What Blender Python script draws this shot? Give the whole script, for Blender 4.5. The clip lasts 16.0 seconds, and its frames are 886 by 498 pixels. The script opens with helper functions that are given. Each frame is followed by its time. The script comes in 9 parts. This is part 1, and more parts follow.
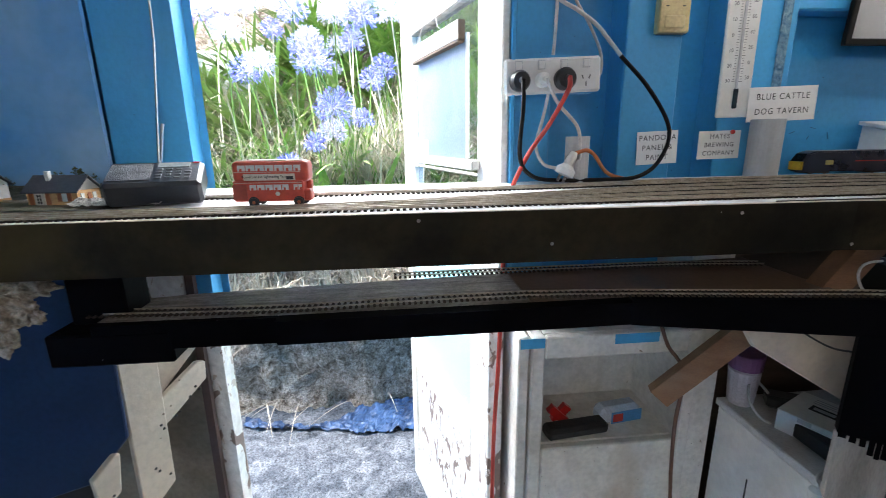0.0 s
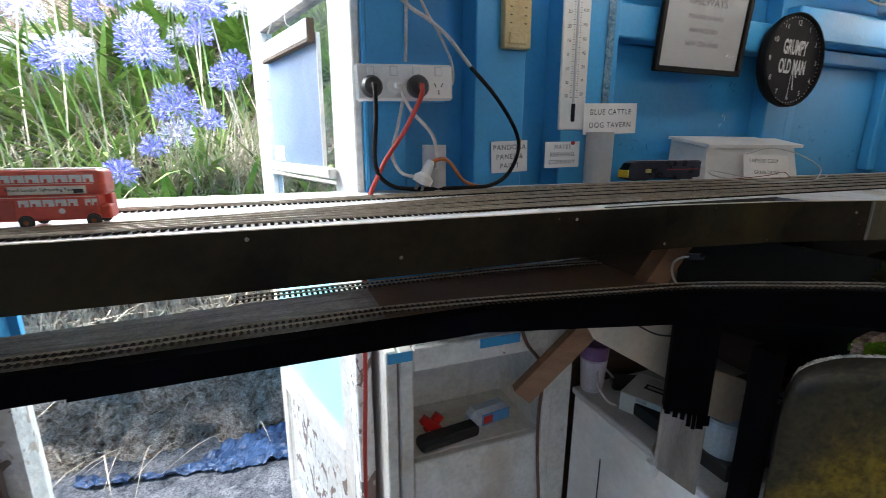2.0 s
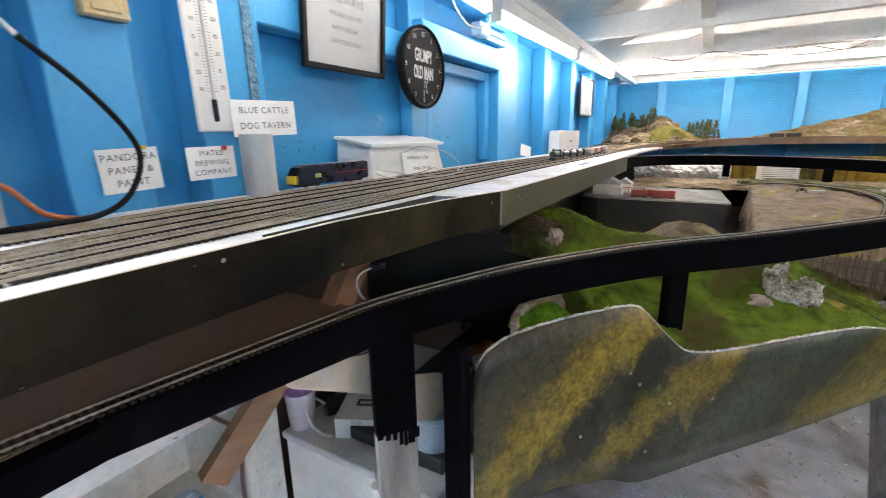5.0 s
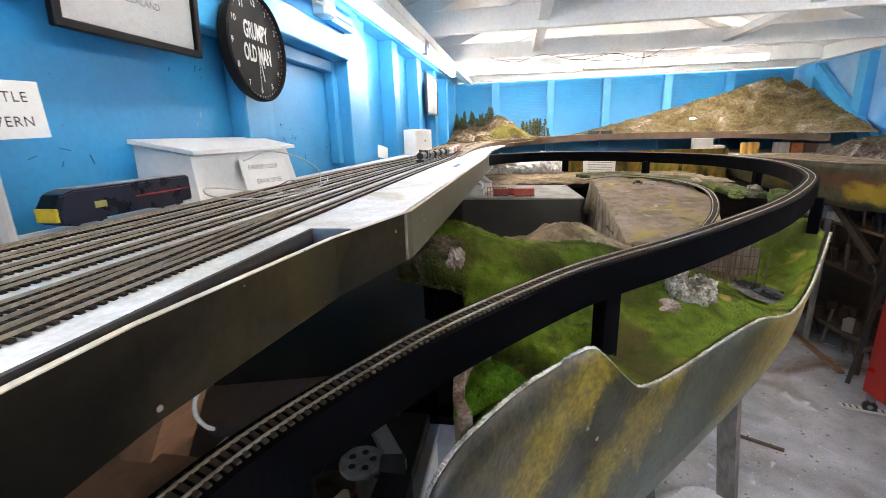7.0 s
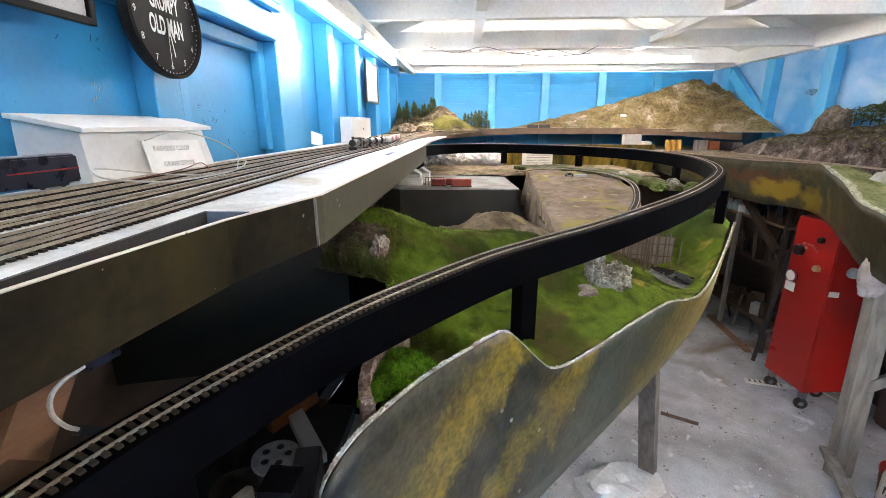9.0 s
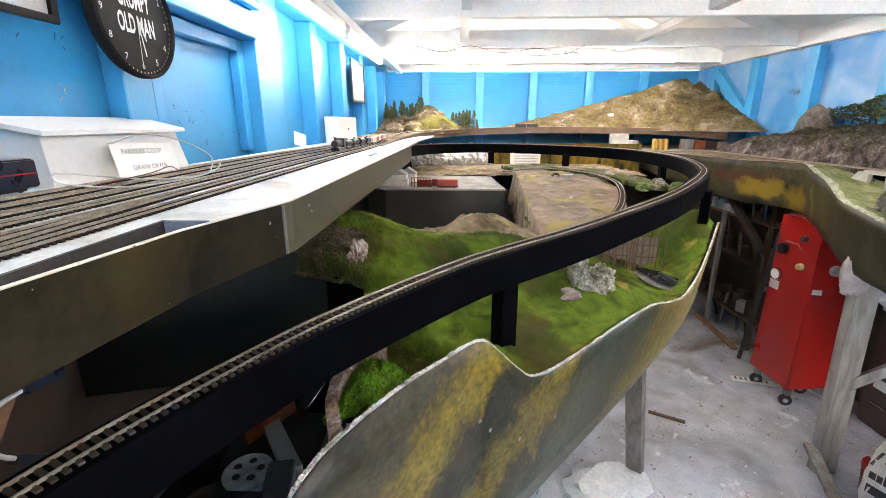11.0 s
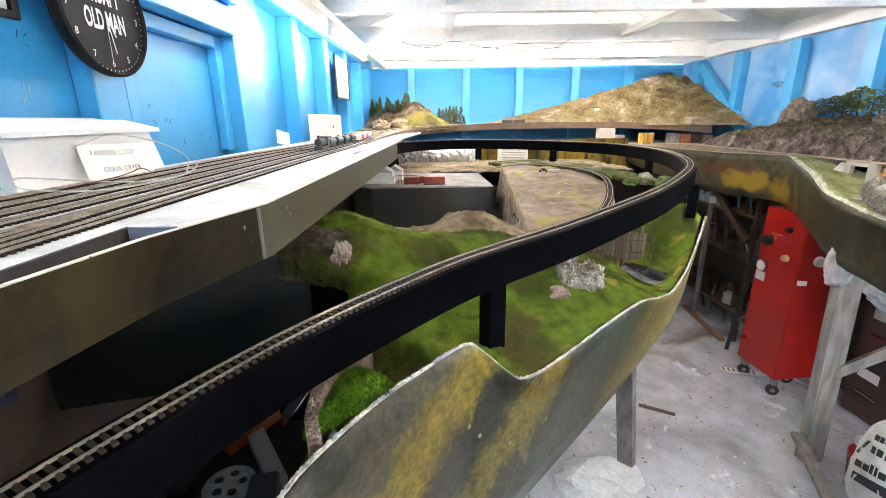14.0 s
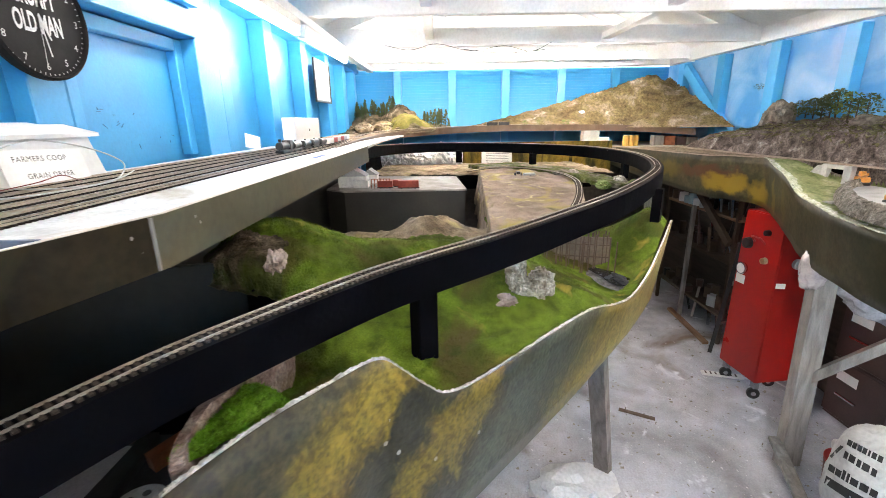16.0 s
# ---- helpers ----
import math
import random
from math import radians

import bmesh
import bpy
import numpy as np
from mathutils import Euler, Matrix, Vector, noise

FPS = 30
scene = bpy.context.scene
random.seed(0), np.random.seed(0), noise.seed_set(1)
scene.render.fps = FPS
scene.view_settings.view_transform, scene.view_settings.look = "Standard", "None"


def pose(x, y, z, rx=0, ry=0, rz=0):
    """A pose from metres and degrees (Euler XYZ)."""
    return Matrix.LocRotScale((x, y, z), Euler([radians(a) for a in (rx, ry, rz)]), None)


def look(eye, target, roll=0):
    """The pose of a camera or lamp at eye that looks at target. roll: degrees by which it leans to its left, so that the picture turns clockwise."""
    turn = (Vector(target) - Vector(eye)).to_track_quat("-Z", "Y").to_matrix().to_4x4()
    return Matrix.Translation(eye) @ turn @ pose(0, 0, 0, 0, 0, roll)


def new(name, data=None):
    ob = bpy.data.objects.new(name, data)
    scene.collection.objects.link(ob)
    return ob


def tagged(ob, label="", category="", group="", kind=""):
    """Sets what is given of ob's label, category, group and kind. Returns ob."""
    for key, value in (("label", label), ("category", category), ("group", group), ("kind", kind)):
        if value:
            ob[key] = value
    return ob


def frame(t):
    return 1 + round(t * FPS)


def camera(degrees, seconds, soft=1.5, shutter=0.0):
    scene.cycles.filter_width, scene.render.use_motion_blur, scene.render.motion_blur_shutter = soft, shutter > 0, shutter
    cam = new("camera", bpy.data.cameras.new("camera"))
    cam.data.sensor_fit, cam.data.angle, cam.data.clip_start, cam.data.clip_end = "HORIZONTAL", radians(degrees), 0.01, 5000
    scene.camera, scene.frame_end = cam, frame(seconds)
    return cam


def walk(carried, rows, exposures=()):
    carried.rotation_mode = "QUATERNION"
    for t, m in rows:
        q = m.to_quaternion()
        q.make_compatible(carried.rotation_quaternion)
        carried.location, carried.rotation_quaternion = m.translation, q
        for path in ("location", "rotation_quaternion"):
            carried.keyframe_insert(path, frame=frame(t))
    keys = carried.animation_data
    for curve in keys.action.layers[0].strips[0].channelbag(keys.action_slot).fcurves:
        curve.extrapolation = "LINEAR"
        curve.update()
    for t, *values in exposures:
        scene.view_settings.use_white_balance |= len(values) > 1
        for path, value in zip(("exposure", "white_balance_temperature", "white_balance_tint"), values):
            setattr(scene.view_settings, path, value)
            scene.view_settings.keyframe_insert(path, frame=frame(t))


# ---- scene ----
import functools
import mathutils

cam = camera(90.5, 16.0, soft=0.7, shutter=0.4)
PATH = [
    (0, (0.114, 0.378, 1.638), (0.298, 2.308, 1.147), -0.8),
    (0.5, (0.127, 0.387, 1.639), (0.425, 2.303, 1.148), -0.3),
    (1, (0.141, 0.396, 1.64), (0.578, 2.287, 1.156), 0.2),
    (1.5, (0.156, 0.4, 1.64), (0.75, 2.25, 1.167), 0.4),
    (2, (0.166, 0.407, 1.64), (0.864, 2.222, 1.172), 0.2),
    (2.5, (0.171, 0.416, 1.64), (1.026, 2.162, 1.172), 0.2),
    (3, (0.177, 0.43, 1.638), (1.167, 2.106, 1.178), -0.7),
    (3.5, (0.184, 0.443, 1.636), (1.358, 1.994, 1.172), -0.9),
    (4, (0.178, 0.467, 1.645), (1.631, 1.758, 1.169), -0.1),
    (4.5, (0.226, 0.469, 1.652), (1.799, 1.605, 1.167), -0.5),
    (6.8, (0.501, 0.684, 1.654), (2.402, 1.042, 1.148), -1.9),
    (7, (0.509, 0.676, 1.656), (2.414, 1.008, 1.147), -1.8),
    (7.5, (0.529, 0.671, 1.642), (2.447, 0.898, 1.125), -1.1),
    (8, (0.53, 0.653, 1.641), (2.452, 0.822, 1.113), -0.7),
    (8.5, (0.529, 0.635, 1.643), (2.451, 0.757, 1.103), -0.4),
    (9, (0.521, 0.63, 1.644), (2.442, 0.724, 1.096), -0.1),
    (9.5, (0.52, 0.621, 1.644), (2.442, 0.691, 1.096), 0.1),
    (11.8, (0.557, 0.608, 1.652), (2.478, 0.657, 1.099), -0.2),
    (12, (0.559, 0.609, 1.65), (2.481, 0.656, 1.098), -0.2),
    (12.5, (0.563, 0.609, 1.645), (2.484, 0.655, 1.09), -0.5),
    (13, (0.567, 0.605, 1.649), (2.486, 0.641, 1.088), -0.9),
    (13.5, (0.566, 0.604, 1.649), (2.484, 0.625, 1.082), -0.9),
    (14, (0.565, 0.602, 1.65), (2.482, 0.608, 1.082), -0.8),
    (14.5, (0.559, 0.6, 1.651), (2.477, 0.589, 1.086), -0.6),
    (15, (0.553, 0.591, 1.653), (2.47, 0.571, 1.085), -0.6),
    (15.5, (0.555, 0.553, 1.653), (2.473, 0.538, 1.088), -1.0),
    (16, (0.589, 0.489, 1.652), (2.509, 0.482, 1.093), -0.9),
]
walk(cam, [(t, look(eye, target, roll)) for t, eye, target, roll in PATH], [(0.0, 2.75), (1.5, 2.35), (2.5, 2.25), (3.5, 2.4), (4.0, 2.8), (4.5, 3.55), (7.0, 3.98), (9.0, 4.06), (12.5, 4.45), (16.0, 4.48)])

# ---- light ----
world = bpy.data.worlds.new("overcast_sky")
scene.world = world
world.use_nodes = True
_n = world.node_tree.nodes
_sky = _n.new("ShaderNodeTexSky")
_sky.sky_type, _sky.sun_disc = "NISHITA", False
_sky.sun_elevation, _sky.sun_rotation = radians(70), radians(220)
_sky.air_density, _sky.dust_density = 1.0, 3.0
_bg = _n["Background"]
_bg.inputs["Strength"].default_value = 0.15
_hs = _n.new("ShaderNodeHueSaturation")
_hs.inputs["Saturation"].default_value = 0.35
world.node_tree.links.new(_sky.outputs[0], _hs.inputs["Color"])
world.node_tree.links.new(_hs.outputs[0], _bg.inputs[0])
sun = new("sun", bpy.data.lights.new("sun", "SUN"))
sun.data.energy, sun.data.angle, sun.data.color = 1.4, radians(12), (1.0, 0.98, 0.95)
sun.matrix_world = look((-2.0, 0.4, 8.0), (0.0, 2.2, 0.5))

# Area lamp added outside above the door to boost the sky's light indoors.
sky_fill = new("sky_fill_lamp", bpy.data.lights.new("sky_fill_lamp", "AREA"))
sky_fill.data.shape, sky_fill.data.size, sky_fill.data.size_y = "RECTANGLE", 4.2, 1.0
sky_fill.data.energy, sky_fill.data.color = 76.0, (0.92, 0.96, 1.0)
sky_fill.matrix_world = look((-0.15, 2.45, 2.95), (-0.1, 1.1, 1.45))

# ---- materials ----


def rgb(c):
    return (c, c, c, 1) if isinstance(c, (int, float)) else (*c, 1)


def M(name, color, rough=0.6, other=None, scale=20.0, fine=220.0, bump=0.15, metal=0.0, spec=0.5, amount=0.5, stretch=None, spots=None, spot_scale=60.0, spot_size=0.1, coat=0.0, jitter=0.0):
    """A surface with two scales of variation, relief, and, where given, small spots of another colour."""
    m = bpy.data.materials.new(name)
    m.use_nodes = True
    t = m.node_tree
    b = t.nodes["Principled BSDF"]
    L = t.links.new
    co = t.nodes.new("ShaderNodeTexCoord").outputs["Object"]
    if stretch:
        mp = t.nodes.new("ShaderNodeMapping")
        mp.inputs["Scale"].default_value = stretch
        L(co, mp.inputs[0])
        co = mp.outputs[0]
    n1, n2 = t.nodes.new("ShaderNodeTexNoise"), t.nodes.new("ShaderNodeTexNoise")
    n1.inputs["Scale"].default_value, n2.inputs["Scale"].default_value = scale, fine
    n1.inputs["Detail"].default_value, n2.inputs["Detail"].default_value = 5, 3
    n1.inputs["Distortion"].default_value = 0.6
    L(co, n1.inputs["Vector"]), L(co, n2.inputs["Vector"])
    r = t.nodes.new("ShaderNodeMapRange")
    r.inputs["From Min"].default_value, r.inputs["From Max"].default_value = 0.35, 0.68
    L(n1.outputs["Fac"], r.inputs["Value"])
    mix = t.nodes.new("ShaderNodeMix")
    mix.data_type = "RGBA"
    if other is None:
        other = tuple(v * (1 - 0.45 * amount) for v in rgb(color)[:3])
    mix.inputs["A"].default_value, mix.inputs["B"].default_value = rgb(color), rgb(other)
    L(r.outputs["Result"], mix.inputs["Factor"])
    grain = t.nodes.new("ShaderNodeMix")
    grain.data_type, grain.blend_type = "RGBA", "MULTIPLY"
    grain.inputs["Factor"].default_value = amount
    ramp = t.nodes.new("ShaderNodeMapRange")
    ramp.inputs["From Min"].default_value, ramp.inputs["From Max"].default_value = 0.3, 0.6
    ramp.inputs["To Min"].default_value, ramp.inputs["To Max"].default_value = 0.65, 1.0
    L(n2.outputs["Fac"], ramp.inputs["Value"])
    L(mix.outputs["Result"], grain.inputs["A"]), L(ramp.outputs["Result"], grain.inputs["B"])
    out = grain.outputs["Result"]
    if spots is not None:
        v = t.nodes.new("ShaderNodeTexVoronoi")
        v.inputs["Scale"].default_value = spot_scale
        L(co, v.inputs["Vector"])
        lt = t.nodes.new("ShaderNodeMath")
        lt.operation = "LESS_THAN"
        lt.inputs[1].default_value = spot_size
        L(v.outputs["Distance"], lt.inputs[0])
        ms = t.nodes.new("ShaderNodeMix")
        ms.data_type = "RGBA"
        ms.inputs["B"].default_value = rgb(spots)
        L(lt.outputs[0], ms.inputs["Factor"]), L(out, ms.inputs["A"])
        out = ms.outputs["Result"]
    if jitter:
        oi = t.nodes.new("ShaderNodeObjectInfo")
        hs = t.nodes.new("ShaderNodeHueSaturation")
        mr = t.nodes.new("ShaderNodeMapRange")
        mr.inputs["To Min"].default_value, mr.inputs["To Max"].default_value = 1 - jitter, 1 + jitter
        L(oi.outputs["Random"], mr.inputs["Value"]), L(mr.outputs["Result"], hs.inputs["Value"]), L(out, hs.inputs["Color"])
        out = hs.outputs["Color"]
    L(out, b.inputs["Base Color"])
    rr = t.nodes.new("ShaderNodeMapRange")
    rr.inputs["To Min"].default_value, rr.inputs["To Max"].default_value = max(0.02, rough - 0.12), min(1, rough + 0.12)
    L(n1.outputs["Fac"], rr.inputs["Value"]), L(rr.outputs["Result"], b.inputs["Roughness"])
    b.inputs["Metallic"].default_value = metal
    b.inputs["Specular IOR Level"].default_value = spec
    b.inputs["Coat Weight"].default_value = coat
    if bump:
        bp = t.nodes.new("ShaderNodeBump")
        bp.inputs["Strength"].default_value, bp.inputs["Distance"].default_value = bump, 0.004
        ad = t.nodes.new("ShaderNodeMath")
        ad.operation = "ADD"
        L(n1.outputs["Fac"], ad.inputs[0]), L(n2.outputs["Fac"], ad.inputs[1])
        L(ad.outputs[0], bp.inputs["Height"]), L(bp.outputs["Normal"], b.inputs["Normal"])
    return m


def glow(name, color, strength):
    m = bpy.data.materials.new(name)
    m.use_nodes = True
    b = m.node_tree.nodes["Principled BSDF"]
    b.inputs["Base Color"].default_value = rgb(0.8)
    b.inputs["Emission Color"].default_value = rgb(color)
    b.inputs["Emission Strength"].default_value = strength
    return m


def R(name, stops, scale, stretch=(1, 1, 1), rough=0.9, fine=300.0, bump=0.8, spec=0.1, grain=0.6, flecks=None, fleck_scale=30.0, fleck_size=0.05, warp=0.8, depth=0.006, over=()):
    """A surface whose colour wanders through several tones, with grain, relief and, where given, flecks."""
    m = bpy.data.materials.new(name)
    m.use_nodes = True
    t = m.node_tree
    b = t.nodes["Principled BSDF"]
    L = t.links.new
    co = t.nodes.new("ShaderNodeTexCoord").outputs["Object"]
    mp = t.nodes.new("ShaderNodeMapping")
    mp.inputs["Scale"].default_value = stretch
    L(co, mp.inputs[0])
    n1, n2, n3 = (t.nodes.new("ShaderNodeTexNoise") for _ in range(3))
    n1.inputs["Scale"].default_value, n1.inputs["Detail"].default_value, n1.inputs["Distortion"].default_value = scale, 8, warp
    n2.inputs["Scale"].default_value, n2.inputs["Detail"].default_value = fine, 4
    n3.inputs["Scale"].default_value, n3.inputs["Detail"].default_value = scale * 7, 6
    L(mp.outputs[0], n1.inputs["Vector"]), L(co, n2.inputs["Vector"]), L(co, n3.inputs["Vector"])
    cr = t.nodes.new("ShaderNodeValToRGB")
    e = cr.color_ramp.elements
    while len(e) < len(stops):
        e.new(0.5)
    for k, c in enumerate(stops):
        e[k].position = 0.30 + 0.40 * k / (len(stops) - 1)
        e[k].color = (*c, 1)
    L(n1.outputs["Fac"], cr.inputs[0])
    g = t.nodes.new("ShaderNodeMix")
    g.data_type, g.blend_type = "RGBA", "MULTIPLY"
    g.inputs["Factor"].default_value = grain
    s = t.nodes.new("ShaderNodeMath")
    s.operation = "ADD"
    L(n2.outputs["Fac"], s.inputs[0]), L(n3.outputs["Fac"], s.inputs[1])
    mr = t.nodes.new("ShaderNodeMapRange")
    mr.inputs["From Min"].default_value, mr.inputs["From Max"].default_value = 0.75, 1.2
    mr.inputs["To Min"].default_value, mr.inputs["To Max"].default_value = 0.35, 1.25
    L(s.outputs[0], mr.inputs["Value"]), L(cr.outputs[0], g.inputs["A"]), L(mr.outputs[0], g.inputs["B"])
    out = g.outputs["Result"]
    if flecks is not None:
        v = t.nodes.new("ShaderNodeTexVoronoi")
        v.inputs["Scale"].default_value = fleck_scale
        L(co, v.inputs["Vector"])
        lt = t.nodes.new("ShaderNodeMath")
        lt.operation, lt.inputs[1].default_value = "LESS_THAN", fleck_size
        L(v.outputs["Distance"], lt.inputs[0])
        ms = t.nodes.new("ShaderNodeMix")
        ms.data_type = "RGBA"
        ms.inputs["B"].default_value = (*flecks, 1)
        L(lt.outputs[0], ms.inputs["Factor"]), L(out, ms.inputs["A"])
        out = ms.outputs["Result"]
    for colour, sc, stx, lo, hi in over:
        mo = t.nodes.new("ShaderNodeMapping")
        mo.inputs["Scale"].default_value, mo.inputs["Location"].default_value = stx, (3.7 * sc, 1.3, 5.1)
        L(co, mo.inputs[0])
        no = t.nodes.new("ShaderNodeTexNoise")
        no.inputs["Scale"].default_value, no.inputs["Detail"].default_value, no.inputs["Distortion"].default_value = sc, 9, 0.9
        L(mo.outputs[0], no.inputs["Vector"])
        mk = t.nodes.new("ShaderNodeMapRange")
        mk.inputs["From Min"].default_value, mk.inputs["From Max"].default_value = lo, hi
        L(no.outputs["Fac"], mk.inputs["Value"])
        mx = t.nodes.new("ShaderNodeMix")
        mx.data_type = "RGBA"
        mx.inputs["B"].default_value = (*colour, 1)
        L(mk.outputs[0], mx.inputs["Factor"]), L(out, mx.inputs["A"])
        out = mx.outputs["Result"]
    L(out, b.inputs["Base Color"])
    b.inputs["Roughness"].default_value = rough
    b.inputs["Specular IOR Level"].default_value = spec
    bp = t.nodes.new("ShaderNodeBump")
    bp.inputs["Strength"].default_value, bp.inputs["Distance"].default_value = bump, depth
    L(s.outputs[0], bp.inputs["Height"]), L(bp.outputs["Normal"], b.inputs["Normal"])
    return m


BLUE = M("blue_wall_paint", (0.042, 0.315, 0.62), 0.42, (0.036, 0.265, 0.555), 2.2, 90, 0.12, amount=0.22, spots=(0.02, 0.10, 0.25), spot_scale=28, spot_size=0.035)
BLUE_STUD = M("blue_stud_paint", (0.06, 0.37, 0.70), 0.40, (0.05, 0.32, 0.63), 4.0, 120, 0.15, amount=0.22, spots=(0.03, 0.15, 0.32), spot_scale=24, spot_size=0.03)
SKYBLUE = M("sky_backdrop_paint", (0.05, 0.28, 0.62), 0.5, (0.30, 0.50, 0.72), 3.2, 60, 0.05, amount=0.2)
WHITE = R("white_paint", ((0.60, 0.57, 0.50), (0.72, 0.70, 0.66), (0.76, 0.75, 0.72)), 3.0, rough=0.5, fine=90, bump=0.12, spec=0.4, grain=0.25, flecks=(0.16, 0.12, 0.09), fleck_scale=28, fleck_size=0.035, over=(((0.42, 0.34, 0.24), 5.0, (1, 1, 0.3), 0.60, 0.80), ((0.25, 0.19, 0.14), 30.0, (1, 1, 1), 0.70, 0.76)))
CEIL = M("white_ceiling_paint", (0.86, 0.86, 0.85), 0.6, (0.76, 0.75, 0.73), 3.0, 60, 0.1, amount=0.25)
CONCRETE = R("dusty_concrete", ((0.27, 0.265, 0.275), (0.42, 0.425, 0.46), (0.53, 0.54, 0.59), (0.65, 0.66, 0.71)), 1.5, rough=0.75, fine=110, bump=0.25, grain=0.32, flecks=(0.82, 0.82, 0.84), fleck_scale=17, fleck_size=0.035, over=(((0.24, 0.19, 0.155), 1.7, (1, 1, 1), 0.56, 0.72), ((0.80, 0.81, 0.84), 46.0, (1, 1, 1), 0.69, 0.70), ((0.10, 0.075, 0.06), 38.0, (1, 1, 1), 0.72, 0.73), ((0.78, 0.79, 0.83), 6.0, (1, 1, 1), 0.62, 0.72), ((0.20, 0.16, 0.13), 11.0, (1, 1, 1), 0.70, 0.76)))
BOARD = R("grey_board_paint", ((0.56, 0.55, 0.53), (0.70, 0.70, 0.70), (0.76, 0.76, 0.77)), 5, rough=0.45, fine=150, bump=0.2, spec=0.4, grain=0.3, flecks=(0.2, 0.19, 0.18), fleck_scale=50, fleck_size=0.05, over=(((0.42, 0.36, 0.27), 7.0, (1, 1, 1), 0.60, 0.74),))
OLIVE = M("olive_fascia_paint", (0.08, 0.072, 0.043), 0.5, (0.115, 0.102, 0.06), 5, 70, 0.06, amount=0.5, spec=0.3, spots=(0.35, 0.34, 0.28), spot_scale=26, spot_size=0.02)
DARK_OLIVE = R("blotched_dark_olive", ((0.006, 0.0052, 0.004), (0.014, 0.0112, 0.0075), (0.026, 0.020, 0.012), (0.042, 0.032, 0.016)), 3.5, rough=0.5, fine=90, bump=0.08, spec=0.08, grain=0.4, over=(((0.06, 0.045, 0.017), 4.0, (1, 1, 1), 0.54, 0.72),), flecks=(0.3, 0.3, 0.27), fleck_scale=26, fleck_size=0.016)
BLACK = M("black_paint", (0.0013, 0.0014, 0.0022), 0.6, (0.003, 0.003, 0.0045), 10, 140, 0.12, amount=0.3, spec=0.03, spots=(0.5, 0.5, 0.5), spot_scale=22, spot_size=0.012)
GRASS = R("grass_flock", ((0.045, 0.062, 0.014), (0.088, 0.122, 0.016), (0.145, 0.215, 0.022), (0.23, 0.29, 0.04)), 6.0, rough=0.95, fine=420, bump=0.8, grain=0.55, over=(((0.36, 0.28, 0.06), 9.0, (1, 1, 1), 0.60, 0.74), ((0.085, 0.07, 0.024), 5.0, (1, 1, 1), 0.50, 0.66), ((0.035, 0.06, 0.010), 12.0, (1, 1, 1), 0.60, 0.74)))
# Mound's brighter green flock; part of the brightness stands for light on it.
BRIGHT_FLOCK = R("lifted_green_flock", ((0.11, 0.24, 0.018), (0.17, 0.34, 0.025), (0.25, 0.43, 0.05)), 14.0, rough=0.95, fine=420, bump=1.0, grain=0.9)
BROWN = R("brown_earth", ((0.13, 0.095, 0.06), (0.25, 0.19, 0.125), (0.34, 0.265, 0.185), (0.42, 0.34, 0.25)), 4.0, rough=0.95, fine=260, bump=0.7, grain=0.8, over=(((0.40, 0.34, 0.16), 9.0, (1, 1, 1), 0.60, 0.74), ((0.13, 0.14, 0.05), 6.0, (1, 1, 1), 0.60, 0.74)))
ROCK = R("pale_rock_plaster", ((0.11, 0.09, 0.06), (0.33, 0.29, 0.23), (0.52, 0.48, 0.41), (0.70, 0.67, 0.60)), 26, rough=0.9, fine=180, bump=1.0, spec=0.2, grain=0.6)
RED = M("red_enamel", (0.45, 0.014, 0.011), 0.32, (0.36, 0.018, 0.014), 5, 90, 0.03, amount=0.2)
RAW_WOOD = M("raw_pine", (0.34, 0.19, 0.105), 0.6, (0.24, 0.125, 0.065), 5, 90, 0.15, amount=0.4, stretch=(1, 6, 6))
RAW_PALE = M("pale_timber", (0.66, 0.58, 0.48), 0.65, (0.52, 0.43, 0.33), 5, 80, 0.15, amount=0.35, spots=(0.14, 0.09, 0.06), spot_scale=26, spot_size=0.05)
GREY_WOOD = M("weathered_timber", (0.36, 0.33, 0.30), 0.8, (0.22, 0.20, 0.18), 6, 90, 0.3, amount=0.5, stretch=(6, 6, 1))
AGED_WOOD = M("dark_weathered_timber", (0.24, 0.215, 0.195), 0.8, (0.13, 0.115, 0.105), 6, 90, 0.3, amount=0.6, stretch=(6, 6, 1))
YARD_SLEEPER = M("dark_sleeper_plastic", (0.016, 0.013, 0.011), 0.7, (0.035, 0.028, 0.022), 40, 300, 0.0, spec=0.2)
RAIL = M("nickel_rail", (0.56, 0.49, 0.40), 0.42, (0.36, 0.30, 0.23), 60, 300, 0.0, metal=0.7)
SLEEPER = M("sleeper_plastic", (0.042, 0.031, 0.024), 0.7, (0.085, 0.065, 0.05), 40, 300, 0.0, spec=0.2)
SOIL = R("dry_bank_soil", ((0.17, 0.13, 0.10), (0.40, 0.33, 0.27), (0.60, 0.52, 0.45), (0.78, 0.72, 0.65)), 24, rough=0.95, fine=75, bump=1.0, grain=0.9, depth=0.05)
GRAVEL = R("grey_gravel", ((0.07, 0.08, 0.10), (0.14, 0.155, 0.185), (0.24, 0.255, 0.29)), 14, rough=0.9, fine=170, bump=1.0, grain=0.95, depth=0.012)
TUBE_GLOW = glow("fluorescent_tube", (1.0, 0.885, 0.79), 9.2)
# Weak glow added only to brighten the wall near the door.
DIM_GLOW = glow("near_wall_fill", (1.0, 0.90, 0.81), 1.4)
# Set weaker than the other tubes so the wall beside stays unclipped.
NORTH_GLOW = glow("north_row_tube", (1.0, 0.91, 0.83), 2.9)

# ---- mesh helpers ----


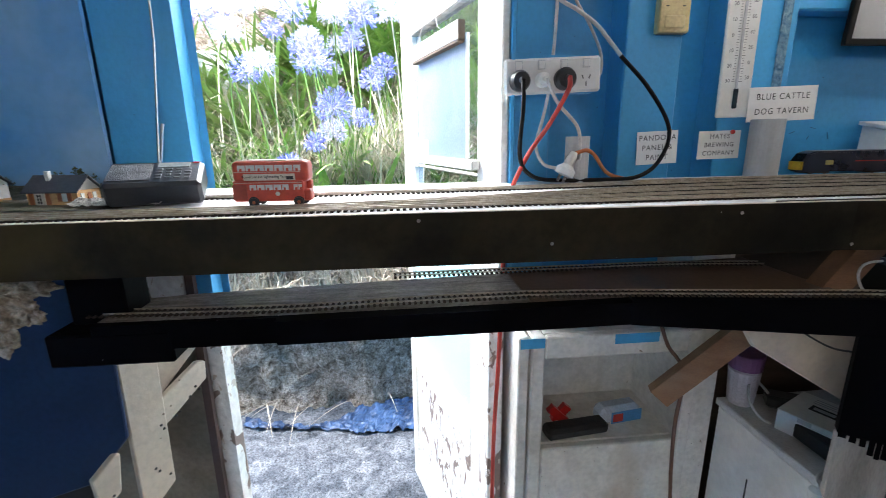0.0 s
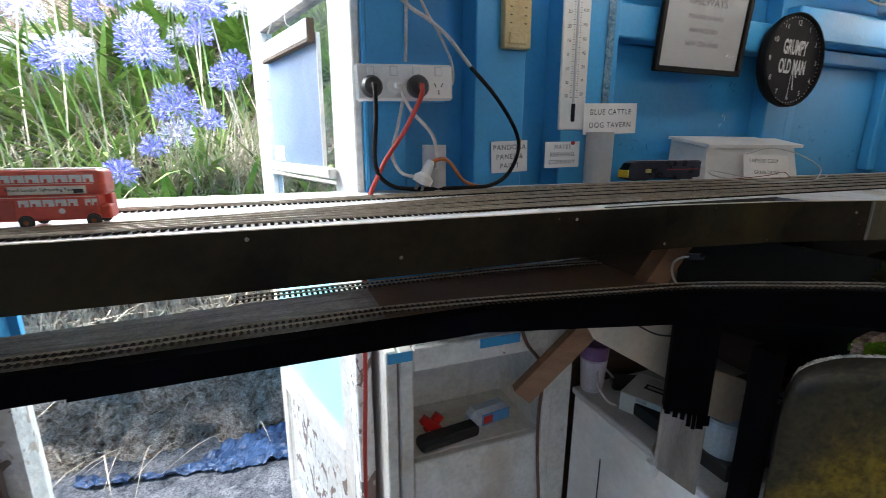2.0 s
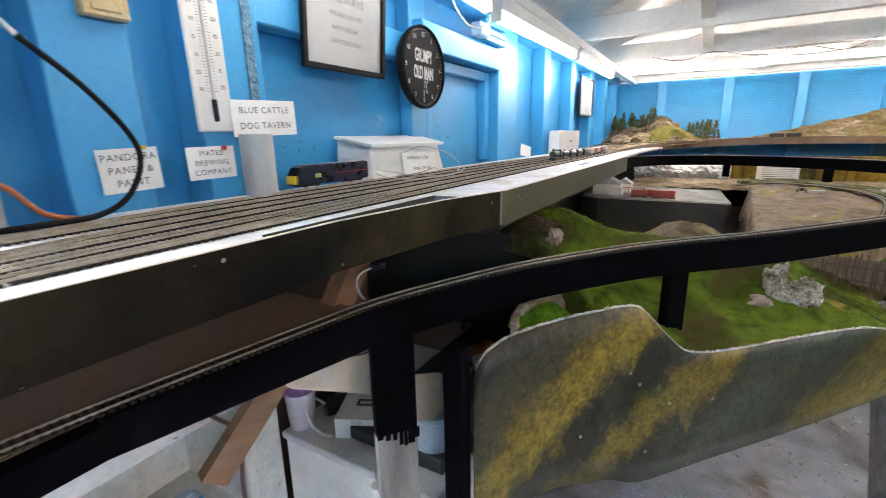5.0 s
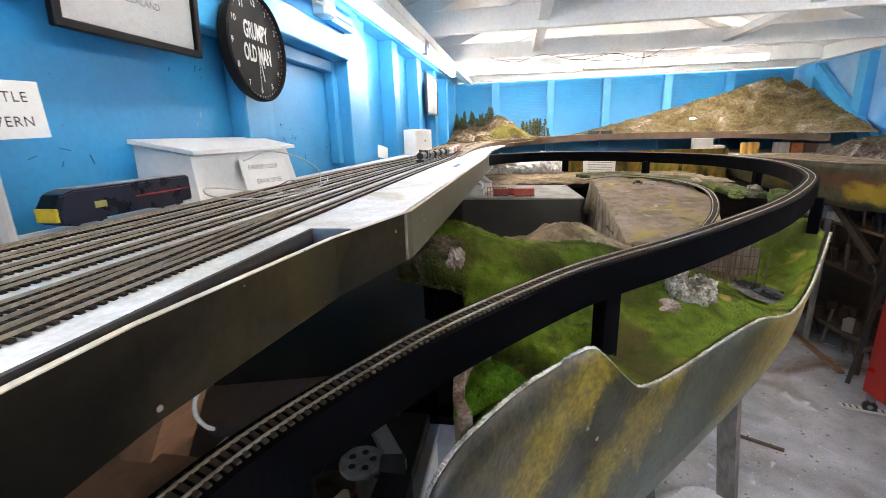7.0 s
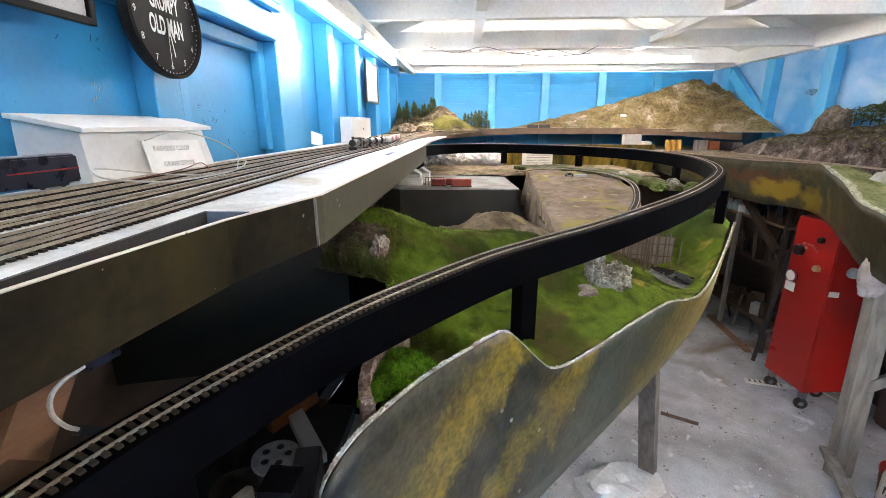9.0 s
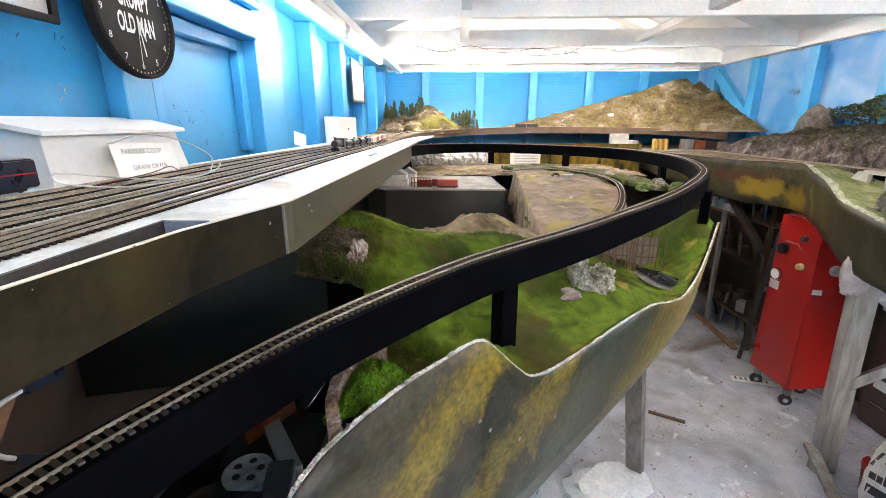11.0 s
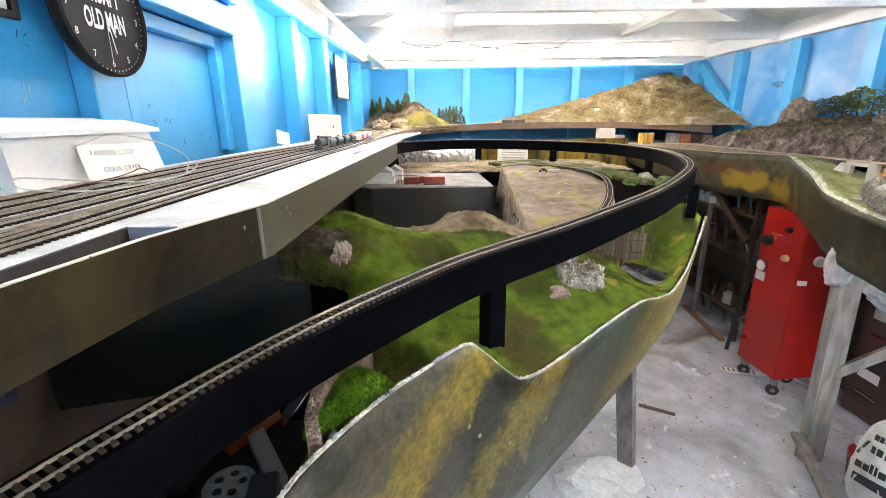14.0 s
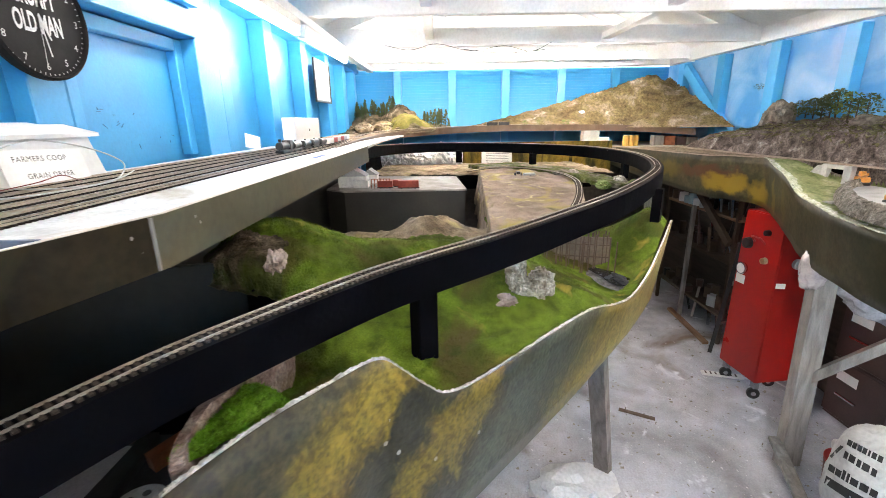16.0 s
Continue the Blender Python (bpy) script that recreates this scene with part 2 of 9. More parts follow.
def link(name, verts, faces, mat, parent=None, label="", smooth=False):
    me = bpy.data.meshes.new(name)
    me.from_pydata([tuple(v) for v in verts], [], faces)
    me.materials.append(mat)
    if smooth:
        me.polygons.foreach_set("use_smooth", [True] * len(me.polygons))
    me.update()
    ob = new(name, me)
    if parent is not None:
        ob.parent = parent
        root = parent
        m = Matrix.Identity(4)
        while root is not None:
            m = root.matrix_basis @ m if root is parent else root.matrix_basis @ root.matrix_parent_inverse.inverted() @ m
            root = None
        ob.matrix_parent_inverse = parent.matrix_basis.inverted() if parent.parent is None else Matrix.Identity(4)
    if label:
        tagged(ob, label)
    return ob


def thing(name, loc, label, category, group="", kind=""):
    ob = new(name)
    ob.empty_display_size = 0.05
    ob.matrix_basis = Matrix.Translation(loc)
    return tagged(ob, label, category, group, kind)


def part(name, bm, mat, parent, label="", smooth=False):
    """Links a bmesh in world coordinates as one mesh under a thing or a part."""
    me = bpy.data.meshes.new(name)
    bm.normal_update()
    bm.to_mesh(me)
    bm.free()
    me.materials.append(mat)
    if smooth:
        me.polygons.foreach_set("use_smooth", [True] * len(me.polygons))
    ob = new(name, me)
    if parent is not None:
        ob.parent = parent
        if parent.parent is None:
            ob.matrix_parent_inverse = parent.matrix_basis.inverted()
    return tagged(ob, label)


def solid(name, bm, mat, label, category, group="", kind="", smooth=False):
    return tagged(part(name, bm, mat, None, "", smooth), label, category, group, kind)


def add_box(bm, x0, x1, y0, y1, z0, z1, bevel=0.0, m=None):
    vs = [bm.verts.new((x, y, z)) for z in (z0, z1) for x, y in ((x0, y0), (x1, y0), (x1, y1), (x0, y1))]
    fs = [bm.faces.new([vs[i] for i in f]) for f in ((3, 2, 1, 0), (4, 5, 6, 7), (0, 1, 5, 4), (1, 2, 6, 5), (2, 3, 7, 6), (3, 0, 4, 7))]
    if bevel:
        es = {e for f in fs for e in f.edges}
        r = bmesh.ops.bevel(bm, geom=list(es), offset=bevel, segments=1, affect="EDGES")
        vs = list({v for f in r["faces"] for v in f.verts} | {v for v in vs if v.is_valid})
    if m is not None:
        for v in vs:
            v.co = m @ v.co
    return bm


def B(*a, **k):
    return add_box(bmesh.new(), *a, **k)


def beam(a, b, w, d, bm=None):
    """A square bar from a to b, w wide and d deep."""
    bm = bm or bmesh.new()
    a, b = Vector(a), Vector(b)
    z = (b - a).normalized()
    side = z.cross(Vector((0, 0, 1)))
    side = Vector((1, 0, 0)) if side.length < 1e-4 else side.normalized()
    up = side.cross(z)
    vs = [bm.verts.new(p + side * sx * w / 2 + up * sy * d / 2) for p in (a, b) for sx, sy in ((-1, -1), (1, -1), (1, 1), (-1, 1))]
    for f in ((3, 2, 1, 0), (4, 5, 6, 7), (0, 1, 5, 4), (1, 2, 6, 5), (2, 3, 7, 6), (3, 0, 4, 7)):
        bm.faces.new([vs[i] for i in f])
    bmesh.ops.recalc_face_normals(bm, faces=bm.faces)
    return bm


def prism(poly, z0, z1, bm=None):
    """An upright prism over a plan polygon."""
    bm = bm or bmesh.new()
    lo, hi = [bm.verts.new((x, y, z0)) for x, y in poly], [bm.verts.new((x, y, z1)) for x, y in poly]
    n = len(poly)
    bm.faces.new(hi), bm.faces.new(lo[::-1])
    for i in range(n):
        bm.faces.new((lo[i], lo[(i + 1) % n], hi[(i + 1) % n], hi[i]))
    bmesh.ops.recalc_face_normals(bm, faces=bm.faces)
    return bm


def lathe(profile, loc, n=20, bm=None, axis=None):
    """A turned form: (radius, height) pairs round the upright axis at loc."""
    bm = bm or bmesh.new()
    m = Matrix.Translation(loc) @ (axis or Matrix.Identity(4))
    rings = [[bm.verts.new(m @ Vector((r * math.cos(a), r * math.sin(a), h))) for a in (2 * math.pi * i / n for i in range(n))] for r, h in profile]
    for p, q in zip(rings, rings[1:]):
        for i in range(n):
            bm.faces.new((p[i], p[(i + 1) % n], q[(i + 1) % n], q[i]))
    bm.faces.new(rings[0][::-1]), bm.faces.new(rings[-1])
    return bm


def curve_through(pts, n=8):
    """A smooth line through a few points."""
    P = [Vector(p) for p in pts]
    P = [2 * P[0] - P[1]] + P + [2 * P[-1] - P[-2]]
    out = []
    for a, b, c, d in zip(P, P[1:], P[2:], P[3:]):
        for i in range(n):
            t = i / n
            out.append(0.5 * (2 * b + (c - a) * t + (2 * a - 5 * b + 4 * c - d) * t * t + (3 * b - a - 3 * c + d) * t ** 3))
    return out + [P[-2]]


def sweep(path, profile, bm=None):
    """A profile of (sideways to the left, up) pairs drawn along a path."""
    bm = bm or bmesh.new()
    rows = []
    for i, p in enumerate(path):
        d = (path[min(i + 1, len(path) - 1)] - path[max(i - 1, 0)])
        side = Vector((-d.y, d.x, 0)).normalized()
        rows.append([bm.verts.new(p + side * u + Vector((0, 0, v))) for u, v in profile])
    n = len(profile)
    for a, b in zip(rows, rows[1:]):
        for i in range(n):
            bm.faces.new((a[i], a[(i + 1) % n], b[(i + 1) % n], b[i]))
    bm.faces.new(rows[0][::-1]), bm.faces.new(rows[-1])
    bmesh.ops.recalc_face_normals(bm, faces=bm.faces)
    return bm


def tube(path, r, n=8, bm=None):
    """A round cable or pipe along a path."""
    bm = bm or bmesh.new()
    rows, up = [], None
    for i, p in enumerate(path):
        d = (path[min(i + 1, len(path) - 1)] - path[max(i - 1, 0)]).normalized()
        if up is None:
            up = Vector((0, 0, 1)) if abs(d.z) < 0.9 else Vector((1, 0, 0))
        up = (up - d * up.dot(d)).normalized()
        s = d.cross(up)
        rows.append([bm.verts.new(p + r * (math.cos(a) * s + math.sin(a) * up)) for a in (2 * math.pi * k / n for k in range(n))])
    for a, b in zip(rows, rows[1:]):
        for i in range(n):
            bm.faces.new((a[i], a[(i + 1) % n], b[(i + 1) % n], b[i]))
    bm.faces.new(rows[0][::-1]), bm.faces.new(rows[-1])
    bmesh.ops.recalc_face_normals(bm, faces=bm.faces)
    return bm


def resample(path, step):
    out, left = [], 0.0
    for a, b in zip(path, path[1:]):
        l = (b - a).length
        while left < l:
            out.append((a.lerp(b, left / l), (b - a).normalized()))
            left += step
        left -= l
    return out


def patch(f, nu, nv):
    """A sheet of nu x nv cells with corners f(u, v)."""
    vs = [f(i / nu, j / nv) for j in range(nv + 1) for i in range(nu + 1)]
    fs = [(j * (nu + 1) + i, j * (nu + 1) + i + 1, (j + 1) * (nu + 1) + i + 1, (j + 1) * (nu + 1) + i) for j in range(nv) for i in range(nu)]
    return vs, fs


def bumps(x, y, s=8.0, seed=0.0, octaves=4):
    return noise.fractal(Vector((x * s, y * s, seed)), 1.0, 2.0, octaves)


BT = 1.546          # top of the yard board
STUD = 1.34         # face of the north wall's studs

# ---- the shed ----
solid("floor", B(-1.6, 5.7, -2.1, 1.419, -0.12, 0.0), CONCRETE, "dusty grey concrete floor with paint spots", "floor", kind="structure")


def wall_north():
    w = thing("wall_north", (0, 1.45, 0), "bright blue painted timber wall with studs and a doorway", "wall", kind="structure")
    bm = bmesh.new()
    add_box(bm, -1.6, -0.44, 1.42, 1.5, 0, 2.25)
    add_box(bm, -0.44, -0.37, 1.42, 1.5, 0, 2.25)
    add_box(bm, 0.345, 5.7, 1.42, 1.5, 0, 2.25)
    add_box(bm, -0.37, 0.345, 1.42, 1.5, 2.181, 2.25)
    part("boards", bm, BLUE, w)
    for x0, x1, y in ((-0.44, -0.331, 1.31), (0.345, 0.425, 1.29), (0.60, 0.725, STUD), (0.83, 0.985, STUD), (1.60, 1.70, 1.37), (2.27, 2.43, STUD), (2.47, 2.56, 1.36), (2.95, 3.06, STUD), (3.55, 3.66, STUD), (4.15, 4.26, STUD), (4.75, 4.86, STUD), (5.3, 5.4, STUD)):
        part("stud", B(x0, x1, y, 1.419, 1.24 if 0.3 < x0 < 0.9 else 0, 2.14, 0.003), BLUE_STUD, w)
    part("top_plate", B(0.345, 5.55, 1.33, 1.42, 2.141, 2.24, 0.003), BLUE_STUD, w)
    part("header", B(0.985, 1.62, 1.36, 1.419, 1.90, 1.98, 0.004), BLUE_STUD, w)
    part("header", B(1.62, 2.27, 1.33, 1.419, 1.94, 2.03, 0.004), BLUE_STUD, w)
    return w


wall_n = wall_north()
_s = random.Random(21)
SCUFF = M("dark_blue_scuff", (0.02, 0.12, 0.28), 0.6, bump=0)
CHALK = M("white_scuff", (0.55, 0.62, 0.66), 0.7, bump=0)
for cx, cz, n, w in ((1.92, 1.68, 9, 0.10), (1.75, 1.80, 5, 0.05), (1.49, 1.72, 5, 0.02), (1.16, 1.62, 4, 0.08), (1.45, 1.82, 4, 0.08), (2.1, 1.60, 4, 0.12)):
    for _ in range(n):
        x, z, l = cx + _s.uniform(-w, w), cz + _s.uniform(-0.03, 0.03), _s.uniform(0.006, 0.018) if w > 0.03 else _s.uniform(0.004, 0.011)
        m = Matrix.Translation((x, 1.4193, z)) @ Matrix.Rotation(_s.uniform(-1.4, 1.4) if w > 0.03 else _s.uniform(1.2, 1.9), 4, "Y")
        part("scuff", add_box(bmesh.new(), -l / 2, l / 2, -0.0004, 0.0004, -0.0008, 0.0008, 0, m), CHALK if w < 0.03 else SCUFF, wall_n, "thin scratch in the paint")


def wall_plain(name, boards, posts, label, mat=BLUE):
    bm = bmesh.new()
    add_box(bm, *boards)
    w = thing(name, ((boards[0] + boards[1]) / 2, (boards[2] + boards[3]) / 2, boards[4]), label, "wall", kind="structure")
    part("boards", bm, mat, w)
    for p in posts:
        part("stud", B(*p, 0.003), BLUE_STUD, w)
    return w


wall_e = wall_plain("wall_east", (5.56, 5.66, -2.05, 1.42, 0, 2.17), [(5.50, 5.559, y - 0.04, y + 0.04, 0, 2.16) for y in (0.923, 0.347, -0.216, -0.804, -1.373)], "bright blue weatherboard end wall with studs")
for k in range(22):
    z = 1.56 + 0.027 * k
    bm = bmesh.new()
    ends = [[bm.verts.new((x, y, q)) for x, q in ((5.5595, z), (5.545, z), (5.553, z + 0.0268), (5.5595, z + 0.0268))] for y in (-1.94, 1.41)]
    bm.faces.new(ends[0]), bm.faces.new(ends[1][::-1])
    for q in range(4):
        bm.faces.new((ends[0][q], ends[1][q], ends[1][(q + 1) % 4], ends[0][(q + 1) % 4]))
    bmesh.ops.recalc_face_normals(bm, faces=bm.faces)
    part("weatherboard", bm, BLUE, wall_e)
wall_s = wall_plain("wall_south", (-1.6, 5.56, -2.05, -1.95, 0, 2.17), [(x - 0.05, x + 0.05, -1.949, -1.88, 0, 2.15) for x in (5.17, 4.54, 3.92, 3.32, 2.72, 2.1, 1.4, 0.7, 0.0, -0.7)], "blue painted wall with a painted sky and studs", SKYBLUE)
part("brace", beam((5.1, -1.90, 2.1), (4.25, -1.90, 1.45), 0.05, 0.09), BLUE_STUD, wall_s)
wall_plain("wall_west", (-1.7, -1.6, -2.05, 1.5, 0, 2.3), [], "plain blue painted wall")

RIDGE, EAVE = 2.95, 2.25


def roof():
    bm = bmesh.new()
    for y0, z0, y1, z1 in ((1.55, EAVE, -0.27, RIDGE), (-0.27, RIDGE, -2.1, EAVE - 0.05)):
        vs = [bm.verts.new(v) for v in ((-1.7, y0, z0), (5.7, y0, z0), (5.7, y1, z1), (-1.7, y1, z1), (-1.7, y0, z0 + 0.04), (5.7, y0, z0 + 0.04), (5.7, y1, z1 + 0.04), (-1.7, y1, z1 + 0.04))]
        for f in ((3, 2, 1, 0), (4, 5, 6, 7), (0, 1, 5, 4), (1, 2, 6, 5), (2, 3, 7, 6), (3, 0, 4, 7)):
            bm.faces.new([vs[i] for i in f])
    for x in (5.55, -1.62):
        vs = [bm.verts.new(v) for v in ((x, -2.05, 2.171), (x, 1.45, 2.171), (x, 1.45, EAVE), (x, -0.27, RIDGE), (x, -2.05, EAVE))]
        bm.faces.new(vs)
    return solid("ceiling", bm, CEIL, "white painted sloping board ceiling", "ceiling", kind="structure")


roof()


def truss(x):
    t = thing("roof_truss", (x, -0.27, 2.2), "white painted timber roof truss", "roof truss", "roof trusses", "structure")
    part("tie_beam", B(x - 0.022, x + 0.022, -1.98, 1.43, 2.19, 2.31, 0.003), CEIL, t)
    part("rafter", beam((x, 1.42, EAVE - 0.0), (x, -0.27, RIDGE - 0.06), 0.038, 0.09), CEIL, t)
    part("rafter", beam((x, -1.97, EAVE - 0.05), (x, -0.27, RIDGE - 0.06), 0.038, 0.09), CEIL, t)
    if x > 3.0:
        return
    part("strut", beam((x, 0.5, 2.3), (x, -0.2, RIDGE - 0.1), 0.04, 0.07), CEIL, t)
    part("strut", beam((x, -1.0, 2.3), (x, -0.34, RIDGE - 0.1), 0.04, 0.07), CEIL, t)


solid("wall_plate", B(-1.6, 5.55, -2.04, -1.90, 2.172, 2.285, 0.003), CEIL, "white painted wall plate under the roof", "timber", kind="structure")
solid("wall_plate", B(5.45, 5.549, -1.899, 1.42, 2.172, 2.30, 0.003), CEIL, "white painted wall plate under the roof", "timber", kind="structure")
for x in (-0.7, 0.35, 1.25, 2.2, 3.17, 4.15, 5.1):
    truss(x)


for y, z0, z1 in ((1.2, 2.146, 2.189), (0.55, 2.226, 2.27), (-0.75, 2.216, 2.26)):
    solid("ceiling_batten", B(-1.5, 5.5, y - 0.03, y + 0.03, z0, z1, 0.002), CEIL, "long white painted ceiling batten", "batten", kind="structure")


def fluorescent(a, b, lamp=None):
    a, b = Vector(a), Vector(b)
    t = thing("fluorescent_light", (a + b) / 2, "white fluorescent batten with a lit tube", "ceiling light", "fluorescent battens")
    d = (b - a).normalized()
    part("batten", beam(a + Vector((0, 0, 0.05)), b + Vector((0, 0, 0.05)), 0.05, 0.05), CEIL, t)
    part("lamp", tube([a + d * 0.02, b - d * 0.02], 0.014, 12), lamp or TUBE_GLOW, t, "glowing tube")
    for p in (a, b):
        part("end_cap", beam(p + Vector((0, 0, 0.02)) - d * 0.012, p + Vector((0, 0, 0.02)) + d * 0.012, 0.035, 0.06), CEIL, t)


# The last three tubes are unseen, added to brighten aisle, panel and cupboards.
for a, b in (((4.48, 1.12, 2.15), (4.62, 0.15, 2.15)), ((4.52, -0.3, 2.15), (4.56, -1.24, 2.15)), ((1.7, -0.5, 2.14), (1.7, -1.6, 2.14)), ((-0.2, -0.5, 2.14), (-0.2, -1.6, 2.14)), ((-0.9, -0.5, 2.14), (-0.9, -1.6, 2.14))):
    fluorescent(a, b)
fluorescent((1.92, 1.2, 2.07), (3.02, 1.2, 2.09), NORTH_GLOW)
fluorescent((3.12, 1.2, 2.09), (4.22, 1.2, 2.1), NORTH_GLOW)
# Batten at the edge of view; its glow is an added fill.
fluorescent((0.62, 1.15, 2.07), (1.80, 1.18, 2.07), DIM_GLOW)

# ---- outside the door ----
GROUND = 0.17


def outside():
    vs, fs = patch(lambda u, v: (-60 + 120 * u, 1.5 + 80 * v * v, GROUND - 0.06 * (v > 0)), 8, 8)
    link("ground_far", vs, fs, SOIL)["kind"] = "structure"
    tagged(bpy.data.objects["ground_far"], "bare dry ground behind the shed", "ground", kind="structure")
    vs, fs = patch(lambda u, v: (-1.6 + 3.6 * u, 1.33 + 1.5 * v, GROUND + 0.012 * bumps(3.6 * u, 1.5 * v, 30)), 120, 50)
    tagged(link("gravel_path", vs, fs, GRAVEL), "grey gravel path outside the doorway", "path", kind="structure")

    def bank(u, v):
        x = -2.2 + 5.0 * u
        if v < 0.35:
            y, z = 2.62 + 0.5 * v, GROUND - 0.05 + 3.0 * v
        else:
            y, z = 2.8 + 2.2 * (v - 0.35), GROUND + 1.0 + 2.2 * (v - 0.35)
        return (x, y + 0.10 * bumps(x, z, 5, 3, 6), z + 0.06 * bumps(x, y, 6, 7, 6))
    vs, fs = patch(bank, 140, 90)
    tagged(link("earth_bank", vs, fs, SOIL, smooth=True), "dry earth bank with dead straw outside the door", "bank", kind="structure")


outside()

# ---- the yard board ----
FASCIA = [Vector(p) for p in ((-1.3, 0.925, 0), (0.2, 0.912, 0), (0.72, 0.908, 0), (0.95, 0.878, 0), (1.115, 0.832, 0), (1.6, 0.826, 0), (2.6, 0.815, 0))]


def yard_board():
    b = thing("yard_board", (0.8, 1.1, 1.46), "grey painted plywood railway baseboard with an olive fascia", "model railway baseboard")
    poly = [(-1.3, 0.932), (0.2, 0.925), (0.70, 0.924), (0.998, 0.926), (0.998, 0.862), (1.12, 0.842), (1.6, 0.834), (2.6, 0.823), (2.75, 0.83), (3.4, 0.84), (4.2, 0.8), (5.2, 0.7), (5.48, 0.7), (5.48, 1.33), (-0.3, 1.30), (-1.3, 1.30)]
    part("deck", prism(poly, BT - 0.012, BT), BOARD, b)
    prof = [(-0.006, 1.482), (0.0, 1.482), (0.0, 1.549), (-0.006, 1.549)]
    # Two olive tones meet at the joint: darker west, lighter east.
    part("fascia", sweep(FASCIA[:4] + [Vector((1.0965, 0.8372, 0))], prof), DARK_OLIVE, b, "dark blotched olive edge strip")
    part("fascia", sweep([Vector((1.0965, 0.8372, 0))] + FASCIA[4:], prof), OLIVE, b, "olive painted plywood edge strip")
    part("edge_line", sweep(FASCIA, [(-0.0058, 1.5492), (-0.0004, 1.5492), (-0.0004, 1.5502), (-0.0058, 1.5502)]), RAW_PALE, b, "pale bare wood top edge")
    # Shade inside the slot is put into colour: dark side, black bottom.
    part("recess_side", B(0.62, 0.9975, 0.9195, 0.9235, 1.488, 1.5495), M("slot_shade", (0.03, 0.026, 0.026), 0.8, (0.05, 0.045, 0.045), 30), b, "dark strip for the shade in the slot")
    part("recess_end", B(0.9925, 0.9975, 0.872, 0.919, 1.488, 1.5495), M("slate_blue_paint", (0.16, 0.19, 0.26), 0.7, (0.10, 0.12, 0.17), 30), b, "slate blue end of the slot")
    part("recess_floor", prism([(0.62, 0.9125), (0.72, 0.912), (0.95, 0.884), (0.992, 0.876), (0.992, 0.919), (0.62, 0.919)], 1.484, 1.4875), BLACK, b, "black strip for the shade at the slot bottom")
    part("joint_stain", B(1.0945, 1.098, 0.8285, 0.8325, 1.483, 1.548), GREY_WOOD, b, "pale filler in the joint")
    for x, y, z in ((0.303, 0.9035, 1.5058), (0.722, 0.9012, 1.4905), (0.135, 0.9065, 1.54), (0.556, 0.9028, 1.538), (1.07, 0.838, 1.53), (1.18, 0.8245, 1.532), (1.19, 0.8245, 1.522)):
        part("screw_head", lathe([(0.0024, 0.0), (0.002, 0.0008), (0.001, 0.0005)], (x, y, z), 14, axis=Matrix.Rotation(radians(90), 4, "X")), GREY_WOOD, b, "small filled screw head")
    # Added dark sheet, dims the space below and its reflection in the plank.
    part("underside", prism(poly, BT - 0.015, BT - 0.0125), M("dark_under_sheet", (0.035, 0.024, 0.017), 0.8, (0.06, 0.042, 0.03), 5, 90, 0.1), b, "dark sheet added below the deck")
    part("joist", B(0.75, 3.3, 1.1, 1.14, 1.45, BT - 0.0155), RAW_WOOD, b)
    return b


yard_board()

# ---- tracks ----


@functools.lru_cache(maxsize=None)
def sleeper_mesh():
    """One sleeper with a chair under each rail."""
    me = bpy.data.meshes.new("sleeper")
    bm = B(-0.0021, 0.0021, -0.0142, 0.0142, 0.0004, 0.0027)
    for s in (-1, 1):
        add_box(bm, -0.0012, 0.0012, s * 0.00825 - 0.0019, s * 0.00825 + 0.0019, 0.0027, 0.0036)
    bm.to_mesh(me)
    bm.free()
    me.materials.append(SLEEPER)
    return me


def track(name, pts, label, step=0.0085, pieces=0, tone=None):
    path = curve_through(pts, 10)
    t = thing(name, path[len(path) // 2], label, "model railway track", "model tracks")
    for s in (-1, 1):
        part("rail", sweep(path, [(s * 0.00825 - 0.0007, 0.0025), (s * 0.00825 + 0.0007, 0.0025), (s * 0.00825 + 0.0007, 0.0052), (s * 0.00825 - 0.0007, 0.0052)]), RAIL, t)
    vs, fs = [], []
    for i, (p, d) in enumerate(resample(path, step)):
        if i < pieces:
            ob = new("sleeper", sleeper_mesh())
            ob.parent, ob.matrix_parent_inverse = t, t.matrix_basis.inverted()
            ob.matrix_basis = Matrix.Translation(p) @ d.to_track_quat("X", "Z").to_matrix().to_4x4()
            continue
        s = Vector((-d.y, d.x, 0)).normalized() * 0.0142
        e = d * 0.0021
        k = len(vs)
        vs += [p + a * s + b * e + Vector((0, 0, h)) for h in (0.0004, 0.0027) for a, b in ((-1, -1), (1, -1), (1, 1), (-1, 1))]
        fs += [tuple(k + i for i in f) for f in ((4, 5, 6, 7), (0, 1, 5, 4), (1, 2, 6, 5), (2, 3, 7, 6), (3, 0, 4, 7))]
    if vs:
        link("track_base", vs, fs, tone or SLEEPER, t)["kind"] = "stuff"
    return t


for i in range(6):
    y = 0.976 + 0.0515 * i
    west = (0.955, 0.955, 0.99, 0.99, 1.13, 1.13)[i]
    knee = -0.25 + 0.05 * i
    track("yard_track", [(-1.25, west, BT), (-0.8, west, BT), (knee, west, BT), (knee + 0.3, 0.7 * west + 0.3 * y, BT), (knee + 0.65, 0.15 * west + 0.85 * y, BT), (knee + 0.9, y, BT), (1.2, y, BT), (1.9, y, BT), (2.7, y - 0.008 * i, BT), (3.6, 1.06 + 0.022 * i, BT + 0.004)], "straight yard track with nickel rails on dark sleepers", tone=YARD_SLEEPER)
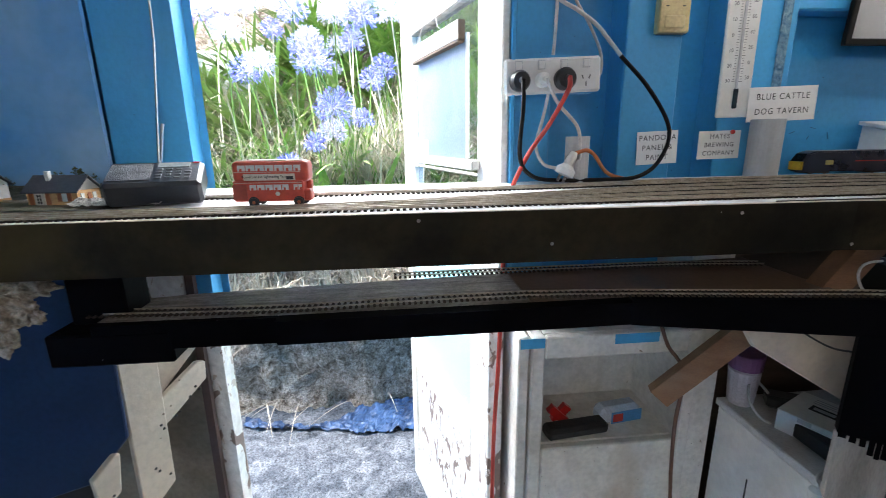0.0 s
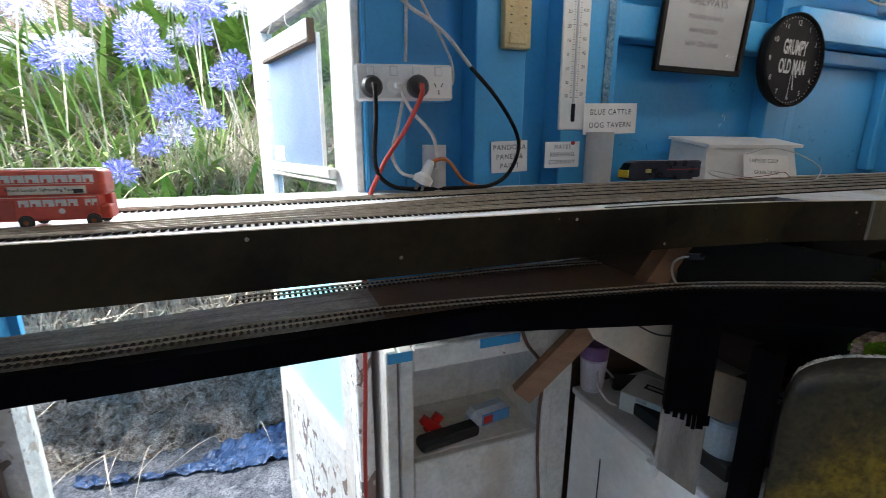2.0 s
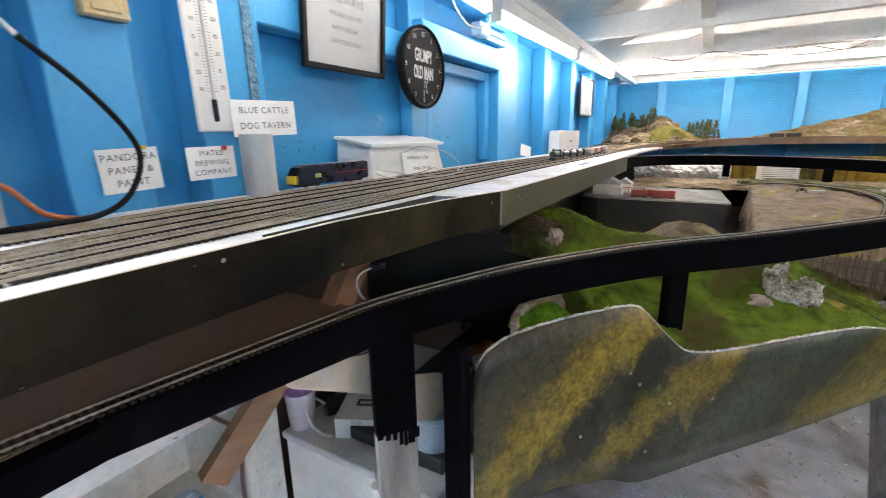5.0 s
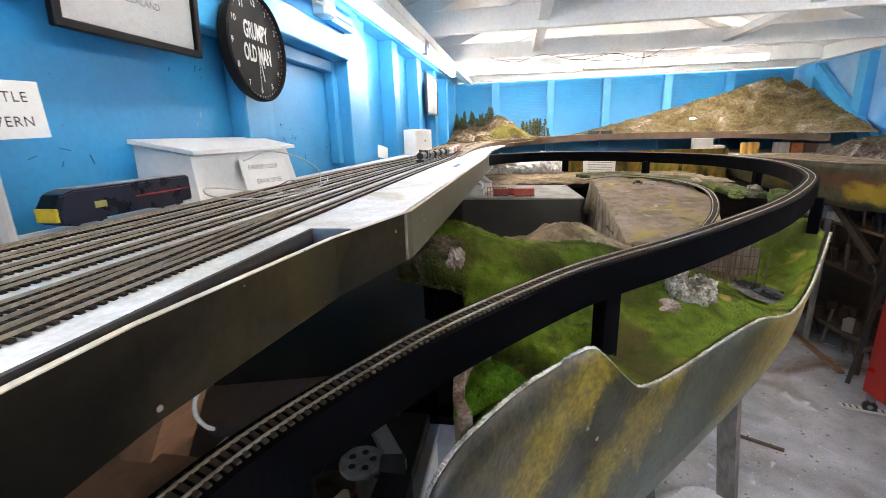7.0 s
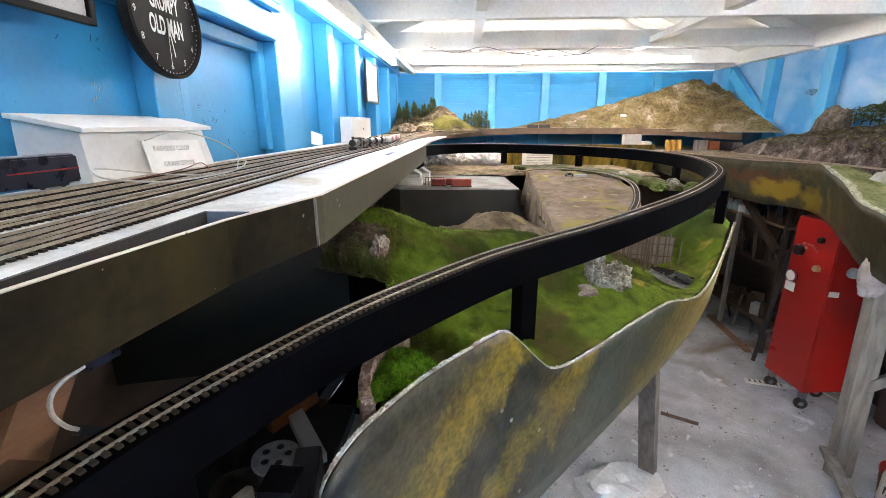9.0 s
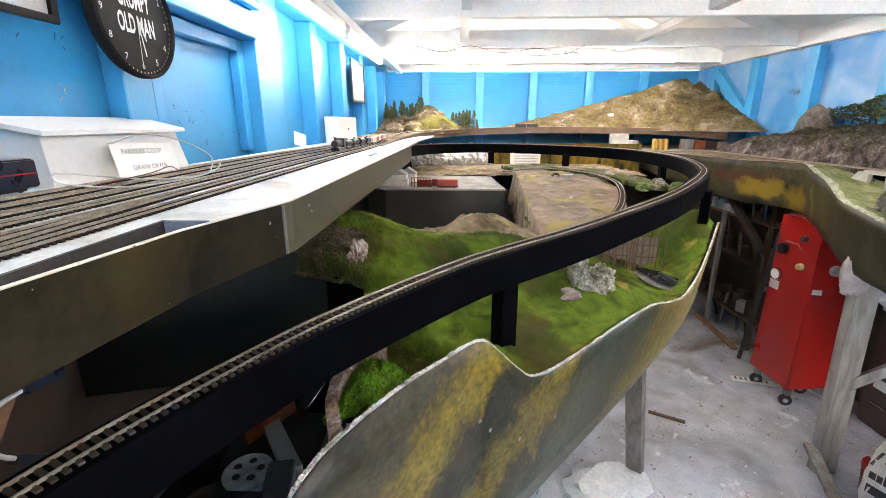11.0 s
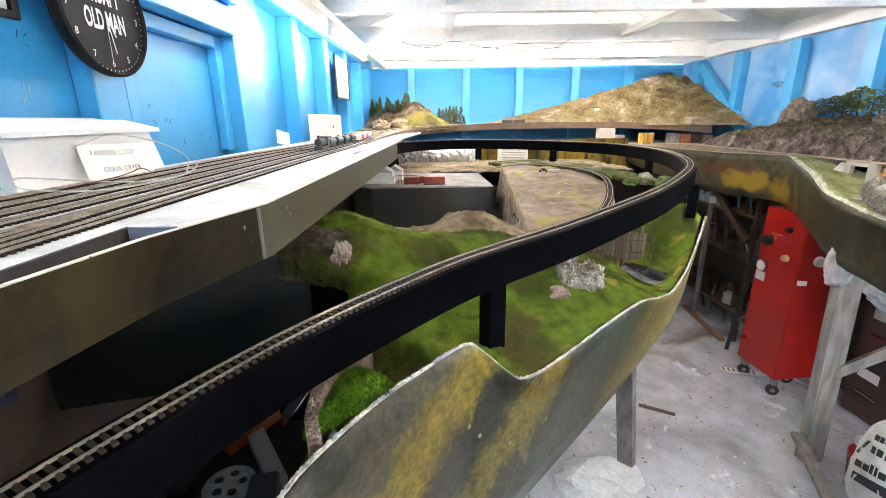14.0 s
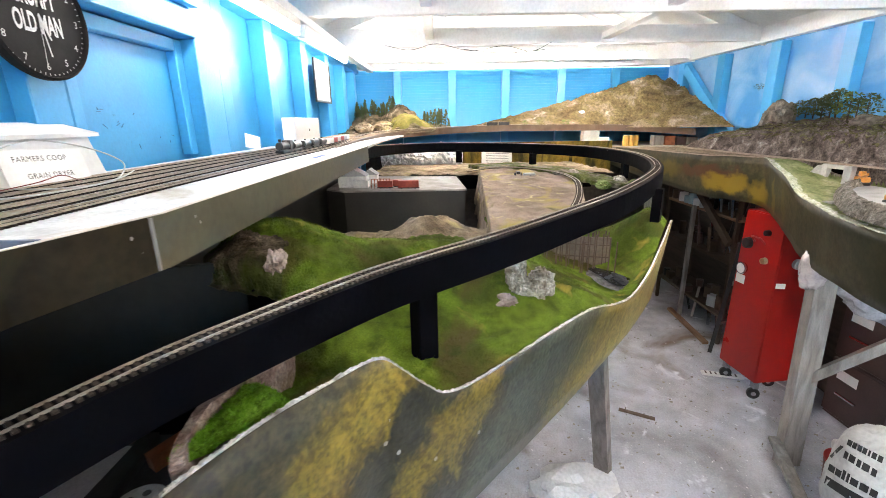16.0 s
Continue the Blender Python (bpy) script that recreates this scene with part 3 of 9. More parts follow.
track("turnout_track", [(0.42, 0.976, BT), (0.62, 0.984, BT), (0.85, 1.003, BT), (1.1, 1.022, BT), (1.3, 1.0275, BT)], "turnout track joining two yard tracks", tone=YARD_SLEEPER)

# ---- the black viaduct ----
LOOP = [(0.30, 0.99, 1.405), (0.45, 0.97, 1.407), (0.66, 0.925, 1.412), (0.783, 0.888, 1.418), (0.915, 0.812, 1.427), (1.013, 0.737, 1.436), (1.162, 0.606, 1.445), (1.246, 0.515, 1.449), (1.34, 0.40, 1.454), (1.456, 0.27, 1.461), (1.683, 0.045, 1.472), (1.968, -0.17, 1.481), (2.2, -0.30, 1.486), (2.5, -0.40, 1.491), (2.8, -0.43, 1.495), (3.15, -0.35, 1.50), (3.45, -0.10, 1.503), (3.62, 0.2, 1.506), (3.62, 0.5, 1.51), (3.4, 0.76, 1.515), (3.0, 0.88, 1.525), (2.6, 0.88, 1.535)]


def viaduct():
    v = thing("curved_viaduct", (2.5, 0.2, 1.2), "black painted curved viaduct on square piers", "model viaduct")
    path = curve_through(LOOP[1:], 8)
    bm = bmesh.new()
    rows = []
    for i, p in enumerate(path):
        d = path[min(i + 1, len(path) - 1)] - path[max(i - 1, 0)]
        side = Vector((-d.y, d.x, 0)).normalized() * 0.021
        low = Vector((0, 0, -0.041 - 0.016 * max(0, min(1, (p.x - 0.45) / 0.35)) if i < 40 else -0.057))
        rows.append([bm.verts.new(q) for q in (p - side + low, p + side + low, p + side, p - side)])
    for a, b in zip(rows, rows[1:]):
        for i in range(4):
            bm.faces.new((a[i], a[(i + 1) % 4], b[(i + 1) % 4], b[i]))
    bm.faces.new(rows[0][::-1]), bm.faces.new(rows[-1])
    bmesh.ops.recalc_face_normals(bm, faces=bm.faces)
    part("deck", bm, BLACK, v)
    for x, y, z0, z1, a in ((1.262, 0.52, 1.245, 1.40, 50), (1.42, 0.86, 1.25, 1.40, 40), (1.955, -0.195, 1.335, 1.44, 35), (2.45, -0.42, 1.34, 1.44, 10), (2.84, -0.45, 1.36, 1.45, 0), (3.42, -0.1, 1.38, 1.45, 60), (3.63, 0.36, 1.38, 1.46, 85)):
        m = Matrix.Translation((x, y, 0)) @ Matrix.Rotation(radians(-a), 4, "Z")
        part("pier", add_box(bmesh.new(), -0.02, 0.02, -0.014, 0.014, z0, z1, 0.002, m), BLACK, v)
    return v


viaduct()
track("viaduct_track", [(p[0], p[1], p[2]) for p in LOOP], "single curved track along the viaduct", pieces=300)


def door_deck():
    d = thing("lift_out_deck", (0.1, 1.0, 1.34), "black painted plank deck bridging the doorway", "model railway baseboard")
    # Doorway half is paler than the rest: daylight is put into its colour.
    part("plank", prism([(-0.30, 0.97), (-0.07, 0.966), (0.298, 0.9695), (0.298, 1.115), (-0.22, 1.075), (-0.30, 1.06)], 1.392, 1.402), R("daylit_weathered_plank", ((0.17, 0.14, 0.12), (0.30, 0.265, 0.235), (0.42, 0.385, 0.35)), 9, (1, 9, 9), rough=0.5, fine=200, bump=0.35, spec=0.4, grain=0.5), d, "weathered plank, colour paled for daylight in the doorway")
    part("plank", prism([(0.30, 0.9695), (0.44, 0.9705), (0.45, 0.972), (0.66, 0.93), (0.779, 0.892), (0.779, 1.15), (0.30, 1.115)], 1.392, 1.402), M("dusty_dark_plank", (0.16, 0.095, 0.062), 0.38, (0.19, 0.12, 0.08), 6, 120, 0.03, spec=0.22), d)
    part("edge_beam", prism([(-0.06, 0.943), (0.455, 0.947), (0.455, 0.97), (-0.06, 0.966)], 1.368, 1.402), BLACK, d)
    part("edge_beam", prism([(-0.30, 0.957), (-0.2, 0.957), (-0.061, 0.957), (-0.061, 0.9655), (-0.30, 0.9695)], 1.365, 1.4025), BLACK, d)
    return d


door_deck()
track("door_track", [(-0.32, 1.0, 1.403), (-0.06, 0.985, 1.403), (0.12, 0.99, 1.404), (0.30, 0.99, 1.405)], "track crossing the doorway on the black deck", pieces=120)
track("door_siding", [(0.10, 1.118, 1.403), (0.40, 1.12, 1.403), (0.60, 1.115, 1.404), (0.77, 1.095, 1.404)], "short siding that ends on the black deck", pieces=140)

# ---- painted landscape panel and green land ----
RIM = [(0.838, 0.764, 1.29), (0.845, 0.755, 1.328), (0.873, 0.737, 1.348), (0.903, 0.717, 1.356), (0.956, 0.684, 1.359), (0.993, 0.657, 1.361), (1.033, 0.622, 1.363), (1.075, 0.588, 1.363), (1.096, 0.566, 1.357), (1.108, 0.545, 1.335), (1.13, 0.515, 1.296), (1.158, 0.481, 1.264), (1.22, 0.414, 1.256), (1.36, 0.274, 1.258), (1.47, 0.163, 1.253), (1.56, 0.075, 1.224), (1.64, 0.0, 1.211), (1.74, -0.085, 1.235), (1.875, -0.185, 1.285), (1.985, -0.262, 1.332)]


def painted_bands(name):
    """Hand-painted slanting bands of ochre and dark olive, brushed over a rough sheet."""
    m = bpy.data.materials.new(name)
    m.use_nodes = True
    t = m.node_tree
    L = t.links.new
    b = t.nodes["Principled BSDF"]
    co = t.nodes.new("ShaderNodeTexCoord").outputs["Object"]

    def noise_node(scale, detail, stretch=(1, 1, 1), warp=0.0):
        mp = t.nodes.new("ShaderNodeMapping")
        mp.inputs["Scale"].default_value = stretch
        n = t.nodes.new("ShaderNodeTexNoise")
        n.inputs["Scale"].default_value, n.inputs["Detail"].default_value, n.inputs["Distortion"].default_value = scale, detail, warp
        L(co, mp.inputs[0]), L(mp.outputs[0], n.inputs["Vector"])
        return n.outputs["Fac"]

    def calc(op, a, c):
        n = t.nodes.new("ShaderNodeMath")
        n.operation = op
        for k, v in enumerate((a, c)):
            if isinstance(v, float):
                n.inputs[k].default_value = v
            else:
                L(v, n.inputs[k])
        return n.outputs[0]
    dot = t.nodes.new("ShaderNodeVectorMath")
    dot.operation = "DOT_PRODUCT"
    dot.inputs[1].default_value = (0.7071, -0.7071, -1.15)
    L(co, dot.inputs[0])
    k = calc("ADD", dot.outputs["Value"], 1.4375 - 0.15 - 0.05)
    k = calc("ADD", k, calc("MULTIPLY", noise_node(9.0, 3, (1, 1, 0.6), 0.6), 0.30))
    k = calc("ADD", k, calc("MULTIPLY", noise_node(34.0, 8, (1, 1, 0.8), 1.6), 0.13))
    cr = t.nodes.new("ShaderNodeValToRGB")
    e = cr.color_ramp.elements
    stops = ((0.0, (0.018, 0.016, 0.008)), (0.07, (0.046, 0.039, 0.018)), (0.18, (0.060, 0.050, 0.020)), (0.25, (0.20, 0.14, 0.014)), (0.34, (0.22, 0.155, 0.014)), (0.40, (0.024, 0.022, 0.011)), (0.50, (0.028, 0.026, 0.012)), (0.55, (0.15, 0.11, 0.014)), (0.63, (0.16, 0.115, 0.015)), (0.68, (0.028, 0.028, 0.014)), (0.80, (0.062, 0.070, 0.045)), (0.95, (0.038, 0.04, 0.021)), (1.08, (0.13, 0.10, 0.02)), (1.28, (0.24, 0.19, 0.06)))
    while len(e) < len(stops):
        e.new(0.5)
    for q, (pos, c) in zip(e, stops):
        q.position, q.color = pos / 1.3, (*c, 1)
    L(calc("DIVIDE", k, 1.3), cr.inputs[0])
    s = calc("ADD", noise_node(120.0, 6), noise_node(22.0, 8, (1, 1, 0.8), 1.4))
    mr = t.nodes.new("ShaderNodeMapRange")
    mr.inputs["From Min"].default_value, mr.inputs["From Max"].default_value = 0.78, 1.22
    mr.inputs["To Min"].default_value, mr.inputs["To Max"].default_value = 0.36, 1.3
    L(s, mr.inputs["Value"])
    g = t.nodes.new("ShaderNodeMix")
    g.data_type, g.blend_type = "RGBA", "MULTIPLY"
    g.inputs["Factor"].default_value = 0.85
    L(cr.outputs[0], g.inputs["A"]), L(mr.outputs[0], g.inputs["B"])
    L(g.outputs["Result"], b.inputs["Base Color"])
    b.inputs["Roughness"].default_value, b.inputs["Specular IOR Level"].default_value = 0.38, 0.4
    bp = t.nodes.new("ShaderNodeBump")
    bp.inputs["Strength"].default_value, bp.inputs["Distance"].default_value = 0.14, 0.006
    L(s, bp.inputs["Height"]), L(bp.outputs["Normal"], b.inputs["Normal"])
    return m


GREEN_PANEL = painted_bands("painted_hills")

def painted_blotches(name, base, blobs):
    """Brushed base paint with hand-dabbed patches: place, reach along three axes, colour."""
    m = base
    m.name = name
    t = m.node_tree
    L = t.links.new
    b = t.nodes["Principled BSDF"]
    old = b.inputs["Base Color"].links[0].from_socket
    co = t.nodes.new("ShaderNodeTexCoord").outputs["Object"]
    n = t.nodes.new("ShaderNodeTexNoise")
    n.inputs["Scale"].default_value, n.inputs["Detail"].default_value = 11.0, 6
    L(co, n.inputs["Vector"])
    wob = t.nodes.new("ShaderNodeVectorMath")
    wob.operation = "MULTIPLY_ADD"
    wob.inputs[1].default_value = (0.16, 0.16, 0.16)
    L(n.outputs["Color"], wob.inputs[0]), L(co, wob.inputs[2])
    for place, reach, color in blobs:
        mp = t.nodes.new("ShaderNodeMapping")
        mp.vector_type = "TEXTURE"
        mp.inputs["Location"].default_value = [v + 0.08 for v in place]
        mp.inputs["Scale"].default_value = reach
        ln = t.nodes.new("ShaderNodeVectorMath")
        ln.operation = "LENGTH"
        mr = t.nodes.new("ShaderNodeMapRange")
        mr.inputs["From Min"].default_value, mr.inputs["From Max"].default_value = 1.15, 0.7
        mr.inputs["To Max"].default_value = 0.85
        mx = t.nodes.new("ShaderNodeMix")
        mx.data_type = "RGBA"
        mx.inputs["B"].default_value = rgb(color)
        L(wob.outputs[0], mp.inputs[0]), L(mp.outputs[0], ln.inputs[0]), L(ln.outputs["Value"], mr.inputs["Value"])
        L(mr.outputs["Result"], mx.inputs["Factor"]), L(old, mx.inputs["A"])
        old = mx.outputs["Result"]
    L(old, b.inputs["Base Color"])
    return m


SOUTH_PANEL = painted_blotches("painted_far_hills", R("far_hill_base", ((0.05, 0.042, 0.022), (0.075, 0.062, 0.032), (0.06, 0.055, 0.03), (0.04, 0.036, 0.02)), 5.0, rough=0.45, fine=60, bump=0.10, spec=0.25, grain=0.5, over=(((0.03, 0.03, 0.016), 3.4, (1, 1, 0.8), 0.52, 0.64),)), (
    ((3.44, -1.25, 1.31), (0.24, 0.4, 0.05), (0.085, 0.035, 0.018)),
    ((3.30, -1.28, 1.262), (0.16, 0.4, 0.055), (0.27, 0.18, 0.016)),
    ((3.09, -1.33, 1.20), (0.075, 0.4, 0.085), (0.24, 0.165, 0.02)),
    ((2.93, -1.28, 1.22), (0.035, 0.4, 0.10), (0.15, 0.115, 0.022)),
    ((2.76, -1.22, 1.20), (0.03, 0.4, 0.09), (0.10, 0.085, 0.025)),
    ((3.9, -1.15, 1.30), (0.25, 0.4, 0.06), (0.12, 0.09, 0.02))))


RIM_PLASTER = R("worn_plaster_edge", ((0.20, 0.18, 0.14), (0.66, 0.64, 0.60), (0.80, 0.79, 0.77)), 22, rough=0.85, fine=200, bump=0.9, spec=0.2, grain=0.5)


def hill_panel():
    p = thing("landscape_panel", (1.3, 0.33, 1.0), "curved fascia panel painted with olive and ochre hills", "painted panel")
    top = curve_through(RIM, 5)
    n = len(top)

    def f(u, v):
        q = top[min(n - 1, int(u * (n - 1) + 0.5))]
        low = 0.985 + 0.05 * u + 0.03 * math.sin(9 * u)
        return (q.x + 0.02 * (1 - v) * u, q.y + 0.03 * (1 - v) * u, low + (q.z - low) * v)
    bm = bmesh.new()
    vs, fs = patch(f, n - 1, 6)
    bv = [bm.verts.new(v) for v in vs]
    for fc in fs:
        bm.faces.new([bv[i] for i in fc])
    bmesh.ops.recalc_face_normals(bm, faces=bm.faces)
    bmesh.ops.solidify(bm, geom=bm.faces[:], thickness=0.005)
    part("sheet", bm, GREEN_PANEL, p, smooth=True)
    rr = random.Random(2)
    path, size = [], []
    for a, c in zip(top, top[1:]):
        for k in range(5):
            path.append(a.lerp(c, k / 5) + Vector((0, 0, 0.001 + rr.uniform(-0.0012, 0.0018))))
    part("rim", sweep(path, [(-0.0018, -0.0022), (-0.0014, -0.0035), (0.0026, -0.002), (0.0024, 0.0010), (-0.0018, 0.0010)]), RIM_PLASTER, p, "chipped white plaster edge")
    flat = Vector((-0.7071, -0.7071, 0))
    for u, h in ((0.33, 0.10), (0.42, 0.13), (0.44, 0.09), (0.46, 0.14), (0.55, 0.12), (0.63, 0.10), (0.30, 0.24), (0.5, 0.26), (0.6, 0.24), (0.24, 0.07)):
        q = top[int(u * (n - 1))]
        c = Vector((q.x, q.y, q.z - h)) + flat * 0.0005
        part("screw_mark", lathe([(0.0036, 0), (0.003, 0.0008), (0.0016, 0.0004)], c, 14, axis=Matrix.Rotation(radians(45), 4, "Z") @ Matrix.Rotation(radians(-90), 4, "Y")), GREY_WOOD, p, "pale filled screw head")
    part("batten", beam((0.822, 0.784, 0.96), (0.822, 0.784, 1.352), 0.03, 0.03), BLACK, p, "black painted upright")
    return top


RIM_TOP = hill_panel()


def land_height(x, y):
    z = 1.258
    for a, b, h, s in ((1.51, 0.85, 0.195, 0.16), (0.985, 0.68, 0.07, 0.045), (1.58, 0.55, 0.075, 0.10), (2.0, -0.21, 0.13, 0.085), (1.66, 0.0, -0.05, 0.09), (1.90, 0.50, 0.10, 0.14), (1.62, 0.38, 0.06, 0.09), (1.88, -0.01, -0.085, 0.12), (1.47, 0.22, 0.01, 0.08)):
        z += h * math.exp(-((x - a) ** 2 + (y - b) ** 2) / (2 * s * s))
    return z


def shoulder(x, y):
    """Bare earth on the end of the green hill."""
    return y > 0.785 + 0.02 * bumps(x, y, 18, 2) and x < 1.44 + 0.3 * (y - 0.8) + 0.02 * bumps(x, y, 25, 5)


def land_edge(x, y):
    """Where the green land breaks off above the dark space."""
    k = 0.722 if x < 1.15 else 0.735 if x < 1.24 else 0.752 + 0.15 * (x - 1.24) + 0.17 * max(0, min(1, (x - 1.33) / 0.07)) + 0.6 * max(0, x - 1.42)
    return k + 0.006 * bumps(x, y, 40, 9)


def rim_at(u):
    k = min(len(RIM_TOP) - 2, int(u * (len(RIM_TOP) - 1)))
    return RIM_TOP[k].lerp(RIM_TOP[k + 1], u * (len(RIM_TOP) - 1) - k)


def green_land():
    n = len(RIM_TOP)

    def f(u, v):
        q = rim_at(u)
        reach = 0.10 + 0.62 * min(1, u * 2.2)
        x, y = q.x + 0.008 + reach * v * 0.74, q.y + 0.008 + reach * v * 0.67
        z = land_height(x, y)
        k = min(1, v * reach / 0.05)
        z = z * k + (q.z - 0.006) * (1 - k)
        over = y - land_edge(x, y)
        if over > 0 and x > 1.19:
            y, z = y - 0.75 * over, max(min(z, 1.349 if x < 1.5 else 1.2), z - min(0.22, 5 * over))
        return (x, y, z + (0.010 * bumps(x, y, 12, 1) + 0.003 * bumps(x, y, 60, 2)) * k)
    vs, fs = patch(f, 190, 110)

    def inside(q):
        x = sum(vs[i][0] for i in q) / 4
        y = sum(vs[i][1] for i in q) / 4
        z = sum(vs[i][2] for i in q) / 4
        if y > 0.785 and z < 1.34 and x < 1.44 + 0.28 * (0.86 - y):
            return False
        return y < land_edge(x, y) + 0.014 and not (x > 1.78 and y > 0.30)
    fs = [q for q in fs if inside(q)]
    ob = link("green_land", vs, fs, GRASS, smooth=True)
    ob.data.materials.append(R("mossy_earth", ((0.035, 0.03, 0.02), (0.085, 0.065, 0.042), (0.15, 0.115, 0.08), (0.24, 0.19, 0.14)), 14, fine=240, bump=0.9, grain=0.7, over=(((0.07, 0.085, 0.02), 10.0, (1, 1, 1), 0.52, 0.66),)))
    for q in ob.data.polygons:
        c = q.center
        if shoulder(c.x, c.y):
            q.material_index = 1
    tagged(ob, "rolling model hillside covered in bright green flock", "model landscape")
    md = ob.modifiers.new("thick", "SOLIDIFY")
    md.thickness, md.offset = 0.006, -1

    def k(u, v):
        x, y = 1.70 + 0.55 * u, 0.28 + 0.62 * v
        z = land_height(x, y) - 0.012 + 0.035 * math.exp(-((x - 1.98) ** 2 + (y - 0.56) ** 2) / 0.008)
        return (x, y, z + 0.016 * bumps(x, y, 14, 6, 6))
    vs, fs = patch(k, 110, 110)
    ob = link("brown_knoll", vs, fs, BROWN, smooth=True)
    tagged(ob, "pale brown stony model knoll behind the green hill", "model landscape")


green_land()

# ---- inner layout ----


def inner():
    t = thing("station_platform", (3.0, 0.7, 1.2), "raised black box with a pale platform top", "model railway baseboard")
    part("box", prism([(2.69, 0.37), (2.69, 0.95), (2.76, 1.05), (3.3, 1.05), (3.2, 0.40)], 1.1, 1.33), M("sooty_box_paint", (0.018, 0.017, 0.014), 0.6, (0.032, 0.03, 0.024), 6, 90, 0.1), t)
    part("top", prism([(2.685, 0.362), (2.685, 0.955), (2.755, 1.05), (3.3, 1.05), (3.2, 0.395)], 1.3305, 1.338), M("dusty_platform", (0.36, 0.35, 0.33), 0.8, (0.22, 0.20, 0.18), 12, 150, 0.2), t)

    def f(u, v):
        a = Vector((1.99, 0.32, 1.288)).lerp(Vector((2.03, 0.02, 1.312)), u)
        b = Vector((3.2, 0.26, 1.385)).lerp(Vector((3.35, -0.12, 1.388)), u)
        p = a.lerp(b, v)
        return (p.x, p.y - 0.12 * math.sin(math.pi * v) * u, p.z + 0.008 * bumps(p.x, p.y, 10, 5, 6))
    vs, fs = patch(f, 90, 110)
    ob = link("brown_field", vs, fs, R("bare_field_earth", ((0.17, 0.125, 0.09), (0.26, 0.20, 0.15), (0.32, 0.245, 0.19), (0.38, 0.30, 0.25)), 3.0, rough=0.95, fine=240, bump=0.6, grain=0.55, over=(((0.36, 0.29, 0.10), 5.0, (1, 1, 1), 0.52, 0.66), ((0.52, 0.44, 0.24), 16.0, (1, 1, 1), 0.62, 0.72), ((0.10, 0.10, 0.03), 7.0, (1, 1, 1), 0.62, 0.74))), smooth=True)
    tagged(ob, "bare brown model field inside the loop", "model landscape")
    md = ob.modifiers.new("thick", "SOLIDIFY")
    md.thickness, md.offset = 0.2, -1
    solid("back_scene", B(4.47, 4.49, -1.0, 0.9, 1.2, 1.47), R("ochre_back_scene", ((0.06, 0.05, 0.015), (0.14, 0.10, 0.02), (0.24, 0.16, 0.025), (0.34, 0.23, 0.04)), 5.0, (1, 1.6, 0.6), rough=0.6, fine=90, bump=0.1, grain=0.5, over=(((0.035, 0.03, 0.012), 4.0, (1, 2.5, 0.5), 0.55, 0.64),)), "low ochre and olive painted back scene board", "painted panel")


inner()

# ---- rear shelf with mountain ----


def rear_hill(x, y):
    """Height of the wooded hill over the rear shelf."""
    def bell(p, c, w):
        return math.exp(-((p - c) ** 2) / (2 * w * w))
    return 0.225 * bell(y, 0.86, 0.11) * bell(x, 5.12, 0.18) + 0.15 * bell(y, 1.20, 0.17) * bell(x, 5.15, 0.22) + 0.10 * bell(y, 0.72, 0.12) * bell(x, 4.78, 0.12) + 0.07 * bell(y, 0.5, 0.10) * bell(x, 5.15, 0.15)


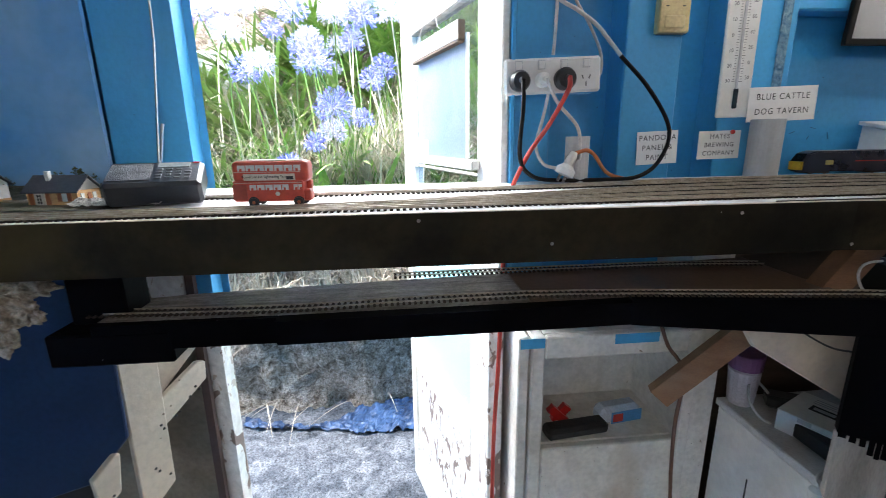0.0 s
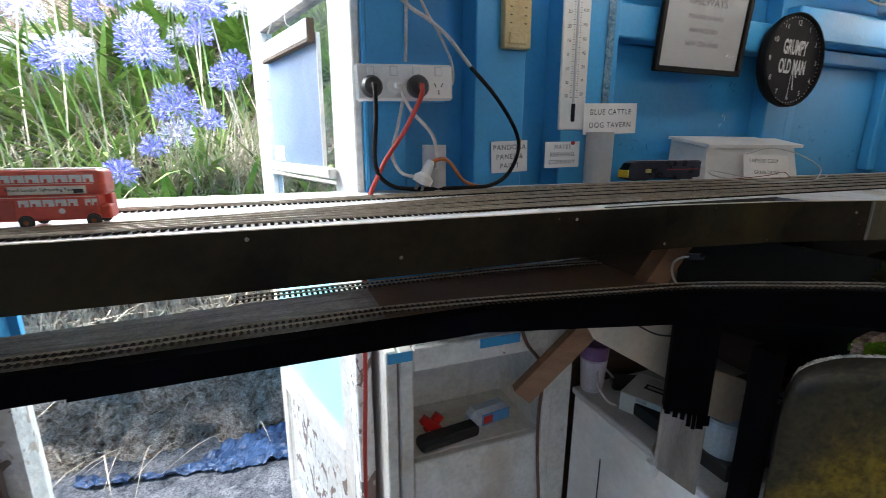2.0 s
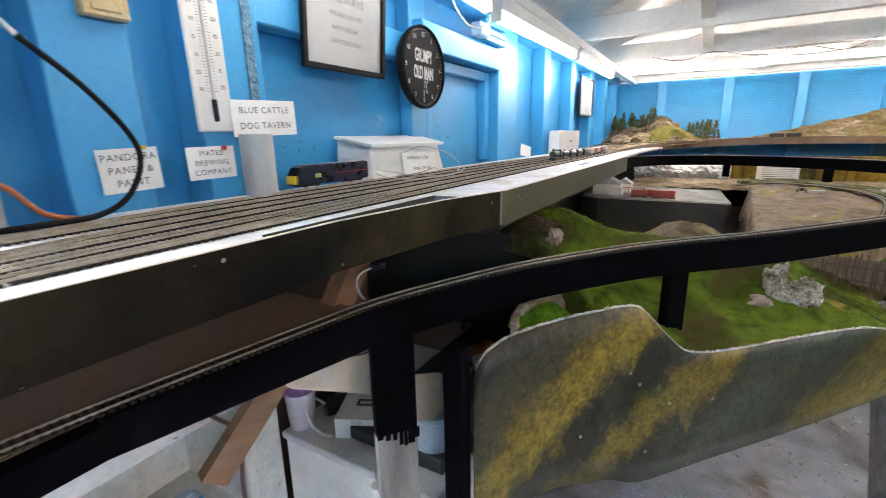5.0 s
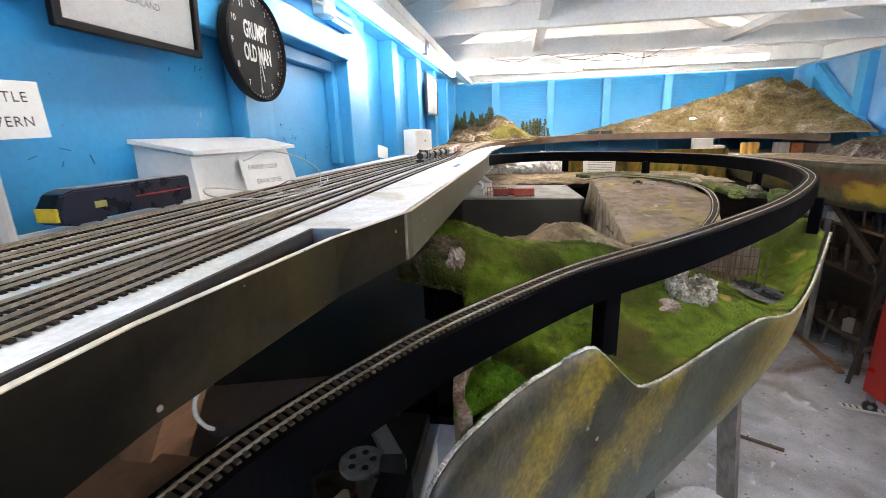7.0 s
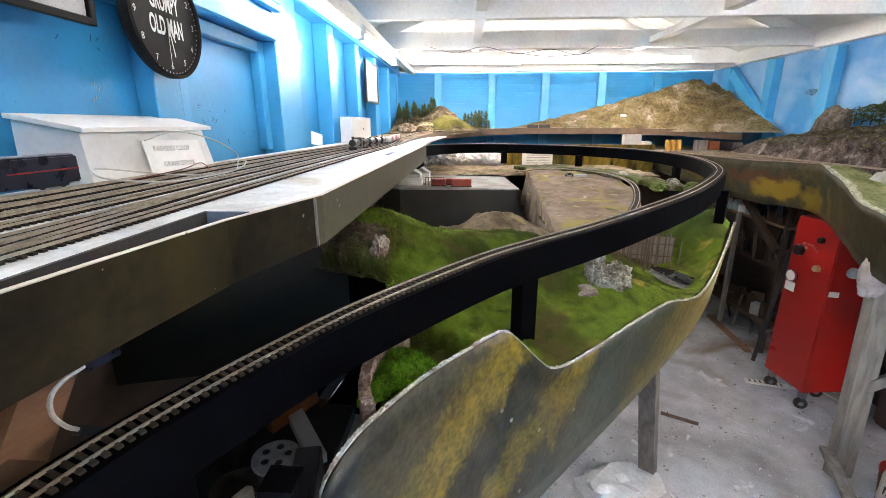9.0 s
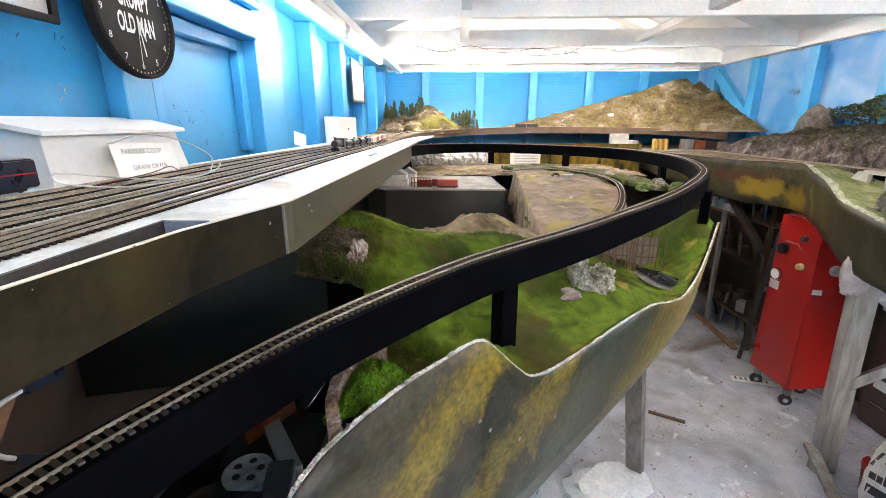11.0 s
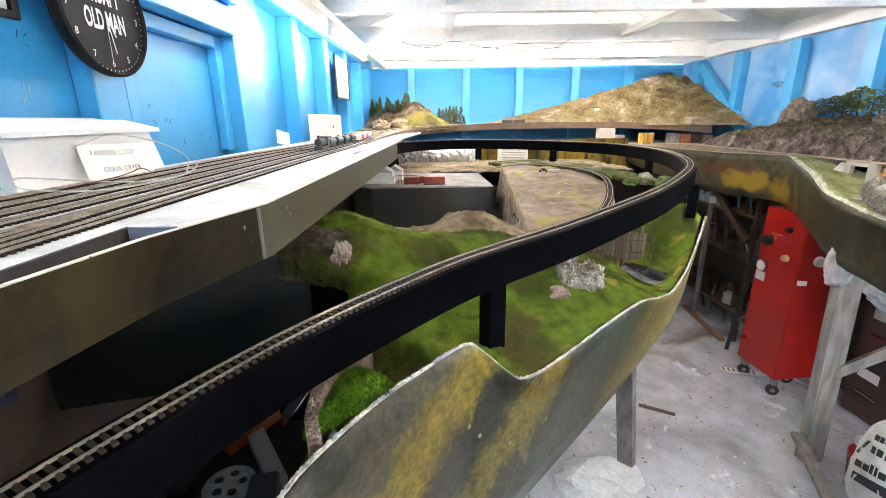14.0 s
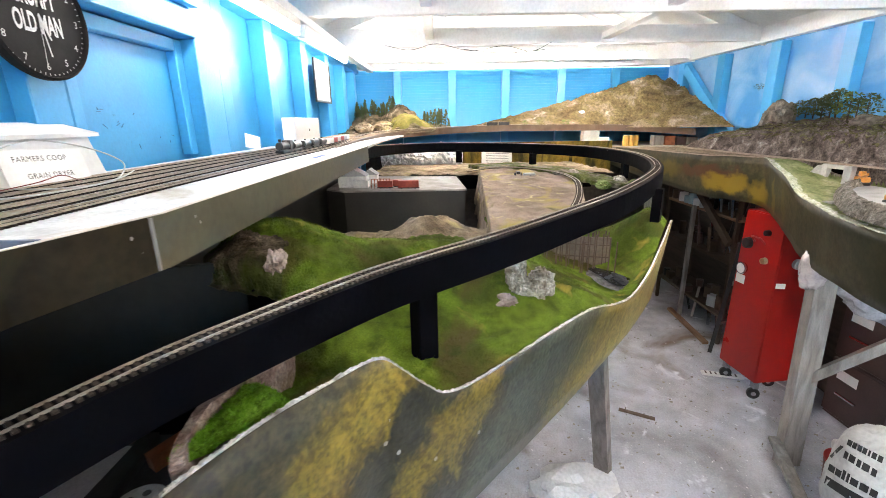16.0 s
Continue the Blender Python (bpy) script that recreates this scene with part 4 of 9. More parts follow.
def rear_shelf():
    edge = curve_through([(2.6, 0.95, 1.55), (3.4, 0.95, 1.56), (4.2, 0.86, 1.575), (4.6, 0.55, 1.59), (4.75, 0.1, 1.605), (4.76, -0.5, 1.607), (4.72, -1.2, 1.595), (4.45, -1.7, 1.56)], 8)
    t = thing("rear_shelf", (5.0, -0.3, 1.5), "high brown edged shelf of the layout along the end wall", "model railway baseboard")
    part("fascia", sweep(edge, [(-0.006, -0.055), (0.006, -0.055), (0.006, 0.0), (-0.006, 0.0)]), M("brown_fascia", (0.10, 0.06, 0.035), 0.5, (0.15, 0.10, 0.06), 9), t)
    bm = bmesh.new()
    vs = [bm.verts.new(p + Vector((0, 0, -0.008))) for p in edge] + [bm.verts.new(v) for v in ((5.49, -1.86, 1.56), (5.49, 1.3, 1.57), (3.2, 1.3, 1.555))]
    bm.faces.new(vs)
    bmesh.ops.triangulate(bm, faces=bm.faces)
    bmesh.ops.solidify(bm, geom=bm.faces[:], thickness=0.01)
    part("deck", bm, BROWN, t)

    def mt(u, v):
        x, y = 4.775 + 0.705 * v, -1.86 + 2.3 * u
        h = 0
        side = 2.0 if y > -1.64 else 0.72
        ridge = 0.50 * max(0, 1 - abs(y + 1.64) / side) ** (1.12 if y > -1.64 else 1)
        h = ridge * max(0, 1 - (abs(x - 5.2) / 0.46) ** 1.4)
        rug = min(1, h * 6)
        if v == 0:
            return (x - 0.01, y, 1.585)
        return (x, y, 1.565 + h + (0.028 * bumps(x, y, 8, 2, 6) - 0.034 * abs(bumps(x, y, 20, 9, 5)) + 0.010 * bumps(x, y, 60, 4)) * rug)
    vs, fs = patch(mt, 260, 120)
    scrub = R("mountain_scrub", ((0.10, 0.075, 0.042), (0.165, 0.125, 0.06), (0.20, 0.16, 0.075), (0.25, 0.195, 0.13), (0.44, 0.38, 0.31)), 6, rough=0.95, fine=110, bump=1.0, grain=0.7, depth=0.02)
    tagged(link("mountain", vs, fs, scrub, smooth=True), "dry ochre model mountain against the end wall", "model landscape")

    def spur(u, v):
        x = 4.22 + 1.16 * u
        foot = -1.83 + 0.68 * min(1, max(0, (x - 4.25) / 0.5))
        y = -1.88 + (foot + 1.88) * v
        z = 1.575 + 0.42 * (x - 4.22)
        h = (z - 1.575) * (1 - v) ** 0.85
        return (x, y, 1.572 + h + (0.024 * bumps(x, y, 9, 5, 6) - 0.03 * abs(bumps(x, y, 22, 3, 5))) * min(1, 6 * h))
    vs, fs = patch(spur, 130, 70)
    tagged(link("mountain_spur", vs, fs, scrub, smooth=True), "lower ochre spur of the model mountain along the side wall", "model landscape")

    def hl(u, v):
        y = 0.30 + 1.03 * u
        x0 = 4.27 + 0.47 * max(0, min(1, (0.86 - y) / 0.5))
        x = x0 + (5.45 - x0) * v
        h = rear_hill(x, y)
        return (x, y, 1.56 + h + (0.02 + 0.12 * h) * bumps(x, y, 9, 4, 6) - 0.15 * h * abs(bumps(x, y, 24, 6, 5)))
    vs, fs = patch(hl, 110, 110)
    tagged(link("wooded_hill", vs, fs, R("hill_scrub", ((0.045, 0.04, 0.022), (0.10, 0.08, 0.05), (0.17, 0.13, 0.085), (0.30, 0.25, 0.19)), 9, rough=0.95, fine=150, bump=1.0, grain=0.9, depth=0.012), smooth=True), "small brown and grey rocky model hill", "model landscape")

    def knoll(u, v):
        a, r = 6.2832 * u, v
        x, y = 4.82 + 0.22 * r * math.cos(a), 0.73 + 0.24 * r * math.sin(a)
        return (x, y, 1.552 + rear_hill(x, y) + 0.028 * (1 - r * r) + 0.012 * bumps(x, y, 14, 3, 5))
    vs, fs = patch(knoll, 60, 24)
    tagged(link("green_knoll", vs, fs, R("knoll_flock", ((0.06, 0.06, 0.018), (0.12, 0.11, 0.026), (0.17, 0.15, 0.04), (0.20, 0.16, 0.08)), 9, rough=0.95, fine=150, bump=0.8, grain=0.6, depth=0.008), smooth=True), "rounded yellow green model knoll below the trees", "model landscape")


rear_shelf()

# ---- south side layout ----


def south():
    rows = [(4.7, -1.0, 1.415, 1.27), (4.2, -1.10, 1.415, 1.20), (3.478, -1.20, 1.418, 1.156), (3.317, -1.27, 1.423, 1.158), (3.155, -1.32, 1.426, 1.158), (3.064, -1.33, 1.427, 1.138), (2.90, -1.27, 1.392, 1.114), (2.78, -1.22, 1.378, 1.09), (2.656, -1.17, 1.342, 1.065), (2.552, -1.13, 1.308, 1.035), (2.345, -1.05, 1.295, 1.021), (2.177, -0.98, 1.29, 1.033), (1.95, -0.92, 1.29, 1.03), (1.6, -0.90, 1.29, 1.03)]
    edge = curve_through([r[:3] for r in rows], 8)
    base = curve_through([(r[0] - 0.03, r[1] - 0.03, r[3]) for r in rows], 8)
    t = thing("south_baseboard", (3.2, -1.5, 1.2), "olive and ochre painted fascia with a torn plaster rim", "painted panel")

    def f(u, v):
        q = edge[min(len(edge) - 1, int(u * (len(edge) - 1) + 0.5))]
        return base[min(len(edge) - 1, int(u * (len(edge) - 1) + 0.5))].lerp(q, v)
    vs, fs = patch(f, len(edge) - 1, 6)
    ob = link("fascia", vs, fs, SOUTH_PANEL, t, smooth=True)
    md = ob.modifiers.new("thick", "SOLIDIFY")
    md.thickness = 0.006
    part("rim", sweep([q + Vector((0, 0, 0.001)) for q in edge[:40]], [(-0.006, -0.003), (0.006, -0.003), (0.006, 0.002), (-0.006, 0.002)]), M("pale_brown_edge", (0.34, 0.27, 0.20), 0.8, (0.22, 0.17, 0.12), 30), t, "pale brown top edge")
    tail = edge[38:]

    def torn(u, v):
        k = u * (len(tail) - 1)
        i = min(len(tail) - 2, int(k))
        q = tail[i].lerp(tail[i + 1], k - i)
        w = 0.016 + 0.014 * bumps(q.x, q.y, 22, 4) + 0.012 * min(1, 3 * u)
        return (q.x - 0.35 * w * v + 0.003 * bumps(q.x, v, 60, 2), q.y + 0.004 - (w + 0.006) * v, q.z + 0.003 - 0.003 * v + 0.006 * bumps(q.x, v, 30, 7) * (1 - 0.5 * v))
    vs, fs = patch(torn, 150, 4)
    ob = link("rim", vs, fs, R("torn_paper_edge", ((0.22, 0.24, 0.15), (0.40, 0.42, 0.32), (0.60, 0.60, 0.54)), 30, rough=0.9, fine=200, bump=0.8), t, "torn pale plaster and paper edge")
    md = ob.modifiers.new("thick", "SOLIDIFY")
    md.thickness = 0.004

    def ridge(x):
        """Height of the hillside at the wall."""
        rows2 = ((2.0, 1.63), (2.6, 1.65), (3.05, 1.645), (3.5, 1.635), (3.87, 1.60), (4.12, 1.555), (4.28, 1.52), (4.40, 1.44), (4.7, 1.40))
        for (a, p), (b, q) in zip(rows2, rows2[1:]):
            if x <= b:
                return p + (q - p) * max(0, (x - a) / (b - a))
        return 1.42

    def land(u, v):
        q = edge[min(len(edge) - 1, int(u * (len(edge) - 1) + 0.5))]
        x, y = q.x, q.y + (-1.88 - q.y) * v
        foot = -1.548 + 0.012 * bumps(x, 0, 14, 3)
        k = min(1, v / 0.2) * max(0, min(1, (3.12 - x) / 0.34)) * max(0, min(1, (y + 1.56) / 0.02))
        ledge = q.z + (1.413 - q.z) * max(0, min(1, (-1.40 - y) / 0.12))
        z = (ledge - 0.004) * (1 - k) + min(q.z - 0.004, 1.315) * k
        up = max(0, foot - y)
        c = min(1, up / 0.075)
        c = c * c * (3 - 2 * c)
        h = (ridge(x) - 1.413) * (0.62 * c + 0.38 * min(1, up / 0.31))
        rough = bumps(x, y, 13, 8, 6) - 0.9 * abs(bumps(x, y + z, 30, 3, 5))
        return (x + 0.02 * c * bumps(x, y, 24, 12), y + 0.03 * c * bumps(x, 3 * y, 20, 6), z + h + (0.004 + 0.022 * c) * rough * min(1, 8 * v))
    vs, fs = patch(land, 360, 170)
    ob = link("rocky_hillside", vs, fs, R("purple_grey_rock", ((0.05, 0.042, 0.038), (0.105, 0.085, 0.075), (0.165, 0.135, 0.12), (0.24, 0.20, 0.18), (0.42, 0.39, 0.36)), 14, rough=0.95, fine=140, bump=1.0, grain=0.85, depth=0.02), smooth=True)
    ob.data.materials.append(R("mossy_top", ((0.05, 0.05, 0.02), (0.12, 0.11, 0.05), (0.20, 0.185, 0.10), (0.33, 0.31, 0.21)), 22, rough=0.95, fine=200, bump=1.0, grain=0.8, depth=0.02))
    ob.data.materials.append(R("pale_meadow_flock", ((0.10, 0.12, 0.045), (0.17, 0.20, 0.085), (0.24, 0.26, 0.13), (0.34, 0.34, 0.22)), 10, rough=0.95, fine=300, bump=0.5, grain=0.5))
    ob.data.materials.append(R("ledge_ballast", ((0.10, 0.075, 0.05), (0.18, 0.14, 0.10), (0.27, 0.22, 0.16)), 30, rough=0.95, fine=240, bump=0.6))
    for q in ob.data.polygons:
        if q.center.y > -1.545:
            q.material_index = 2 if q.center.x < 3.2 + 0.06 * bumps(0, q.center.y, 20, 1) else 3
        elif q.center.z > 1.50 + 0.03 * bumps(q.center.x, q.center.y, 20, 4) and q.normal.z > 0.62:
            q.material_index = 1
    tagged(ob, "grey brown rocky model hillside with a mossy top", "model landscape")
    solid("hill_ledge", sweep([Vector((4.45 - 0.1 * i, -1.540 + 0.004 * math.sin(3 * i), 1.414)) for i in range(25)], [(-0.014, -0.004), (0.012, -0.004), (0.012, 0.004), (-0.014, 0.004)]), M("dusty_ledge", (0.33, 0.26, 0.20), 0.9, (0.22, 0.17, 0.13), 40, 200, 0.4), "dusty brown track ledge along the foot of the cliff", "model trackbed")
    solid("support_leg", beam((2.37, -1.2, 0), (2.42, -1.2, 1.3), 0.1, 0.05), GREY_WOOD, "weathered grey timber support leg", "post", "legs")
    solid("support_leg", beam((2.32, -0.275, 0), (2.07, -0.055, 1.1), 0.07, 0.045), AGED_WOOD, "weathered grey timber support leg", "post", "legs")
    solid("support_leg", beam((4.3, -1.3, 0), (4.3, -1.3, 1.4), 0.09, 0.045), GREY_WOOD, "weathered grey timber support leg", "post", "legs")


south()

# ---- shared bits for the things ----
PAPER = M("white_paper", (0.88, 0.87, 0.85), 0.7, (0.80, 0.79, 0.77), 12, 120, 0.05, amount=0.15)
INK = M("black_ink", (0.02, 0.02, 0.022), 0.6, bump=0)
BLACK_PLASTIC = M("black_plastic", (0.016, 0.016, 0.018), 0.38, (0.03, 0.03, 0.032), 25, 200, 0.08)
WHITE_PLASTIC = M("white_plastic", (0.78, 0.77, 0.75), 0.35, (0.70, 0.69, 0.66), 12, 150, 0.03, amount=0.15)
CREAM = M("aged_cream_plastic", (0.62, 0.50, 0.26), 0.4, (0.52, 0.40, 0.2), 14, 150, 0.03)
GREY_PVC = M("grey_pvc", (0.50, 0.51, 0.52), 0.4, (0.44, 0.45, 0.46), 10, 150, 0.03, amount=0.2)
RED_CORD = M("red_cord", (0.55, 0.05, 0.035), 0.45, bump=0.02)
ORANGE_CORD = M("orange_cord", (0.55, 0.16, 0.05), 0.45, bump=0.02)
CORD_BLACK = M("black_rubber_cord", (0.004, 0.004, 0.005), 0.5, bump=0.0, spec=0.2)
WHITE_CORD = M("white_cord", (0.62, 0.62, 0.60), 0.45, bump=0.02)
MAROON = M("maroon_cord", (0.22, 0.03, 0.03), 0.5, bump=0.02)
CHROME = M("chrome", (0.7, 0.7, 0.7), 0.18, metal=1.0, bump=0)
SILVER = M("silver_print", (0.55, 0.56, 0.57), 0.35, bump=0)
YELLOW = M("yellow_enamel", (0.75, 0.52, 0.03), 0.4, bump=0.02)
NAVY = M("navy_enamel", (0.008, 0.011, 0.028), 0.3, (0.014, 0.017, 0.036), 30, 200, 0.02)
BUS_RED = M("bus_red", (0.60, 0.085, 0.045), 0.35, (0.52, 0.065, 0.035), 40, 200, 0.02)
DARK_GLASS = M("dark_window", (0.02, 0.025, 0.03), 0.1, bump=0)
PALE_WINDOW = M("pale_window", (0.72, 0.72, 0.68), 0.25, bump=0)
RUST = M("rusty_orange", (0.40, 0.13, 0.05), 0.7, (0.25, 0.08, 0.03), 30, 200, 0.2)
TILE = M("dark_roof_tile", (0.045, 0.05, 0.065), 0.6, (0.07, 0.075, 0.09), 60, 300, 0.1)
LOG = M("orange_log_wall", (0.55, 0.32, 0.13), 0.6, (0.45, 0.24, 0.09), 30, 200, 0.1, stretch=(1, 1, 8))
STRAW = M("dry_straw", (0.55, 0.50, 0.42), 0.8, (0.34, 0.29, 0.22), 3, 40, 0)
LEAF = M("strap_leaf", (0.085, 0.185, 0.036), 0.42, (0.25, 0.35, 0.10), 7, 60, 0.0, jitter=0.45)
FLOWER = M("violet_floret", (0.12, 0.13, 0.48), 0.6, (0.27, 0.28, 0.62), 26, 100, 0)
FLOWER_PALE = M("pale_floret", (0.58, 0.56, 0.66), 0.6, (0.34, 0.33, 0.60), 26, 100, 0)
CONIFER = M("model_conifer", (0.05, 0.075, 0.02), 0.9, (0.085, 0.10, 0.03), 60, 200, 0)
BUSH = M("model_bush", (0.10, 0.15, 0.03), 0.9, (0.16, 0.18, 0.05), 60, 200, 0)
BARK = M("bark", (0.08, 0.055, 0.035), 0.9, bump=0.1)
TARP = R("blue_tarpaulin", ((0.010, 0.022, 0.055), (0.03, 0.065, 0.15), (0.06, 0.12, 0.26)), 8, rough=0.4, fine=90, bump=0.3, spec=0.35, grain=0.3, over=(((0.40, 0.43, 0.47), 14.0, (1, 1, 1), 0.67, 0.70),))
BROWN_STEEL = M("brown_enamelled_steel", (0.085, 0.05, 0.045), 0.4, (0.065, 0.04, 0.035), 6, 120, 0.03)
DEEP_BLUE = M("dark_blue_panel", (0.014, 0.036, 0.10), 0.5, (0.010, 0.026, 0.075), 4, 100, 0.06, spec=0.25)
GLASS = bpy.data.materials.new("window_glass")
GLASS.use_nodes = True
_g = GLASS.node_tree.nodes["Principled BSDF"]
_g.inputs["Transmission Weight"].default_value, _g.inputs["Roughness"].default_value, _g.inputs["IOR"].default_value = 1.0, 0.03, 1.1
FROST = bpy.data.materials.new("obscure_glass")
FROST.use_nodes = True
_g = FROST.node_tree.nodes["Principled BSDF"]
_g.inputs["Base Color"].default_value = (0.55, 0.85, 0.92, 1)
_g.inputs["Transmission Weight"].default_value, _g.inputs["Roughness"].default_value = 0.6, 0.35
_v = FROST.node_tree.nodes.new("ShaderNodeTexVoronoi")
_v.inputs["Scale"].default_value = 130
_b = FROST.node_tree.nodes.new("ShaderNodeBump")
_b.inputs["Strength"].default_value = 0.6
_c = FROST.node_tree.nodes.new("ShaderNodeTexCoord")
FROST.node_tree.links.new(_c.outputs["Object"], _v.inputs["Vector"])
FROST.node_tree.links.new(_v.outputs["Distance"], _b.inputs["Height"])
FROST.node_tree.links.new(_b.outputs["Normal"], _g.inputs["Normal"])
PEEL = R("peeling_white_paint", ((0.66, 0.66, 0.64), (0.74, 0.75, 0.74), (0.78, 0.78, 0.77)), 6.0, rough=0.6, fine=60, bump=0.5, spec=0.3, grain=0.25, over=(((0.22, 0.17, 0.15), 20.0, (1, 1, 0.6), 0.575, 0.59), ((0.50, 0.44, 0.38), 34.0, (1, 1, 0.6), 0.62, 0.64)))


def words(text, m, size, mat, parent, name="lettering", spacing=1.0, weight=0.0):
    """Flat lettering, centred, at the pose m (facing its local +z, reading along its local x)."""
    cu = bpy.data.curves.new(name, "FONT")
    cu.body, cu.size, cu.align_x, cu.align_y, cu.space_character = text, size, "CENTER", "CENTER", spacing
    cu.resolution_u, cu.offset = 3, weight
    tmp = bpy.data.objects.new(name, cu)
    me = bpy.data.meshes.new_from_object(tmp)
    bpy.data.objects.remove(tmp)
    me.transform(m)
    me.materials.clear()
    me.materials.append(mat)
    ob = new(name, me)
    ob.parent = parent
    if parent.parent is None:
        ob.matrix_parent_inverse = parent.matrix_basis.inverted()
    return ob


def facing_south(x, y, z, tilt=0.0, turn=0.0):
    """A pose on the north wall: local x east, local y up, local z towards the room."""
    return Matrix.Translation((x, y, z)) @ Matrix.Rotation(radians(turn), 4, "Z") @ Matrix.Rotation(radians(90), 4, "X") @ Matrix.Rotation(radians(tilt), 4, "Z")


def slab(w, h, d, m, bevel=0.0):
    """A board w x h, d thick, centred on the pose m, its front at local z = 0."""
    return add_box(bmesh.new(), -w / 2, w / 2, -h / 2, h / 2, -d, 0, bevel, m)


def plate(pts, y0, y1, bevel=0.002):
    """A board cut to an outline of (x, z) pairs, standing between two y."""
    bm = bmesh.new()
    a, c = [bm.verts.new((x, y0, z)) for x, z in pts], [bm.verts.new((x, y1, z)) for x, z in pts]
    bm.faces.new(a), bm.faces.new(c[::-1])
    for k in range(len(pts)):
        bm.faces.new((a[k], c[k], c[(k + 1) % len(pts)], a[(k + 1) % len(pts)]))
    bmesh.ops.recalc_face_normals(bm, faces=bm.faces)
    if bevel:
        bmesh.ops.bevel(bm, geom=bm.edges[:], offset=bevel, segments=1, affect="EDGES")
    return bm


def V(*p):
    return [Vector(q) for q in p]


RAW_DARK = M("dark_shelf_timber", (0.11, 0.075, 0.05), 0.7, (0.07, 0.045, 0.03), 5, 90, 0.15)
RAW_DARKER = M("dark_brown_wood", (0.09, 0.055, 0.035), 0.8, (0.15, 0.10, 0.07), 30, 200, 0.2)
CLEAN_BOX = M("pale_blue_plastic_box", (0.50, 0.68, 0.78), 0.4, (0.42, 0.60, 0.72), 10, 120, 0.05)

# ---- doorway ----
def doorway():
    d = thing("door_frame", (0.0, 1.4, GROUND), "white and bright blue painted timber door frame", "door frame", kind="structure")
    part("jamb", prism([(-0.33, 1.30), (-0.288, 1.30), (-0.282, 1.335), (-0.352, 1.50), (-0.40, 1.50), (-0.33, 1.42)], 1.30, 2.18), BLUE_STUD, d, "bright blue jamb")
    part("jamb_foot", prism([(-0.33, 1.30), (-0.288, 1.30), (-0.282, 1.335), (-0.352, 1.50), (-0.40, 1.50), (-0.33, 1.42)], 0, 1.298), PEEL, d, "flaking white foot of the jamb")
    part("stop", prism([(-0.2815, 1.335), (-0.268, 1.338), (-0.335, 1.497), (-0.3505, 1.497)], 1.26, 2.12), BLUE_STUD, d, "bright blue door stop")
    part("jamb", B(0.318, 0.334, 1.27, 1.355, 1.30, 2.18, 0.003), WHITE, d, "white painted edge of the jamb")
    part("jamb", B(0.30, 0.334, 1.27, 1.38, 0, 1.299, 0.003), PEEL, d, "flaking white jamb foot")
    part("jamb_edge", B(0.3345, 0.3445, 1.262, 1.5, 1.25, 2.18, 0.002), BLUE_STUD, d, "bright blue painted edge")
    part("head", B(-0.279, 0.299, 1.34, 1.5, 2.135, 2.18, 0.003), WHITE, d)
    part("step", B(-0.329, 0.344, 1.33, 1.52, 0.0, 0.10, 0.004), GREY_WOOD, d, "worn timber threshold")


doorway()


